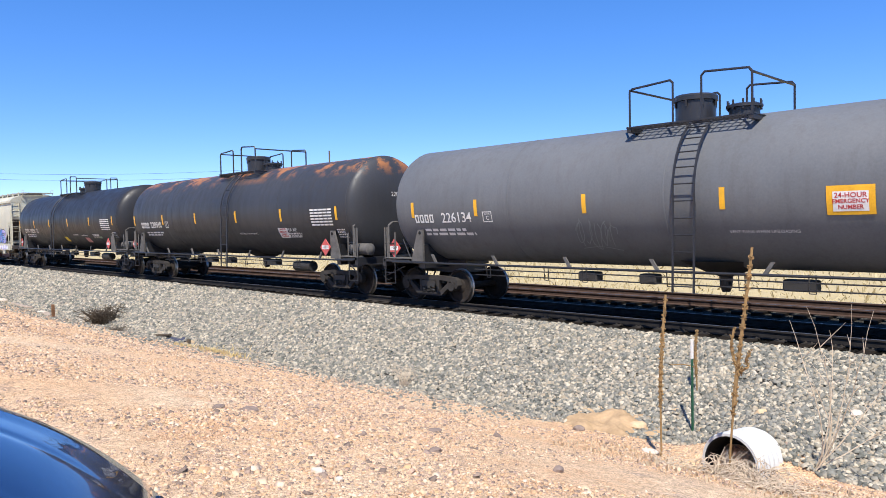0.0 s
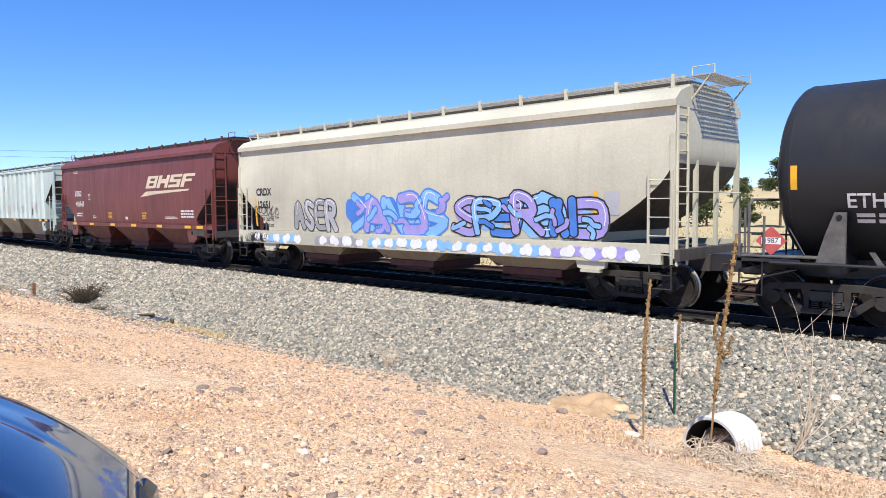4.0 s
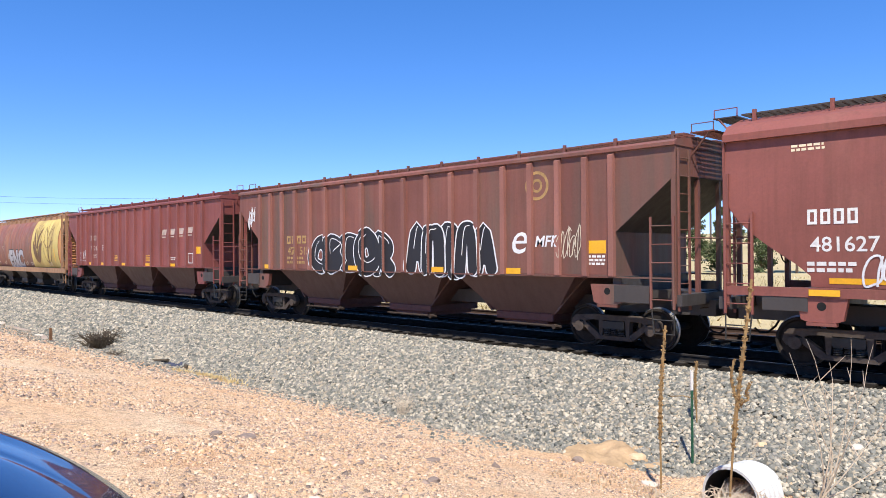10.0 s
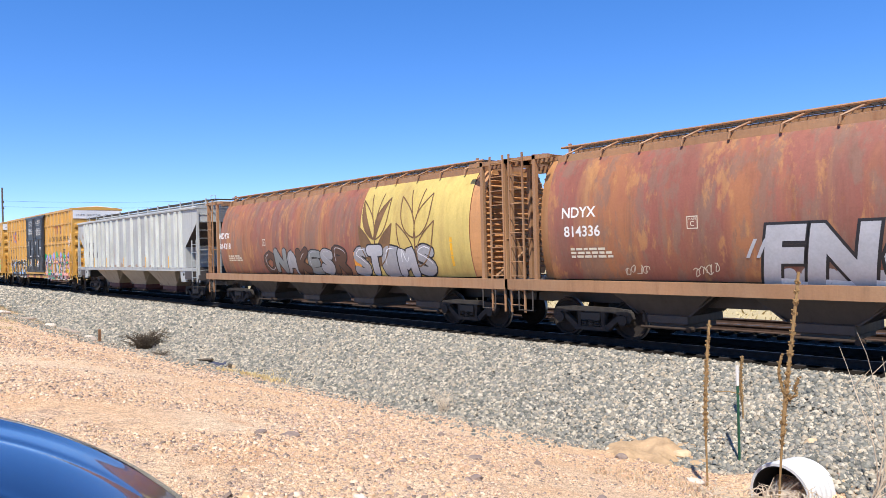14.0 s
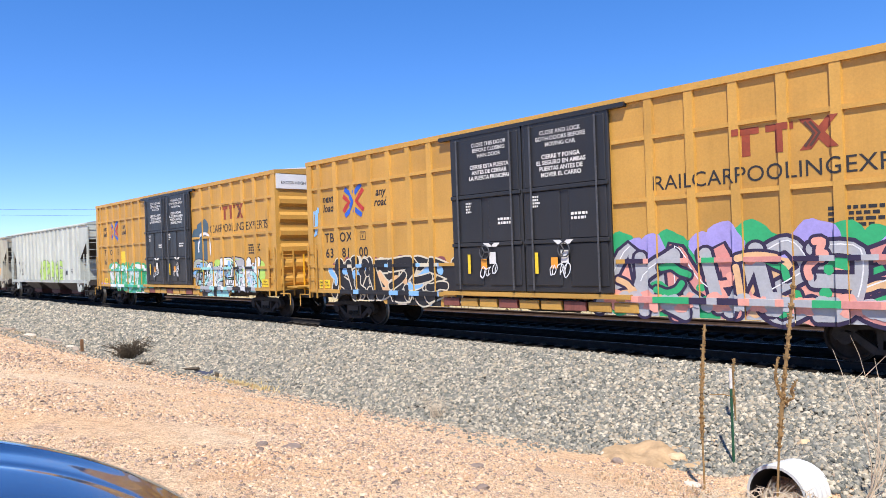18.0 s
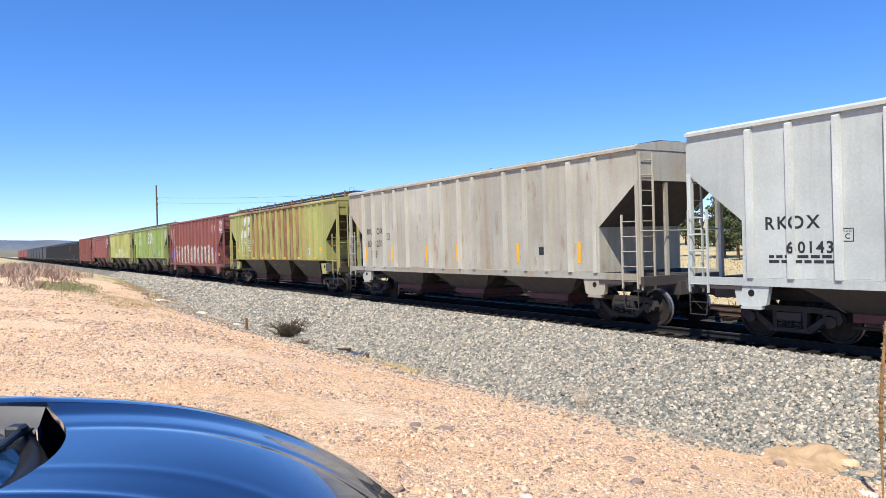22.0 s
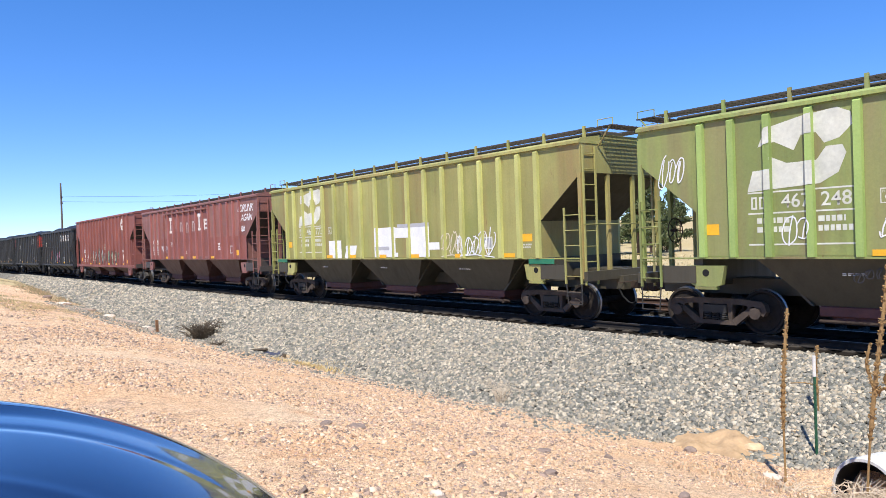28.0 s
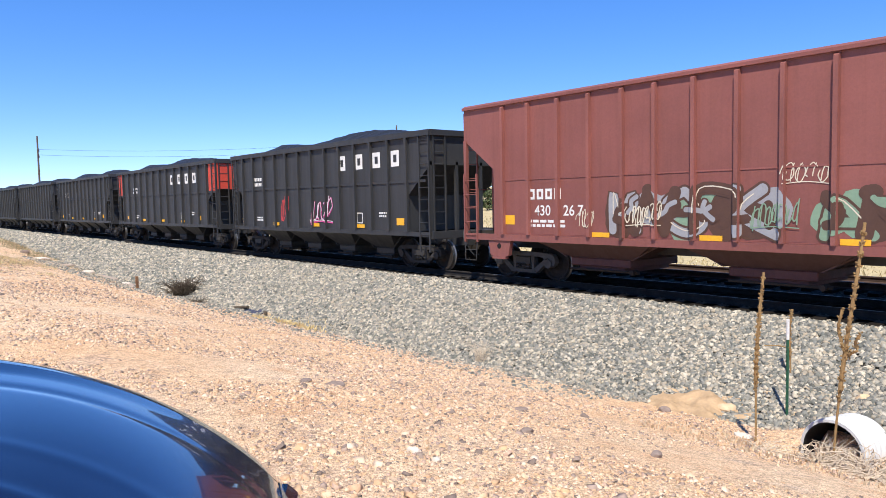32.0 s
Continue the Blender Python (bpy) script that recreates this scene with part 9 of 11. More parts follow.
for text, x, z in (("UNO", -1.95, 2.28), ("G", 0.0, 2.08), ("E", 0.85, 2.08), ("5", 1.75, 2.1), ("O", 2.62, 2.15), ("5", 3.42, 2.12), ("1", 4.3, 2.1)):
    S18.words(text, x, z, 0.27, SP["pink"] if text == "UNO" else SP["white"], 0.004, 0.2, True, lift=0.02)
S18.scrawl(-1.95, 1.95, 0.6, 0.35, SP["pink"], 208, 3, 0.022)
bay18 = Side(S18.car, lambda z: 1.47, (), 0, 0)
for k, (x, tone) in enumerate(((0.15, "grey"), (3.6, "grey"), (4.6, "grey"), (0.4, "black"), (-3.9, "black"))):
    bay18.scrawl(x, 1.42 - 0.12 * (tone == "black"), 0.7, 0.2, SP[tone], 215 + k, 4, 0.016, lift=0.03)
S19.patch("paint_block", -3.3, 1.95, 0.9, 0.65, SP["white"], 0.005, True)
S19.patch("paint_block", -2.2, 1.85, 0.7, 0.45, SP["white"], 0.006, True, 0.4)
for n, (xa, xb, za, zb) in enumerate(((-0.5, 0.62, 1.66, 2.64), (0.6, 2.45, 2.28, 2.62), (1.48, 2.45, 1.66, 2.3), (2.43, 2.95, 1.88, 2.1), (0.3, 0.75, 1.66, 1.8))):
    S19.patch("paint_block", (xa + xb) / 2, (za + zb) / 2, xb - xa, zb - za, SP["white"], 0.005 + 0.0004 * n, True, label="white rolled paint blocks over old graffiti" if n == 0 else "")
S19.patch("paint_block", 1.6, 2.66, 1.7, 0.12, SP["silver"], 0.008, True)
S19.patch("paint_block", -0.1, 1.95, 0.7, 0.12, SP["silver"], 0.008, True)
S19.patch("paint_block", 7.05, 2.1, 0.14, 0.9, GREEN_TAG, 0.008, label="dark green upright strip")
S19.scrawl(4.6, 2.05, 1.6, 0.7, SP["white"], 205, 5, 0.03)
S19.scrawl(3.6, 2.05, 0.9, 0.7, SP["cream"], 206, 3, 0.03)
sill19 = Side(S19.car, lambda z: 1.612, (), 0, 0)
for x in (-7.6, 7.2):
    sill19.patch("green_plate", x, 1.53, 0.9, 0.13, GREEN_TAG, 0.004)

# red-brown tall hoppers
S17.clouds(-7.4, 5.6, 2.1, 0.3, (SP["purple"], SP["lilac"], SP["purple"]), 211, 0.18)
S17.patch("graffiti_base", -6.6, 1.55, 1.6, 0.55, SP["purple"], 0.005, over=True)
S17.patch("graffiti_base", -0.3, 1.72, 13.0, 0.78, SP["purple"], 0.0055, over=True, label="purple sprayed ground of the graffiti")
for x, w, word, seed in ((-3.55, 5.6, "tnabek", 212), (2.75, 5.6, "panarn", 213)):
    for spread, lift_col, fat_ in ((1.0, SP["cream"], 0.29), (1.0, SP["silver"], 0.17)):
        S17.piece(x, 1.9, w, 0.95, word, (lift_col if lift_col is SP["cream"] else SP["grey"], lift_col), SP["cream"] if lift_col is SP["cream"] else SP["black"], seed, fat_, 0.03 if lift_col is SP["cream"] else 0.05, None if lift_col is SP["cream"] else SP["black"], wild=0.6)
S17.blocks(-5.8, 2.25, 1.2, 0.26, 4, WHITE_MARK)
S17.words("430 476", -5.75, 1.83, 0.36, WHITE_MARK, 0.012, over=True, lift=0.03)
S17.scrawl(-7.6, 3.75, 0.9, 0.9, SP["white"], 214, 4, 0.03)
S17.scrawl(-7.2, 3.2, 0.5, 0.5, SP["white"], 215, 2, 0.03)
S17.scrawl(-7.0, 3.0, 0.5, 0.4, SP["white"], 217, 2, 0.02)
cross_badge(S17, 5.61, 3.8, 0.4)
S17.scrawl(7.6, 3.9, 0.8, 0.9, SP["white"], 216, 3, 0.025)
reflectors(S17, (-6.9, -4.1, -1.4, 1.4, 4.1, 6.5), 1.36, 0.45, 0.12)
S17.patch("route_plate", 6.9, 1.9, 0.35, 0.22, YELLOW, 0.006)
S21.clouds(-4.0, -0.4, 1.75, 0.36, (SP["umber"], SP["grey"], SP["moss"]), 228, 0.16, lift=0.006)
S21.clouds(0.6, 3.4, 1.7, 0.34, (SP["moss"], SP["umber"], SP["grey"]), 229, 0.14, lift=0.006)
S21.piece(-2.2, 1.85, 3.6, 0.95, "mnopk", (SP["grey"], SP["umber"]), SP["umber"], 221, 0.13, 0.05, SP["cream"], wild=0.6)
S21.piece(2.0, 1.75, 3.0, 0.75, "anse", (SP["moss"], SP["umber"]), SP["umber"], 222, 0.12, 0.05, SP["cream"], wild=0.6)
for k in range(3):
    S21.scrawl(-3.1 + 2.9 * k, 1.75, 0.9, 0.45, (SP["cream"], SP["moss"], SP["cream"])[k % 3], 240 + k, 7, 0.02, lift=0.022)
S21.scrawl(0.35, 2.55, 0.8, 0.4, SP["cream"], 223, 4, 0.016)
S21.scrawl(-4.7, 1.7, 0.5, 0.5, SP["cream"], 224, 3, 0.016)
cross_badge(S21, 5.0, 3.97, 0.4)
S21.blocks(-5.95, 2.25, 1.15, 0.26, 4, WHITE_MARK)
for word, x in (("430", -6.05), ("26", -5.2), ("7", -4.85)):
    S21.words(word, x, 1.83, 0.36, WHITE_MARK, 0.004)
S21.bars(-5.9, 1.5, 1.3, 0.22, 2, None, 225)
S21.patch("route_plate", -7.2, 1.6, 0.35, 0.24, YELLOW, 0.006)
S21.patch("route_plate", 6.0, 1.45, 0.42, 0.22, YELLOW, 0.006)
reflectors(S21, (-4.25, -1.5, 1.2, 3.3, 5.2), 1.28, 0.5, 0.11)
S21.frame_box(5.11, 1.74, 0.42, 0.42, WHITE_MARK, 0.03)
S21.patch("stencil", 5.11, 1.74, 0.24, 0.3, WHITE_MARK)
S21.bars(5.1, 2.15, 0.5, 0.16, 2, None, 226)
for sd in (S17, S21):
    bm = bmesh.new()
    box(bm, -6.9, 6.9, -1.575, -1.55, 2.62, 2.65)
    part("side_seam", bm, MAROON, sd.car)

# two-tone maroon hopper
S20.patch("red_panel", -0.8, 3.0, 6.5, 2.5, MAROON, 0.0045, label="fresher red panel")
S20.patch("red_band", -5.6, 2.2, 3.0, 1.15, MAROON, 0.0045)
S20.patch("red_band", 4.8, 2.15, 4.5, 1.1, MAROON, 0.0045)
for x, z, ink, kind in ((-3.47, 3.52, 1, 0), (-2.57, 3.6, 0, 1), (-1.67, 3.37, 0.3, 1), (-0.69, 3.32, 0.3, 1), (0.24, 3.36, 0.45, 1), (1.1, 3.55, 1, 0), (1.99, 3.4, 0.9, 2)):
    m = plain("faded white lettering %d" % int(ink * 10), (0.24 + 0.4 * ink, 0.11 + 0.48 * ink, 0.095 + 0.45 * ink), 0.6, 0, 0.45, 5.0, 0)
    h, wide = (0.9, 0.2) if kind == 0 else (0.55, 0.16)
    if kind == 1:
        shapes = ((-0.12, 0, 0.13, h), (0.12, -0.05, 0.13, h - 0.1), (0.0, h / 2 - 0.06, 0.2, 0.1))
    elif kind == 0:
        shapes = ((0, 0, wide, h), (0.02, h / 2 - 0.1, 0.44, 0.18), (0, -h / 2 + 0.07, 0.4, 0.13))
    else:
        shapes = ((-0.15, 0, 0.15, h), (0.05, h / 2 - 0.07, 0.36, 0.13), (0.05, -h / 2 + 0.07, 0.36, 0.13), (0.06, 0.02, 0.34, 0.1))
    for n, (dx, dz, ww, hh) in enumerate(shapes):
        S20.patch("owner_mark", x + dx, z + dz, ww, hh, m, 0.006 + 0.001 * n, True)
for word, x, z in (("AT", -6.67, 2.6), ("SF", -5.9, 2.58), ("31", -6.67, 2.22), ("52", -5.88, 2.22), ("96", -5.06, 2.24)):
    S20.words(word, x, z, 0.36, WHITE_MARK, 0.01, over=True, lift=0.009)
S20.bars(-6.5, 1.93, 0.6, 0.2, 2, None, 231)
S20.bars(-5.85, 1.93, 0.45, 0.2, 2, None, 236)
S20.frame_box(-3.42, 2.43, 0.26, 0.26, WHITE_MARK, 0.018)
S20.words("DRUNK", 7.12, 3.93, 0.48, SP["white"], 0.004, 0.4, True, 0.85)
S20.words("AGAIN", 7.12, 3.5, 0.44, SP["white"], 0.004, 0.4, True, 0.85)
S20.scrawl(6.75, 3.05, 0.4, 0.35, SP["white"], 232, 2, 0.03)
S20.scrawl(-4.6, 2.2, 0.8, 0.35, SP["white"], 233, 4, 0.014)
S20.frame_box(5.34, 2.06, 0.42, 0.36, WHITE_MARK, 0.03)
S20.patch("route_plate", 6.07, 1.9, 0.4, 0.24, YELLOW, 0.006)
S20.patch("route_plate", -7.2, 1.9, 0.25, 0.18, YELLOW, 0.006)
S20.bars(3.9, 2.2, 0.6, 0.4, 3, None, 234)
S20.bars(-1.1, 1.95, 0.6, 0.16, 2, None, 235)
reflectors(S20, (-4.25, -1.7, 0.23, 2.84), 1.7, 0.45, 0.12)
bm = bmesh.new()
box(bm, -4.1, 2.5, -1.66, -1.56, 4.16, 4.24)
part("panel_cap", bm, SANTA, S20.car)

# coal cars
for n, sd in enumerate(COALS):
    if n < 2:
        for k in range(4):
            sd.blocks((2.2, 3.27, 4.3, 5.33)[k] - 0.3 * n, 3.48, 0.62, 0.5, 1, WHITE_MARK, False, 0.3)
    sd.bars(-4.4, 3.0, 0.9, 0.42, 2, WHITE_MARK, 241)
    reflectors(sd, (-2.95, 0.21, 3.2), 1.33, 0.5, 0.12)
    sd.patch("route_plate", 5.45, 1.5, 0.4, 0.22, YELLOW, 0.006)
    sd.patch("route_plate", -6.0, 1.45, 0.3, 0.2, YELLOW, 0.006)
    sd.bars(4.6, 1.7, 0.6, 0.2, 2, None, 242)
    sd.frame_box(3.15, 1.6, 0.36, 0.36, WHITE_MARK, 0.03)
    sd.bars(-4.3, 1.5, 0.8, 0.2, 2, None, 243)
COALS[0].scrawl(0.65, 1.85, 1.5, 0.8, SP["magenta"], 244, 4, 0.05)
COALS[0].scrawl(0.65, 1.87, 1.5, 0.75, SP["white"], 244, 4, 0.02, True, 0.02)
COALS[0].scrawl(-2.2, 1.9, 0.6, 1.1, SP["red"], 245, 3, 0.03)

# ---- things beside the track ----
def on_land(x, y):
    ty = float(np.interp(x, TOE_X, TOE_Y))
    return float(land(x, y)) if y < ty else float(bed_height(x, y))


DRY_STALK = plain("dry brown seed stalk", (0.30, 0.19, 0.085), 0.9, 0, 0.3, 20.0, 0.4)
DRY_TWIG = plain("bleached dry twig", (0.52, 0.42, 0.31), 0.9, 0, 0.2, 12.0, 0.2)
DRY_BRUSH = plain("dark dry brush", (0.09, 0.07, 0.05), 0.9, 0, 0.3, 8.0, 0.2)
POST_GREEN = plain("green post enamel", (0.025, 0.10, 0.055), 0.5, 0, 0.2, 9.0, 0.1)
PIPE_WHITE = paint("scuffed white pipe", (0.55, 0.55, 0.53), 0.35, (0.25, 0.18, 0.12), grime=0.35, rough=0.5)
PALE_ROCK = plain("pale tan sandstone", (0.55, 0.40, 0.25), 0.95, 0, 0.2, 6.0, 0.6)
DARK_ROCK = plain("dark purple grey stone", (0.23, 0.175, 0.145), 0.95, 0, 0.25, 8.0, 0.5)
WHITE_ROCK = plain("white quartz stone", (0.60, 0.51, 0.42), 0.9, 0, 0.15, 8.0, 0.4)


def mullein(x, y, top, dx, dy, label, arms=()):
    z0 = on_land(x, y)
    plant = thing("mullein_stalk", label, "dry plant", "dry mulleins by the culvert", at=(x, y, z0))
    r = random.Random(int(top * 1000))

    def spike(base, tip, r0, r1, name, bare):
        bm = bmesh.new()
        n = 26
        pts = []
        for i in range(n + 1):
            u = i / n
            p = Vector(base).lerp(Vector(tip), u) + Vector((0.02 * math.sin(5 * u + top), 0.02 * math.cos(4 * u), 0))
            pts.append((p, (r0 * 0.45 if u < bare else r0 * (1 - u) + r1 * u)))
        for (a, ra), (b, rb) in zip(pts, pts[1:]):
            rod(bm, a, b, ra, 7, rb, False)
        for i in range(int(95 * (Vector(tip) - Vector(base)).length)):
            u = bare + (1 - bare) * r.random()
            k = min(n, int(u * n))
            p, rr = pts[k]
            a = r.uniform(0, math.tau)
            c = p + Vector((math.cos(a) * rr, math.sin(a) * rr, r.uniform(-0.03, 0.03)))
            s = r.uniform(0.007, 0.014)
            rod(bm, c, c + Vector((math.cos(a) * s * 1.4, math.sin(a) * s * 1.4, s)), s, 4, s * 0.3)
        part(name, bm, DRY_STALK, plant)

    spike((0, 0, -0.1), (dx, dy, top), 0.03, 0.016, "stalk", 0.35)
    for line in arms:
        for a, b in zip(line, line[1:]):
            spike(a, b, 0.017, 0.013, "side_stalk", 0.0)


mullein(-4.65, 8.79, 2.2, 0.1, 0, "slender dry brown mullein stalk beside the culvert")
mullein(-3.52, 8.3, 2.9, 0.3, 0, "tall forked dry mullein stalk in front of the culvert", (((0.17, 0, 1.48), (0.09, 0, 1.58), (0.085, 0, 1.95)), ((0.17, 0, 1.42), (0.255, 0, 1.52), (0.275, 0, 1.7))))
mullein(-5.45, 11.47, 1.1, 0.06, 0, "short dry mullein stalk on the stones")

# steel fence post with a white tip and a bit of wire
px, py = -4.97, 10.4
post = thing("fence_post", "green steel post with a white top on the stones", "post", at=(px, py, on_land(px, py)))
bm = bmesh.new()
for a, b in (((-0.02, 0.02), (-0.003, 0.003)), ((-0.003, 0.003), (-0.018, 0.018))):
    box(bm, a[0], a[1], b[0], b[1], -0.2, 1.18)
for k in range(14):
    box(bm, -0.006, 0.006, -0.026, -0.016, 0.1 + 0.07 * k, 0.125 + 0.07 * k)
part("shaft", bm, POST_GREEN, post)
bm = bmesh.new()
box(bm, -0.022, 0.022, -0.006, 0.006, 1.16, 1.46)
box(bm, -0.006, 0.006, -0.022, 0.02, 1.16, 1.46)
part("tip", bm, WHITE_MARK, post, "white painted post top")
bm = bmesh.new()
tube(bm, [(-0.35, 0, 1.02), (-0.15, 0.02, 1.05), (0.03, 0, 1.04)], 0.008)
part("wire_end", bm, DRY_STALK, post)

# culvert
cul = thing("culvert_pipe", "white corrugated plastic culvert pipe end in the ditch", "pipe", at=(-3.78, 9.0, -1.71))
bm = bmesh.new()
prof_o = []
for k in range(41):
    u = 0.62 * k / 40
    prof_o.append((u, 0.4 + 0.014 * math.sin(u * 60)))
rings = []
for u, rr in prof_o:
    rings.append([bm.verts.new((u, rr * math.cos(i * math.tau / 32), rr * math.sin(i * math.tau / 32))) for i in range(32)])
for a, b in zip(rings, rings[1:]):
    for i in range(32):
        bm.faces.new((a[i], a[(i + 1) % 32], b[(i + 1) % 32], b[i]))
edge = [bm.verts.new((0, 0.365 * math.cos(i * math.tau / 32), 0.365 * math.sin(i * math.tau / 32))) for i in range(32)]
for i in range(32):
    j = (i + 1) % 32
    bm.faces.new((rings[0][j], rings[0][i], edge[i], edge[j]))
pipe = smooth(part("pipe", bm, PIPE_WHITE, cul), 40)
pipe.rotation_euler = (0, radians(3), radians(82))
bm = bmesh.new()
inner = [[bm.verts.new((u, rr * math.cos(i * math.tau / 32), rr * math.sin(i * math.tau / 32))) for i in range(32)] for u, rr in ((0.004, 0.366), (0.004, 0.355), (0.62, 0.355))]
for a, b in zip(inner, inner[1:]):
    for i in range(32):
        bm.faces.new((a[(i + 1) % 32], a[i], b[i], b[(i + 1) % 32]))
lining = smooth(part("lining", bm, RUBBER, cul, "black inner wall of the pipe"), 40)
lining.rotation_euler = (0, radians(3), radians(82))
# Added black plug: the unlit depth of the pipe, put in as colour.
bm = bmesh.new()
rod(bm, (0.5, 0, 0), (0.6, 0, 0), 0.364, 24)
plug = part("dark_inside", bm, RUBBER, cul)
plug.rotation_euler = (0, radians(3), radians(82))


def twigs(name, label, x, y, count, spread, height, material, seed, arch=0.5, thick=0.006, category="dry plant", jag=0.012):
    r = random.Random(seed)
    z0 = on_land(x, y)
    plant = thing(name, label, category, at=(x, y, z0))
    bm = bmesh.new()
    for k in range(count):
        a = r.uniform(0, math.tau)
        d = spread * r.uniform(0.3, 1.0)
        h = height * r.uniform(0.35, 1.0)
        b = Vector((r.uniform(-0.25, 0.25) * spread, r.uniform(-0.25, 0.25) * spread, -0.02))
        tip = Vector((math.cos(a) * d, math.sin(a) * d, h * (1 - arch)))
        top = (b + tip) / 2 + Vector((0, 0, h * (0.5 + arch * 0.6)))
        pts = []
        for i in range(7):
            u = i / 6
            pts.append(b * (1 - u) ** 2 + top * 2 * u * (1 - u) + tip * u * u + Vector((r.uniform(-1, 1), r.uniform(-1, 1), r.uniform(-1, 1))) * jag * (0.5 + u))
        for i in range(6):
            rod(bm, pts[i], pts[i + 1], thick * (1 - i / 9), 4, thick * (1 - (i + 1) / 9), False)
        if r.random() < 0.5:
            q = pts[3]
            rod(bm, q, q + Vector((r.uniform(-1, 1), r.uniform(-1, 1), r.uniform(0, 1))) * 0.25 * height, thick * 0.6, 4, thick * 0.2, False)
    part("brush_tangle", bm, material, plant)
    return plant


twigs("dead_brush", "tangle of bleached dry stems before the culvert mouth", -3.55, 8.3, 130, 0.5, 0.62, DRY_TWIG, 3, 0.75, 0.010)
twigs("dead_brush", "tangle of bleached dry stems in the ditch", -3.1, 8.1, 90, 0.65, 0.42, DRY_TWIG, 4, 0.8, 0.008)
twigs("dead_brush", "matted dry stems on the dirt by the culvert", -4.3, 8.3, 80, 0.7, 0.16, DRY_TWIG, 5, 0.9)
twigs("dead_brush", "matted dry stems on the dirt", -2.7, 7.6, 90, 0.8, 0.2, DRY_TWIG, 6, 0.9)
twigs("dry_bush", "small dark dry bush at the foot of the stones", -27.7, 9.75, 120, 1.05, 0.8, DRY_BRUSH, 7, 0.12, 0.017, jag=0.07)
twigs("dry_tuft", "thin grey dry tuft on the stones", -11.2, 10.05, 60, 0.45, 0.55, DRY_TWIG, 8, 0.15, 0.003)
twigs("dry_tuft", "low dry tuft on the dirt", -23.5, 8.8, 60, 0.6, 0.25, DRY_BRUSH, 9, 0.3, 0.005)

# leaning dead shrub with long bare branches
sx, sy = -2.93, 9.69
shrub = thing("bare_shrub", "bare white branching shrub on the stones", "shrub", at=(sx, sy, on_land(sx, sy)))
r = random.Random(12)
for k, (tx, tz, bend) in enumerate(((0.35, 2.1, 0.5), (-0.1, 2.05, 0.3), (0.65, 2.05, 0.55), (-0.35, 1.85, 0.2), (0.1, 1.75, 0.35), (0.75, 1.3, 0.3), (0.9, 0.8, 0.2), (-0.15, 1.2, 0.0))):
    bm = bmesh.new()
    pts = []
    for i in range(9):
        u = i / 8
        pts.append(Vector((0.3 * math.sin(u * 1.6) * (1 - u) * 1.2 + tx * u ** 1.3, 0.15 * math.sin(3 * u + k), tz * u)) + Vector((r.uniform(-1, 1), 0, 0)) * 0.015)
    for i in range(8):
        rod(bm, pts[i], pts[i + 1], 0.0105 * (1 - i / 10), 5, 0.0105 * (1 - (i + 1) / 10), False)
    for i in (4, 5, 6):
        q = pts[i] + Vector((r.uniform(-0.3, 0.3), 0, r.uniform(0.1, 0.35)))
        rod(bm, pts[i], q, 0.006, 4, 0.002, False)
    part("branch", bm, DRY_TWIG, shrub)


def rock(x, y, s, material, label, seed, flat=0.7, name="rock"):
    r = random.Random(seed)
    bm = bmesh.new()
    bmesh.ops.create_icosphere(bm, subdivisions=2, radius=0.5)
    ph = [r.uniform(0, 9) for _ in range(3)]
    for v in bm.verts:
        q = 1 + 0.35 * noise.noise(v.co * 2.2 + Vector(ph)) + 0.15 * noise.noise(v.co * 5 + Vector(ph))
        v.co = Vector((v.co.x * r.uniform(0.97, 1.03), v.co.y * 0.8, v.co.z * flat)) * q * s
    ob = new(name, mesh_of(name, bm, material))
    ob.location = (x, y, on_land(x, y) + 0.16 * s * flat)
    ob.rotation_euler = (0, 0, r.uniform(0, 6))
    return tagged(ob, label, "rock", "loose rocks")


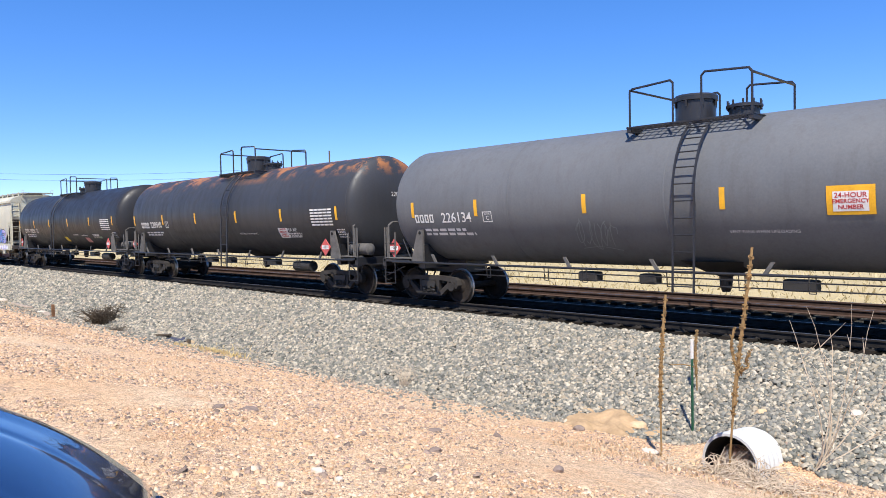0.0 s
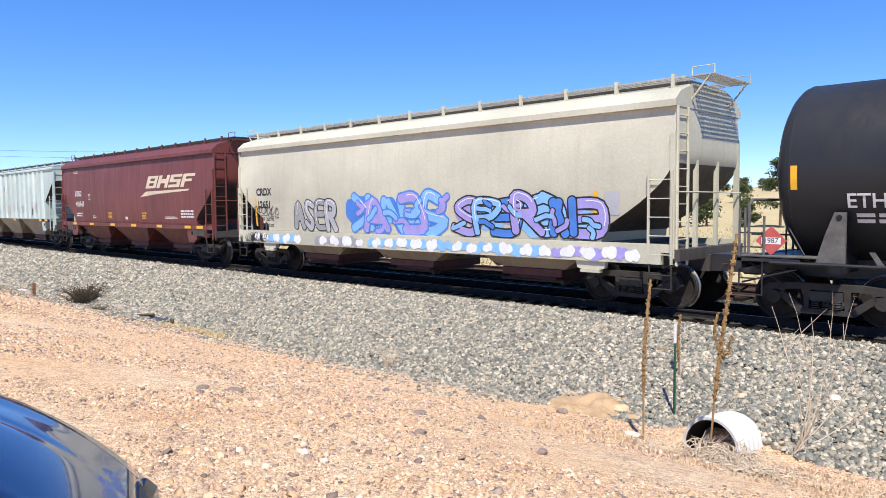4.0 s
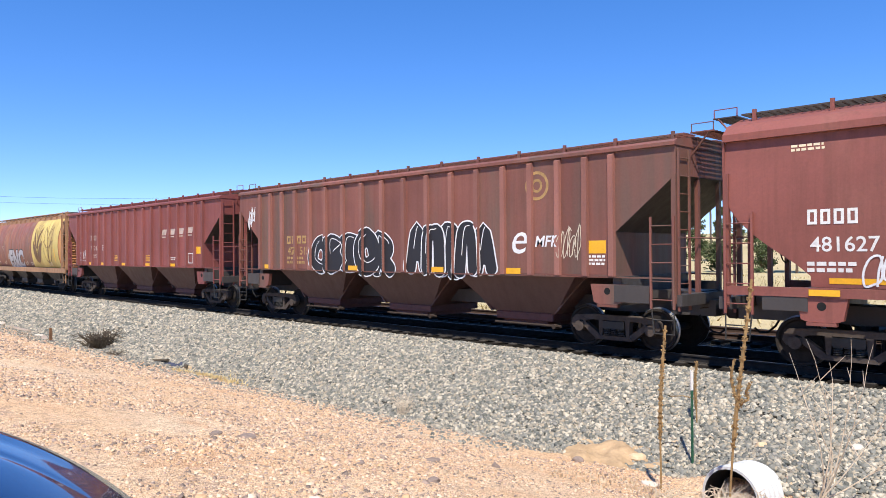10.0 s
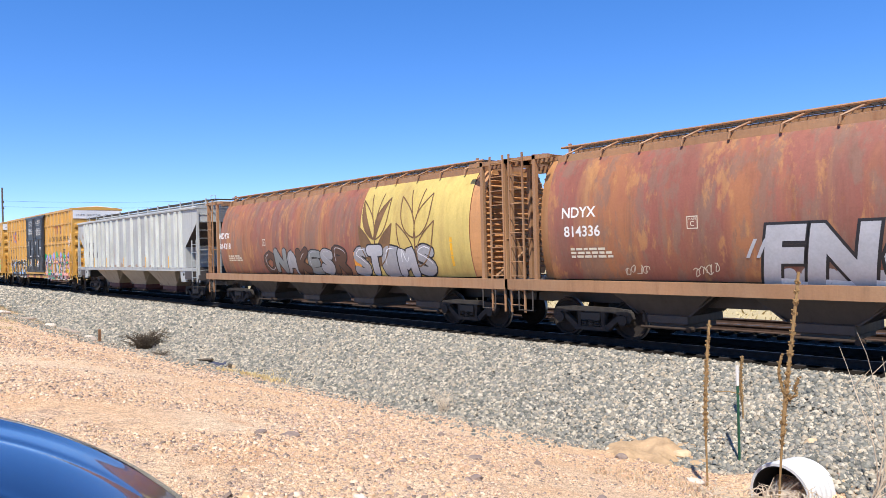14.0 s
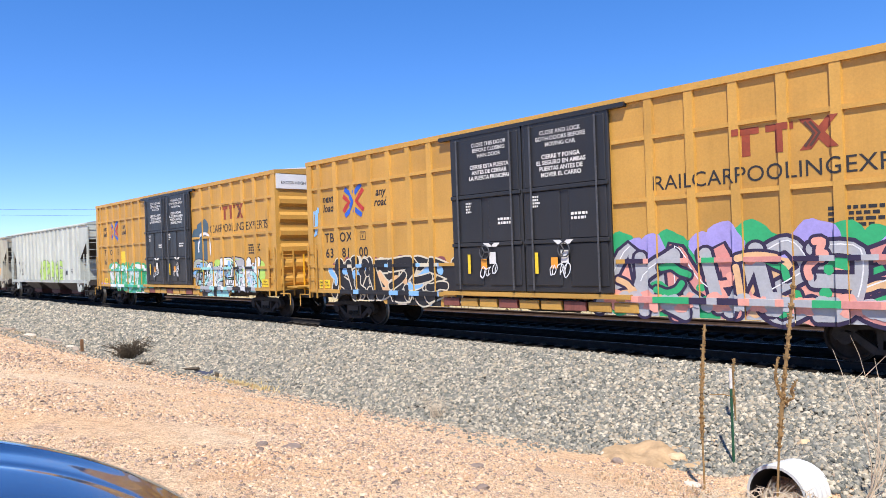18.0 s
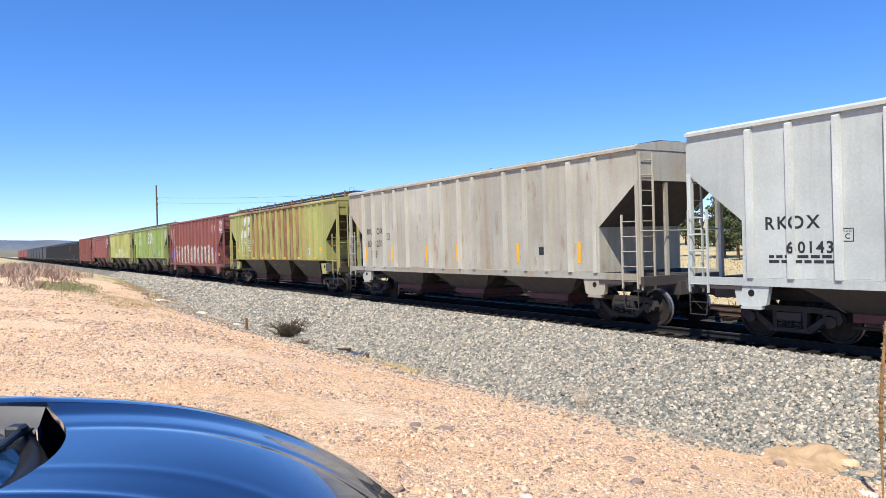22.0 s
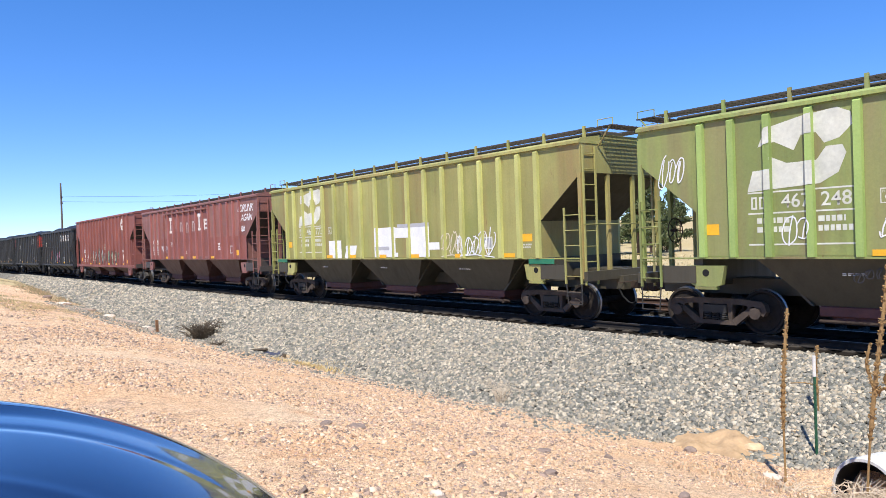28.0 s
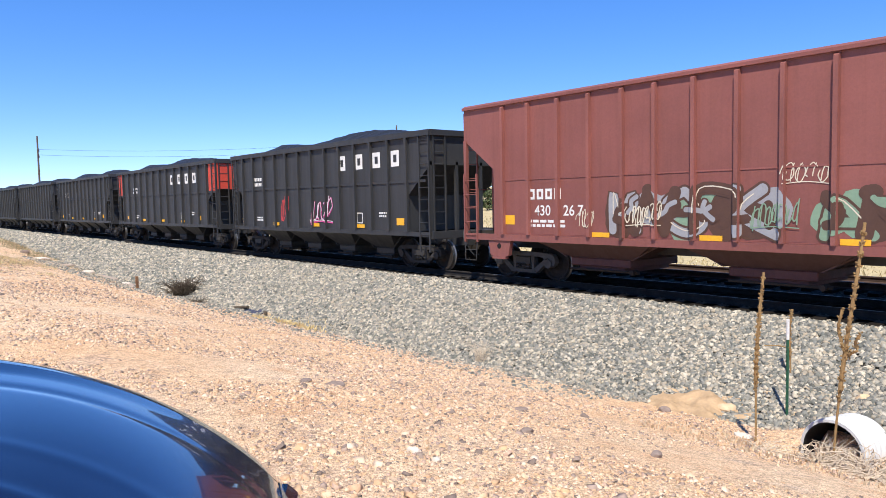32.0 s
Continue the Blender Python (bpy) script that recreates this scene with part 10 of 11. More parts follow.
for k, (x, y, s, m, lab) in enumerate((
    (-5.85, 10.3, 0.3, PALE_ROCK, "pale tan sandstone lump at the foot of the stones"), (-5.5, 10.9, 0.14, PALE_ROCK, "small tan stone on grey ballast"), (-3.02, 11.55, 0.2, WHITE_ROCK, "pale stone on grey ballast"),
    (-4.12, 10.9, 0.22, PALE_ROCK, "tan stone above the culvert"), (-4.89, 10.5, 0.12, PALE_ROCK, "small tan stone by the post"), (-4.83, 8.85, 0.24, WHITE_ROCK, "flat white stone on dry dirt"),
    (-6.57, 3.77, 0.2, DARK_ROCK, "flat dark stone on dry dirt"), (-6.82, 3.56, 0.15, DARK_ROCK, "dark stone on dry dirt"), (-5.64, 5.53, 0.18, DARK_ROCK, "purple-grey stone on dry dirt"),
    (-4.06, 2.88, 0.1, WHITE_ROCK, "small white stone on dry dirt"), (-3.84, 2.9, 0.07, WHITE_ROCK, "small pale stone on dry dirt"), (-4.49, 4.45, 0.11, DARK_ROCK, "small grey stone on dry dirt"),
    (-5.28, 4.23, 0.09, DARK_ROCK, "small grey stone on dry dirt"), (-5.44, 6.38, 0.12, DARK_ROCK, "grey stone on dry dirt"), (-3.68, 5.19, 0.13, DARK_ROCK, "purple-grey stone on dry dirt"),
    (-47.2, 8.65, 0.9, WHITE_ROCK, "pale flat slab beside the track bed"), (-55.0, 9.1, 0.6, DARK_ROCK, "dark stone beside the track bed"), (-39.6, 9.3, 0.8, WHITE_ROCK, "pale slab on dirt"),
    (-20.6, 9.75, 0.35, PALE_ROCK, "tan stone at the foot of the stones"), (-33.7, 9.4, 0.5, WHITE_ROCK, "pale flat slab beside the track bed"), (-6.3, 9.3, 0.2, DARK_ROCK, "dark stone by the sand"), (-7.4, 6.6, 0.13, DARK_ROCK, "grey stone on dry dirt"))):
    rock(x, y, s, m, lab, 40 + k, 0.3 if k in (5, 6, 7, 8, 15, 17, 19) else 0.6)

# sand heap at the foot of the stones
bm = bmesh.new()
bmesh.ops.create_grid(bm, x_segments=44, y_segments=44, size=1)
for v in bm.verts:
    d = v.co.x ** 2 + v.co.y ** 2
    h = max(0.0, 1 - d) * 0.2 + 0.11 * noise.noise(v.co * 3.1) + 0.04 * noise.noise(v.co * 9)
    X, Y = -6.3 + v.co.x * 1.15, 10.1 + v.co.y * 0.72
    v.co = Vector((X, Y, on_land(X, Y) + h - 0.075))
tagged(smooth(new("sand_heap", mesh_of("sand_heap", bm, plain("fine tan sand", (0.40, 0.275, 0.16), 0.95, 0, 0.25, 4.0, 0.8))), 60), "low heap of fine tan sand on the embankment foot", "sand", kind="stuff")

# stake, rag and boards further along
stake = thing("wooden_stake", "short weathered wooden stake in the dirt", "stake", at=(-29.7, 8.7, on_land(-29.7, 8.7)))
bm = bmesh.new()
bbox(bm, -0.05, 0.05, -0.05, 0.05, -0.1, 0.5, 0.01)
part("shaft", bm, plain("weathered brown wood", (0.2, 0.11, 0.06), 0.9, 0, 0.3, 5.0, 0.4), stake)
rag = thing("discarded_cloth", "dark blue rag and bark lying on the stones", "litter", at=(-21.5, 9.8, on_land(-21.5, 9.8)))
bm = bmesh.new()
bmesh.ops.create_grid(bm, x_segments=12, y_segments=8, size=0.4)
for v in bm.verts:
    v.co = Vector((v.co.x * 1.3, v.co.y * 0.7, 0.09 + 0.1 * noise.noise(v.co * 5)))
part("rag", bm, plain("dark blue cloth", (0.06, 0.065, 0.095), 0.95, 0, 0.3, 6.0, 0.2), rag)
for k, (dx, rz) in enumerate(((-1.0, 0.2), (0.75, -0.4))):
    bm = bmesh.new()
    tube(bm, [(-0.45, 0, 0.08), (0, 0.05, 0.12), (0.4, -0.02, 0.16)], 0.05, 6)
    b = part("bark_piece", bm, DRY_BRUSH, rag, at=(dx, 0, 0))
    b.rotation_euler = (0, 0, rz)
log_wood = plain("grey weathered board", (0.36, 0.29, 0.23), 0.9, 0, 0.25, 4.0, 0.4)
for k, (x, y, ln, rz) in enumerate(((-36.5, 9.35, 2.6, 0.06), (-43, 9.0, 1.8, 0.22), (-31.5, 9.0, 1.5, -0.25))):
    bm = bmesh.new()
    bbox(bm, -ln / 2, ln / 2, -0.1, 0.1, 0.0, 0.1, 0.015)
    b = new("old_board", mesh_of("old_board", bm, log_wood))
    b.location, b.rotation_euler = (x, y, on_land(x, y)), (0, radians(-1 if k else 1), rz)
    tagged(b, "weathered grey board lying along the track bed", "board", "old boards")


# weeds on the lot's far end
def weed_field(name, label, n, x0, x1, y0, y1, h, tones, seed):
    rg = np.random.default_rng(seed)
    x, y = rg.uniform(x0, x1, n), rg.uniform(y0, y1, n)
    keep = (np.sin(x * 0.23 + seed) + np.cos(y * 0.8 + x * 0.1) + rg.normal(0, 0.5, n)) > -0.3
    x, y = x[keep], y[keep]
    ty = np.interp(x, TOE_X, TOE_Y)
    y = np.minimum(y, ty - 0.1)
    z = land(x, y)
    m = len(x)
    a = rg.uniform(0, math.tau, m)
    hh = h * rg.uniform(0.4, 1.0, m)
    w = 0.012 + 0.02 * rg.random(m)
    lean = rg.normal(0, 0.25, (m, 2)) * hh[:, None]
    ca, sa = np.cos(a) * w, np.sin(a) * w
    v = np.stack([np.stack([x - ca, y - sa, z - 0.03], -1), np.stack([x + ca, y + sa, z - 0.03], -1), np.stack([x + lean[:, 0] + ca * 0.3, y + lean[:, 1] + sa * 0.3, z + hh], -1), np.stack([x + lean[:, 0] - ca * 0.3, y + lean[:, 1] - sa * 0.3, z + hh], -1)], 1).reshape(-1, 3)
    f = np.arange(4 * m).reshape(-1, 4)
    tagged(new(name, quick_mesh(name, v, f, stones(name + " tones", tones))), label, "weeds", kind="stuff")


def weed_patch(name, label, n, xc, yc, rx, ry, h, tones, seed, slope=0.0):
    """Clumps of thin stems spread over an oval of ground."""
    rg = np.random.default_rng(seed)
    m = max(8, n // 14)
    cx, cy = rg.normal(0, 0.5, m), rg.normal(0, 0.5, m)
    pick = rg.integers(0, m, n)
    spread = 0.22 + 0.3 * h
    x = xc + cx[pick] * rx + rg.normal(0, spread, n)
    y = yc + cy[pick] * ry + slope * (x - xc) + rg.normal(0, spread * 0.6, n)
    hh = h * (0.5 + 0.7 * rg.random(m))[pick] * rg.uniform(0.4, 1.0, n)
    a, w = rg.uniform(0, math.tau, n), rg.uniform(0.012, 0.035, n) * (0.6 + h)
    low = np.stack([x, y, np.where(y < np.interp(x, TOE_X, TOE_Y), land(x, y), bed_height(x, y)) - 0.03], -1)
    wide = np.stack([np.cos(a) * w, np.sin(a) * w, 0 * w], -1)
    tip = low + np.stack([rg.normal(0, 0.4, n) * hh, rg.normal(0, 0.4, n) * hh, hh], -1)
    v = np.stack([low - wide, low + wide, tip + wide * 0.4, tip - wide * 0.4], 1).reshape(-1, 3)
    tagged(new(name, quick_mesh(name, v, np.arange(4 * n).reshape(-1, 4), stones(name + " tones", tones))), label, "weeds", kind="stuff")


weed_patch("brown_weeds", "tall reddish brown dry weeds beside the track", 9000, -92, 4.0, 34, 3.2, 0.8, [(0.33, 0.22, 0.17), (0.42, 0.30, 0.22), (0.27, 0.18, 0.14), (0.48, 0.38, 0.28)], 2, -0.06)
weed_patch("green_weeds", "low green weeds with dry stems on the dirt", 6000, -48, 3.6, 9, 1.7, 0.2, [(0.21, 0.23, 0.10), (0.30, 0.29, 0.15), (0.25, 0.25, 0.12), (0.40, 0.34, 0.2)], 3, -0.12)
weed_patch("straw_fringe", "thin yellow dry grass on the dirt", 3500, -38, 5.4, 9, 2.0, 0.12, [(0.58, 0.46, 0.24), (0.52, 0.40, 0.2), (0.44, 0.36, 0.2)], 13, -0.12)
weed_patch("toe_weeds", "sparse dry weeds along the foot of the stones", 3600, -64, 10.2, 20, 1.5, 0.22, [(0.46, 0.36, 0.22), (0.34, 0.27, 0.17), (0.28, 0.26, 0.15)], 14, -0.04)
weed_patch("dark_twigs", "scattered dark twigs on the dirt", 260, -33, 4.9, 4.5, 1.4, 0.1, [(0.13, 0.09, 0.07), (0.2, 0.14, 0.1)], 15, -0.3)
weed_patch("dark_twigs", "scattered dark twigs by the small bush", 240, -31, 8.6, 5.0, 0.7, 0.1, [(0.13, 0.09, 0.07), (0.24, 0.17, 0.11)], 16, -0.05)
weed_patch("yellow_grass", "short yellow dry grass at the foot of the stones", 900, -18.2, 9.4, 1.5, 0.5, 0.14, [(0.58, 0.44, 0.2), (0.64, 0.5, 0.27)], 4)
rg = np.random.default_rng(9)
n = 16000
x, y = rg.uniform(-75, 12, n), 24.5 + 40 * rg.random(n) ** 1.5
hh, a, w = rg.uniform(0.08, 0.3, n), rg.uniform(0, math.tau, n), rg.uniform(0.02, 0.06, n)
low = np.stack([x, y, land(x, y) - 0.03], -1)
side_ = np.stack([np.cos(a) * w, np.sin(a) * w, 0 * w], -1)
tip = low + np.stack([rg.normal(0, 0.12, n), rg.normal(0, 0.12, n), hh], -1)
v = np.stack([low - side_, low + side_, tip + side_ * 0.3, tip - side_ * 0.3], 1).reshape(-1, 3)
tagged(new("field_grass", quick_mesh("field_grass", v, np.arange(4 * n).reshape(-1, 4), stones("straw tones", [(0.56, 0.47, 0.28), (0.52, 0.43, 0.25), (0.49, 0.40, 0.22), (0.45, 0.37, 0.2)]))), "dry straw-coloured grass beyond the tracks", "grass", kind="stuff")
weed_field("ditch_grass", "flat dry grass stems in the ditch", 1500, -5.5, -0.5, 6.9, 8.9, 0.05, [(0.5, 0.38, 0.25), (0.42, 0.3, 0.19), (0.58, 0.47, 0.33)], 6)

# ---- parked car ----
CAR_BLUE = car_paint()
PLASTIC = plain("black trim plastic", (0.02, 0.02, 0.022), 0.45, 0, 0.2, 12.0, 0.1)
CHROME = plain("bright trim metal", (0.6, 0.6, 0.62), 0.15, 1.0, 0.05, 5.0, 0)
GLASS = glass("car glass", (0.5, 0.6, 0.65))
HEADLIGHT = glass("headlight glass", (0.85, 0.88, 0.9))
sedan = thing("parked_car", "dark blue parked car with a glossy hood on the dirt lot", "car")
SEDAN_POSE = pose(-1.412, 0.604, 0.0, 0, 0, 56.97)
sedan.matrix_world = SEDAN_POSE


HOOD_CREASES = ((0.6, -0.003, 0.035), (0.1, 0.0015, 0.03), (-0.12, 0.004, 0.026), (-0.6, -0.003, 0.035))


def skin(s, w):
    """The hood's skin: s from the windshield to the nose, w across (1 at the fender)."""
    rear, front = -1.465 + 0.45 * (1 - w * w), -0.003 - 0.07 * w * w
    p = max(s, 0.0)
    z = 1.033 - 0.454 * p ** 2.83 - 0.05 * p ** 12
    for at, high, wide in HOOD_CREASES:
        z += high * math.exp(-((w - at) / wide) ** 2) * (1 - p ** 5)
    q = min(1.0, max(0.0, (abs(w) - 0.76) / 0.2))
    z += 0.038 * q * q * (3 - 2 * q) * (1 - p ** 0.65)
    z -= 0.01 * max(0.0, abs(w) - 0.88) / 0.12
    return Vector((rear + s * (front - rear), w * 0.835, z))


def skin_sheet(name, s0, s1, w0, w1, ns, nw, label=""):
    bm = bmesh.new()
    grid = [[bm.verts.new(skin(s0 + (s1 - s0) * i / ns, w0 + (w1 - w0) * j / nw)) for j in range(nw + 1)] for i in range(ns + 1)]
    for i in range(ns):
        for j in range(nw):
            bm.faces.new((grid[i][j], grid[i + 1][j], grid[i + 1][j + 1], grid[i][j + 1]))
    # turned-down rim all round
    ring = [grid[i][0] for i in range(ns + 1)] + grid[ns][1:] + [grid[i][nw] for i in range(ns - 1, -1, -1)] + grid[0][nw - 1:0:-1]
    low = [bm.verts.new(v.co - Vector((0, 0, 0.02))) for v in ring]
    for i in range(len(ring)):
        j = (i + 1) % len(ring)
        bm.faces.new((ring[i], low[i], low[j], ring[j]))
    return smooth(part(name, bm, CAR_BLUE, sedan, label), 50)


skin_sheet("hood", 0.0, 0.945, -0.88, 0.88, 44, 120, "glossy dark blue hood")
skin_sheet("fender", -0.5, 0.945, -1.0, -0.886, 66, 4)
skin_sheet("fender", -0.5, 0.945, 0.886, 1.0, 66, 4)
skin_sheet("nose_panel", 0.95, 1.0, -1.0, 1.0, 8, 40)
# front and flanks below the skin
bm = bmesh.new()
rim = [skin(i / 20, -1.0) for i in range(21)] + [skin(1.0, -1 + 2 * j / 20) for j in range(1, 21)] + [skin(1 - i / 20, 1.0) for i in range(1, 21)]
rows_ = []
for p in rim:
    rows_.append([bm.verts.new((p.x * (1 + 0.0), p.y * k, z)) for k, z in ((0.995, p.z - 0.02), (1.02, p.z - 0.14), (1.03, 0.42), (0.97, 0.22))])
for a, b in zip(rows_, rows_[1:]):
    for i in range(3):
        bm.faces.new((a[i], a[i + 1], b[i + 1], b[i]))
smooth(part("front_body", bm, CAR_BLUE, sedan), 50)
bm = bmesh.new()
stations = []
for u, w, top in ((-4.55, 0.62, 0.9), (-4.45, 0.78, 0.98), (-3.9, 0.84, 1.0), (-2.6, 0.86, 1.0), (-1.47, 0.84, 1.0)):
    stations.append([bm.verts.new((u, s * ww, zz)) for s, ww, zz in ((-1, w * 0.9, top), (-1, w * 0.97, top - 0.04), (-1, w * 1.02, top - 0.2), (-1, w * 1.02, 0.42), (-1, w * 0.96, 0.22), (1, w * 0.96, 0.22), (1, w * 1.02, 0.42), (1, w * 1.02, top - 0.2), (1, w * 0.97, top - 0.04), (1, w * 0.9, top))])
for a, b in zip(stations, stations[1:]):
    for i in range(9):
        bm.faces.new((a[i], a[i + 1], b[i + 1], b[i]))
bm.faces.new(stations[0])
smooth(part("body", bm, CAR_BLUE, sedan), 50)


def plate(pts, thick):
    q = bmesh.new()
    n = (Vector(pts[1]) - Vector(pts[0])).cross(Vector(pts[2]) - Vector(pts[0])).normalized() * thick
    a, b = [q.verts.new(p) for p in pts], [q.verts.new(Vector(p) - n) for p in pts]
    q.faces.new(a)
    q.faces.new(b[::-1])
    for i in range(len(pts)):
        j = (i + 1) % len(pts)
        q.faces.new((a[i], b[i], b[j], a[j]))
    return q


part("roof", plate([(-2.15, -0.58, 1.44), (-2.15, 0.58, 1.44), (-3.3, 0.58, 1.45), (-3.3, -0.58, 1.45)], 0.03), CAR_BLUE, sedan)


def sheet(name, outline, rows_, material, label=""):
    """A curved sheet between lines across the car: rows of (rearward, height, half width)."""
    q, prev = bmesh.new(), None
    for back, z, half in rows_:
        row = []
        for k in range(25):
            y = half * (-1 + k / 12)
            row.append(q.verts.new((outline(y) - back, y, z)))
        if prev:
            for a, b, c, d in zip(prev, prev[1:], row[1:], row):
                q.faces.new((a, b, c, d))
        prev = row
    bmesh.ops.solidify(q, geom=q.faces[:], thickness=0.005)
    return smooth(part(name, q, material, sedan, label), 60)


def hood_edge(y):
    return -1.465 + 0.45 * (1 - (y / 0.835) ** 2)


sheet("windshield", hood_edge, [(0.14 + 0.62 * k / 6, 0.955 + 0.46 * k / 6 - 0.03 * math.sin(math.pi * k / 6), 0.66 - 0.08 * k / 6) for k in range(7)], GLASS)
part("rear_window", plate([(-3.3, -0.57, 1.44), (-3.3, 0.57, 1.44), (-4.1, 0.68, 1.0), (-4.1, -0.68, 1.0)], 0.006), GLASS, sedan)
for s in (-1, 1):
    part("side_window", plate([(-1.82, s * 0.75, 0.99), (-2.15, s * 0.6, 1.42), (-3.3, s * 0.6, 1.43), (-4.0, s * 0.75, 1.0)], 0.006), GLASS, sedan)
    q = bmesh.new()
    tube(q, [(-1.78, s * 0.74, 1.0), (-2.15, s * 0.59, 1.44), (-3.3, s * 0.59, 1.45), (-4.1, s * 0.7, 1.01)], 0.035, 8)
    part("roof_pillar", q, CAR_BLUE, sedan)
# wiper well: a dark trough behind the hood's curved edge, a moulded strip before the glass, and the wipers
q = bmesh.new()
box(q, -1.9, -1.0, -0.74, 0.74, 0.8, 0.86)
part("cowl", q, PLASTIC, sedan, "black plastic cowl below the windshield")
GREY_COVER = plain("grey cowl plastic", (0.032, 0.032, 0.035), 0.4, 0, 0.15, 8.0, 0.0)
sheet("cowl_strip", hood_edge, [(0.05, 0.93, 0.69), (0.07, 0.965, 0.69), (0.1, 0.975, 0.69), (0.125, 0.965, 0.69), (0.15, 0.945, 0.69)], GREY_COVER, "grey moulded strip below the glass")
for sd in (-1, 1):
    q = bmesh.new()
    rows_ = []
    for k in range(9):
        u = -1.37 - 0.5 * k / 8
        rows_.append([q.verts.new((u, sd * y, z + 0.02 * k / 8)) for y, z in ((0.748, 1.052), (0.735, 1.035), (0.70, 0.99), (0.665, 0.965), (0.63, 0.90))])
    for a, b in zip(rows_, rows_[1:]):
        for i in range(4):
            q.faces.new((a[i], a[i + 1], b[i + 1], b[i]) if sd > 0 else (b[i], b[i + 1], a[i + 1], a[i]))
    smooth(part("cowl_cover", q, GREY_COVER, sedan, "grey plastic cover at the foot of the pillar"), 40)
for dx, dy in ((0.0, 0.0), (0.02, -0.62)):
    q = bmesh.new()
    tube(q, [(-1.40 + dx, 0.69 + dy, 0.97), (-1.385 + dx, 0.64 + dy, 1.0), (-1.345 + dx, 0.55 + dy, 1.005), (-1.31 + dx, 0.4 + dy, 1.0), (-1.29 + dx, 0.14 + dy, 0.995)], 0.012, 8)
    wip = smooth(part("wiper", q, PLASTIC, sedan), 40)
    q = bmesh.new()
    rod(q, (-1.40 + dx, 0.69 + dy, 0.9), (-1.40 + dx, 0.69 + dy, 0.985), 0.026, 12, 0.02)
    part("wiper_pivot", q, PLASTIC, wip)
    q = bmesh.new()
    bbox(q, -1.385 + dx, -1.335 + dx, 0.535 + dy, 0.59 + dy, 0.99, 1.025, 0.008)
    part("wiper_joint", q, PLASTIC, wip)
    q = bmesh.new()
    tube(q, [(-1.375 + dx, 0.53 + dy, 0.985), (-1.335 + dx, 0.3 + dy, 0.985), (-1.32 + dx, 0.0 + dy, 0.98)], 0.007, 6)
    part("wiper_blade", q, RUBBER, wip)
q = bmesh.new()
box(q, -2.2, -1.25, -0.62, 0.62, 0.86, 0.9)
part("dashboard", q, PLASTIC, sedan)
for s in (-1, 1):
    q = bmesh.new()
    bbox(q, -0.34, -0.075, s * 0.64 - 0.17, s * 0.64 + 0.17, 0.5, 0.6, 0.03)
    part("headlight", q, HEADLIGHT, sedan, "clear headlight lens")
q = bmesh.new()
bbox(q, -0.1, 0.012, -0.42, 0.42, 0.36, 0.5, 0.02)
part("grille", q, PLASTIC, sedan)
q = bmesh.new()
bbox(q, -0.2, 0.03, -0.78, 0.78, 0.22, 0.34, 0.04)
part("bumper", q, PLASTIC, sedan)
for u in (-0.85, -3.65):
    for s in (-1, 1):
        q = bmesh.new()
        spin(q, [(-0.1, 0.2), (-0.1, 0.3), (-0.07, 0.33), (0.07, 0.33), (0.1, 0.3), (0.1, 0.2)], "y", 28)
        tyre = smooth(part("wheel", q, RUBBER, sedan, at=(u, s * 0.79, 0.33)), 40)
        q = bmesh.new()
        spin(q, [(-0.09, 0.05), (-0.09, 0.2), (0.09, 0.2), (0.09, 0.05)], "y", 20)
        part("rim", q, CHROME, tyre)

# ---- distance ----
WOOD_POLE = plain("grey utility pole wood", (0.13, 0.10, 0.08), 0.9, 0, 0.25, 2.0, 0.3)
INSULATOR = plain("brown insulator", (0.12, 0.08, 0.06), 0.3, 0, 0.1, 9.0, 0)
POLES = [(-121.0, 22.6, 12.0), (-83.0, 60.5, 12.0), (-45.0, 98.0, 12.5)]
for x, y, top in POLES:
    z0 = float(land(x, y))
    pole = thing("utility_pole", "tall grey wooden utility pole with crossarms", "utility pole", "power line", at=(x, y, z0))
    bm = bmesh.new()
    rod(bm, (0, 0, -0.5), (0, 0, top - z0), 0.16, 10, 0.11)
    part("mast", bm, WOOD_POLE, pole)
    for z in (top - z0 - 2.2, top - z0 - 3.1):
        bm = bmesh.new()
        box(bm, -0.75, 0.75, -0.75 * 0, 0.1, z, z + 0.12)
        arm = part("crossarm", bm, WOOD_POLE, pole)
        arm.rotation_euler = (0, 0, radians(-20))
        for k in (-0.65, 0.65):
            bm = bmesh.new()
            rod(bm, (k, 0.05, z + 0.12), (k, 0.05, z + 0.3), 0.05, 8, 0.03)
            ins = part("insulator", bm, INSULATOR, pole)
            ins.rotation_euler = (0, 0, radians(-20))
for (x0, y0, t0), (x1, y1, t1) in zip(POLES, POLES[1:]):
    for dz, off in ((-1.9, -0.6), (-2.8, 0.6)):
        bm = bmesh.new()
        n = 16
        pts = [Vector((x0 + off, y0, t0 + dz)).lerp(Vector((x1 + off, y1, t1 + dz)), i / n) - Vector((0, 0, 3.2 * (i / n) * (1 - i / n))) for i in range(n + 1)]
        tube(bm, pts, 0.014, 4)
        ob = new("power_line", mesh_of("power_line", bm, RUBBER))
        tagged(ob, "thin sagging black power line between poles", "power line", "power line")

LEAF_TONES = [(0.085, 0.11, 0.045), (0.115, 0.14, 0.06), (0.065, 0.09, 0.04), (0.14, 0.15, 0.075)]
PINE_LEAF = stones("juniper needles", LEAF_TONES)
BARK = plain("pine bark", (0.11, 0.075, 0.055), 0.95, 0, 0.3, 3.0, 0.5)


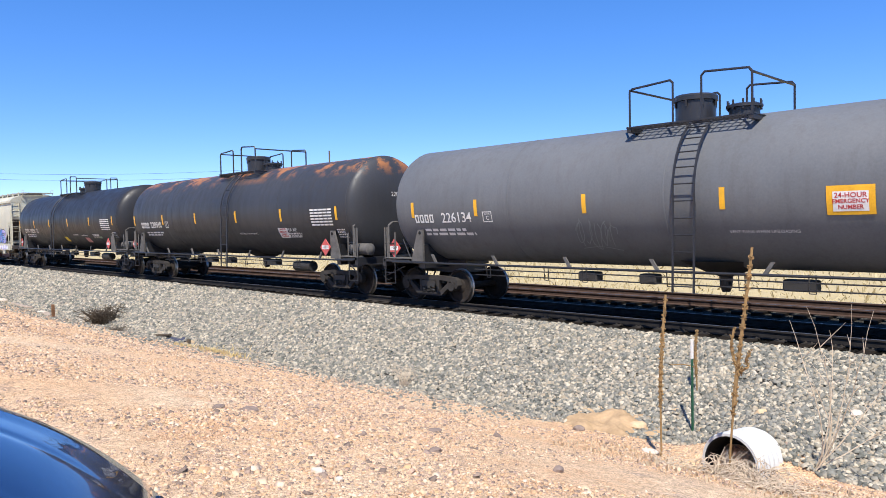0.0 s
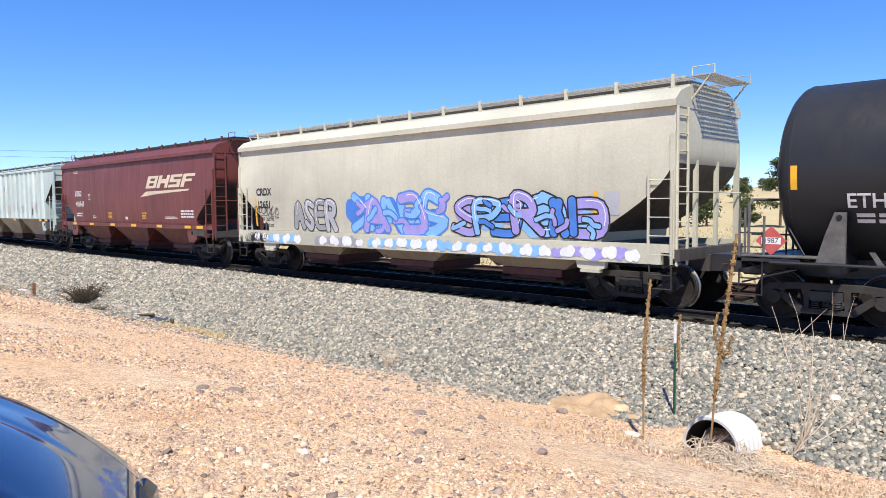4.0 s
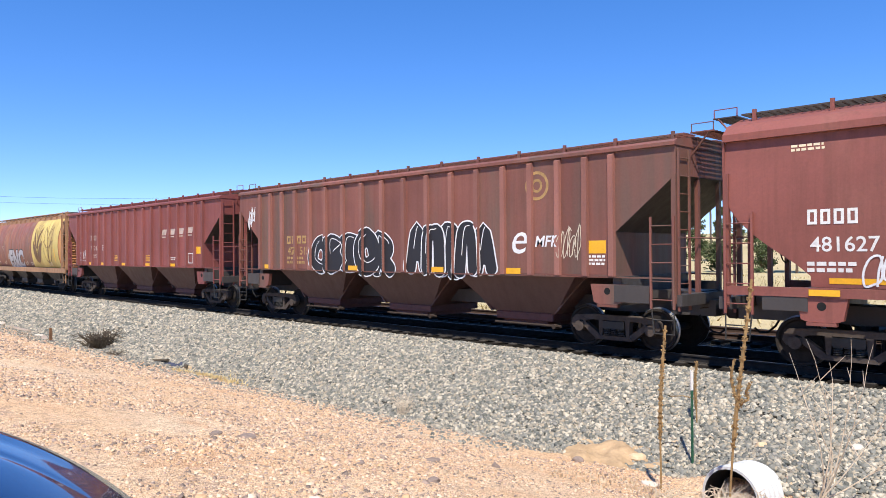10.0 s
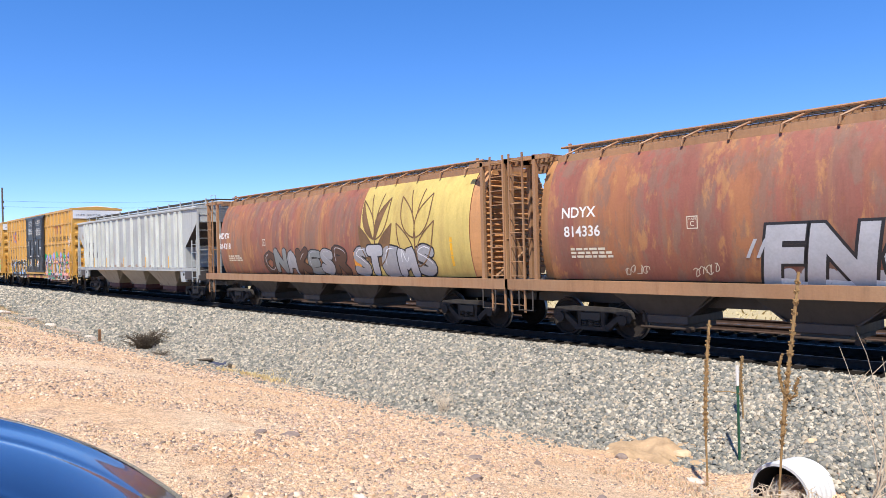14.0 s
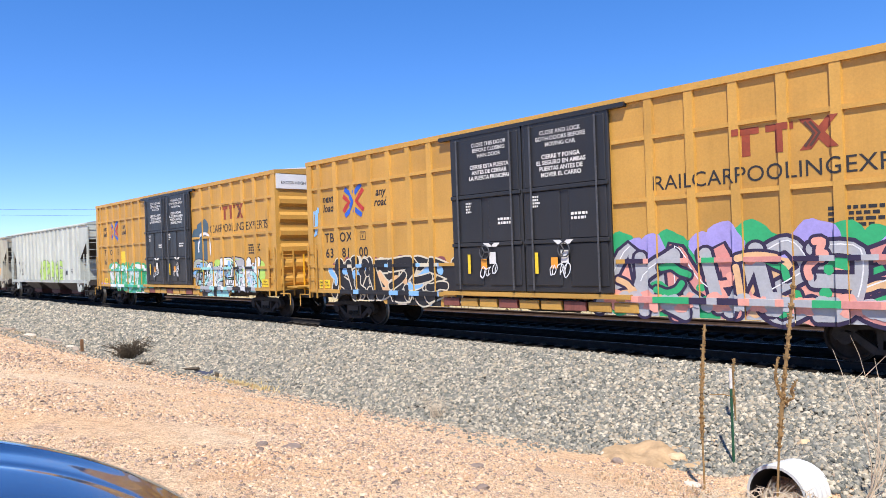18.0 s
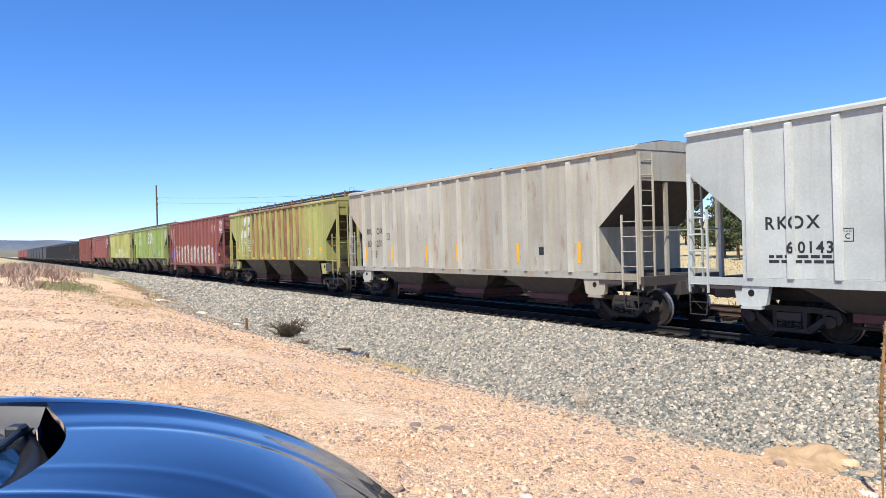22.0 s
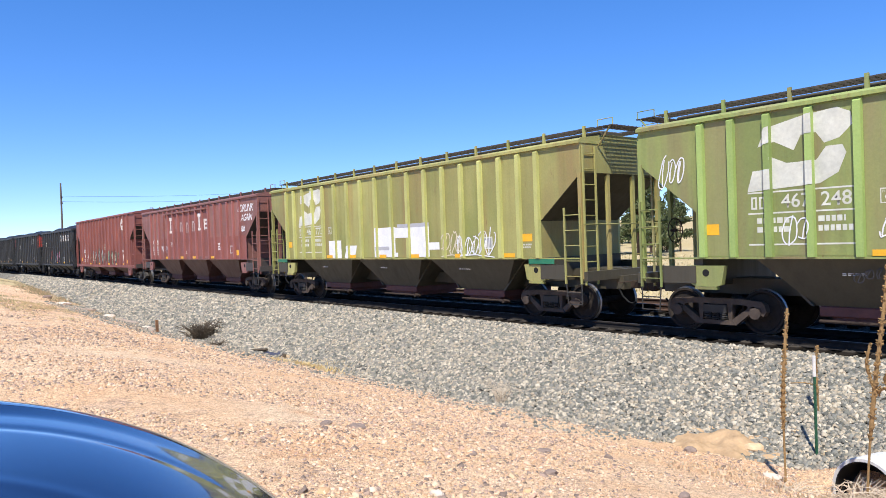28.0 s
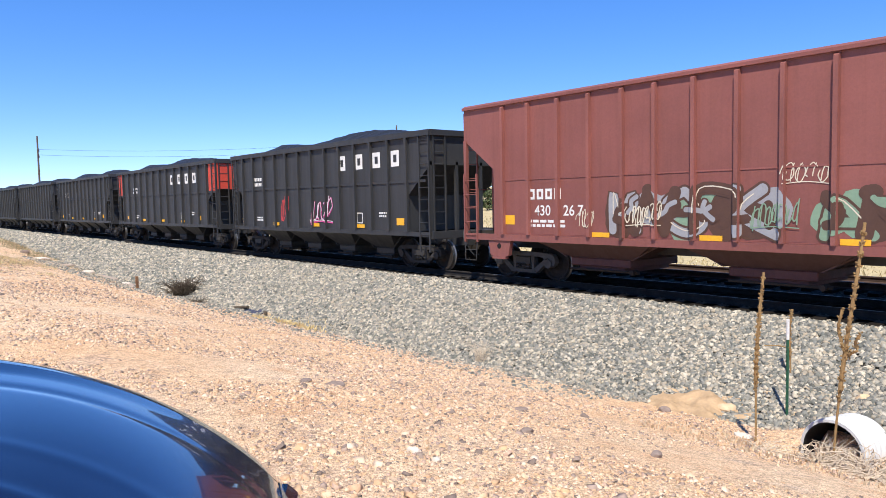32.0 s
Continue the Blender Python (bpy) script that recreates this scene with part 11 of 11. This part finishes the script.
def tree_meshes(kind, seed):
    r = random.Random(seed)
    h = 7.0 if kind == "pine" else 3.6
    bm = bmesh.new()
    rod(bm, (0, 0, -0.3), (0.1, 0.05, h * 0.9), 0.16 if kind == "pine" else 0.14, 8, 0.03)
    cents = []
    for k in range(26 if kind == "pine" else 20):
        u = r.uniform(0.3 if kind == "pine" else 0.12, 0.98)
        a = r.uniform(0, math.tau)
        reach = (1 - u) ** 0.7 * (2.3 if kind == "pine" else 1.7) * r.uniform(0.5, 1.0) + 0.25
        b = Vector((0, 0, h * u * 0.92))
        tip = b + Vector((math.cos(a) * reach, math.sin(a) * reach, r.uniform(-0.1, 0.5)))
        rod(bm, b, tip, 0.035, 5, 0.01, False)
        cents += [(b.lerp(tip, q), 0.5) for q in (0.55, 0.8, 1.0)]
    trunk = mesh_of("trunk", bm, BARK)
    rg = np.random.default_rng(seed)
    pts, sizes = [], []
    for c, s in cents:
        m = 46
        p = rg.normal(0, 0.26 if kind == "pine" else 0.3, (m, 3)) * (1, 1, 0.6) + np.array(c)
        pts.append(p)
        sizes.append(rg.uniform(0.08, 0.22, m))
    pts, sizes = np.concatenate(pts), np.concatenate(sizes)
    m = len(pts)
    d1, d2 = rg.normal(0, 1, (m, 3)), rg.normal(0, 1, (m, 3))
    d1 /= np.linalg.norm(d1, axis=1)[:, None]
    d2 = np.cross(d1, d2)
    d2 /= np.linalg.norm(d2, axis=1)[:, None]
    s = sizes[:, None]
    v = np.stack([pts - d1 * s, pts - d2 * s * 0.45, pts + d1 * s, pts + d2 * s * 0.45], 1).reshape(-1, 3)
    return trunk, quick_mesh("crown", v, np.arange(4 * m).reshape(-1, 4), PINE_LEAF)


TREES = [tree_meshes("pine", 1), tree_meshes("pine", 2), tree_meshes("juniper", 3), tree_meshes("juniper", 4), tree_meshes("juniper", 5)]
r = random.Random(77)
for k in range(150):
    y = r.uniform(80, 190) if k % 3 else r.uniform(62, 95)
    x = -y * r.uniform(0.1, 1.9) - 4
    if abs(x + 45) < 4 and abs(y - 98) < 4:
        continue
    kind = r.randrange(5)
    label = "dark green pine tree on dry grass" if kind < 2 else "low bushy juniper tree on dry grass"
    t = thing("pine_tree" if kind < 2 else "juniper_tree", label, "tree", "trees beyond the tracks", at=(x, y, float(land(x, y)) - 0.1))
    sc = r.uniform(0.75, 1.25)
    t.scale = (sc, sc, sc * r.uniform(0.85, 1.15))
    t.rotation_euler = (0, 0, r.uniform(0, 6))
    part("trunk", TREES[kind][0], None, t)
    part("crown", TREES[kind][1], None, t)

# far ridges, with the distance haze put into their colours
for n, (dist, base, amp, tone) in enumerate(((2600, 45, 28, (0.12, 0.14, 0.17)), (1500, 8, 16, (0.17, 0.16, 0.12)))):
    bm = bmesh.new()
    prev = None
    for i in range(161):
        a = radians(-10 + 200 * i / 160)
        h = base + amp * (noise.noise(Vector((i * 0.09, n * 5.0, 0))) + 0.5 * noise.noise(Vector((i * 0.31, n * 5.0, 3))))
        x, y = -math.cos(a) * dist, math.sin(a) * dist
        row = [bm.verts.new((x, y, -10)), bm.verts.new((x * 1.06, y * 1.06, max(4, h)))]
        if prev:
            bm.faces.new((prev[0], prev[1], row[1], row[0]))
        prev = row
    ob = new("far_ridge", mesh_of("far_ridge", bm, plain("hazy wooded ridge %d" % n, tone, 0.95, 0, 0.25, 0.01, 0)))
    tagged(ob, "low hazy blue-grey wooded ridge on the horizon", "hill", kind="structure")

# ---- movement ----
def travel(t):
    """How far the train has come since the start."""
    return 11.7225 * t + 0.016438 * t * t


def motions():
    for car, x0 in CARS:
        walk(car, [(t, pose(x0 + travel(t), MID_Y, RAIL_Z)) for t in (0, 2, 4, 8, 12, 16, 20, 24, 28, 30, 32)])
    starts = dict((car, x0) for car, x0 in CARS)
    for wheel, car, x, along in WHEELSETS:
        x0 = starts[car] + along
        times = [0.0]
        t = 0.0
        while t < 32.0:
            here = x0 + travel(t)
            t += 0.04 if -26.0 < here < 3.0 else 0.1
            if -26.0 < x0 + travel(t) < 3.0:
                times.append(min(t, 32.0))
        first = times[1] if len(times) > 1 else 0.0
        rows = [(0.0, pose(x, 0, WHEEL_R))]
        done = set([1])
        for t in times[1:]:
            if frame(t) in done:
                continue
            done.add(frame(t))
            s = frame(t) / FPS - 1 / FPS
            rows.append((s, pose(x, 0, WHEEL_R, 0, math.degrees((travel(s) - travel(first)) / WHEEL_R), 0)))
        if rows[-1][0] < 31.9:
            rows.append((32.0, rows[-1][1]))
        walk(wheel, rows)


motions()
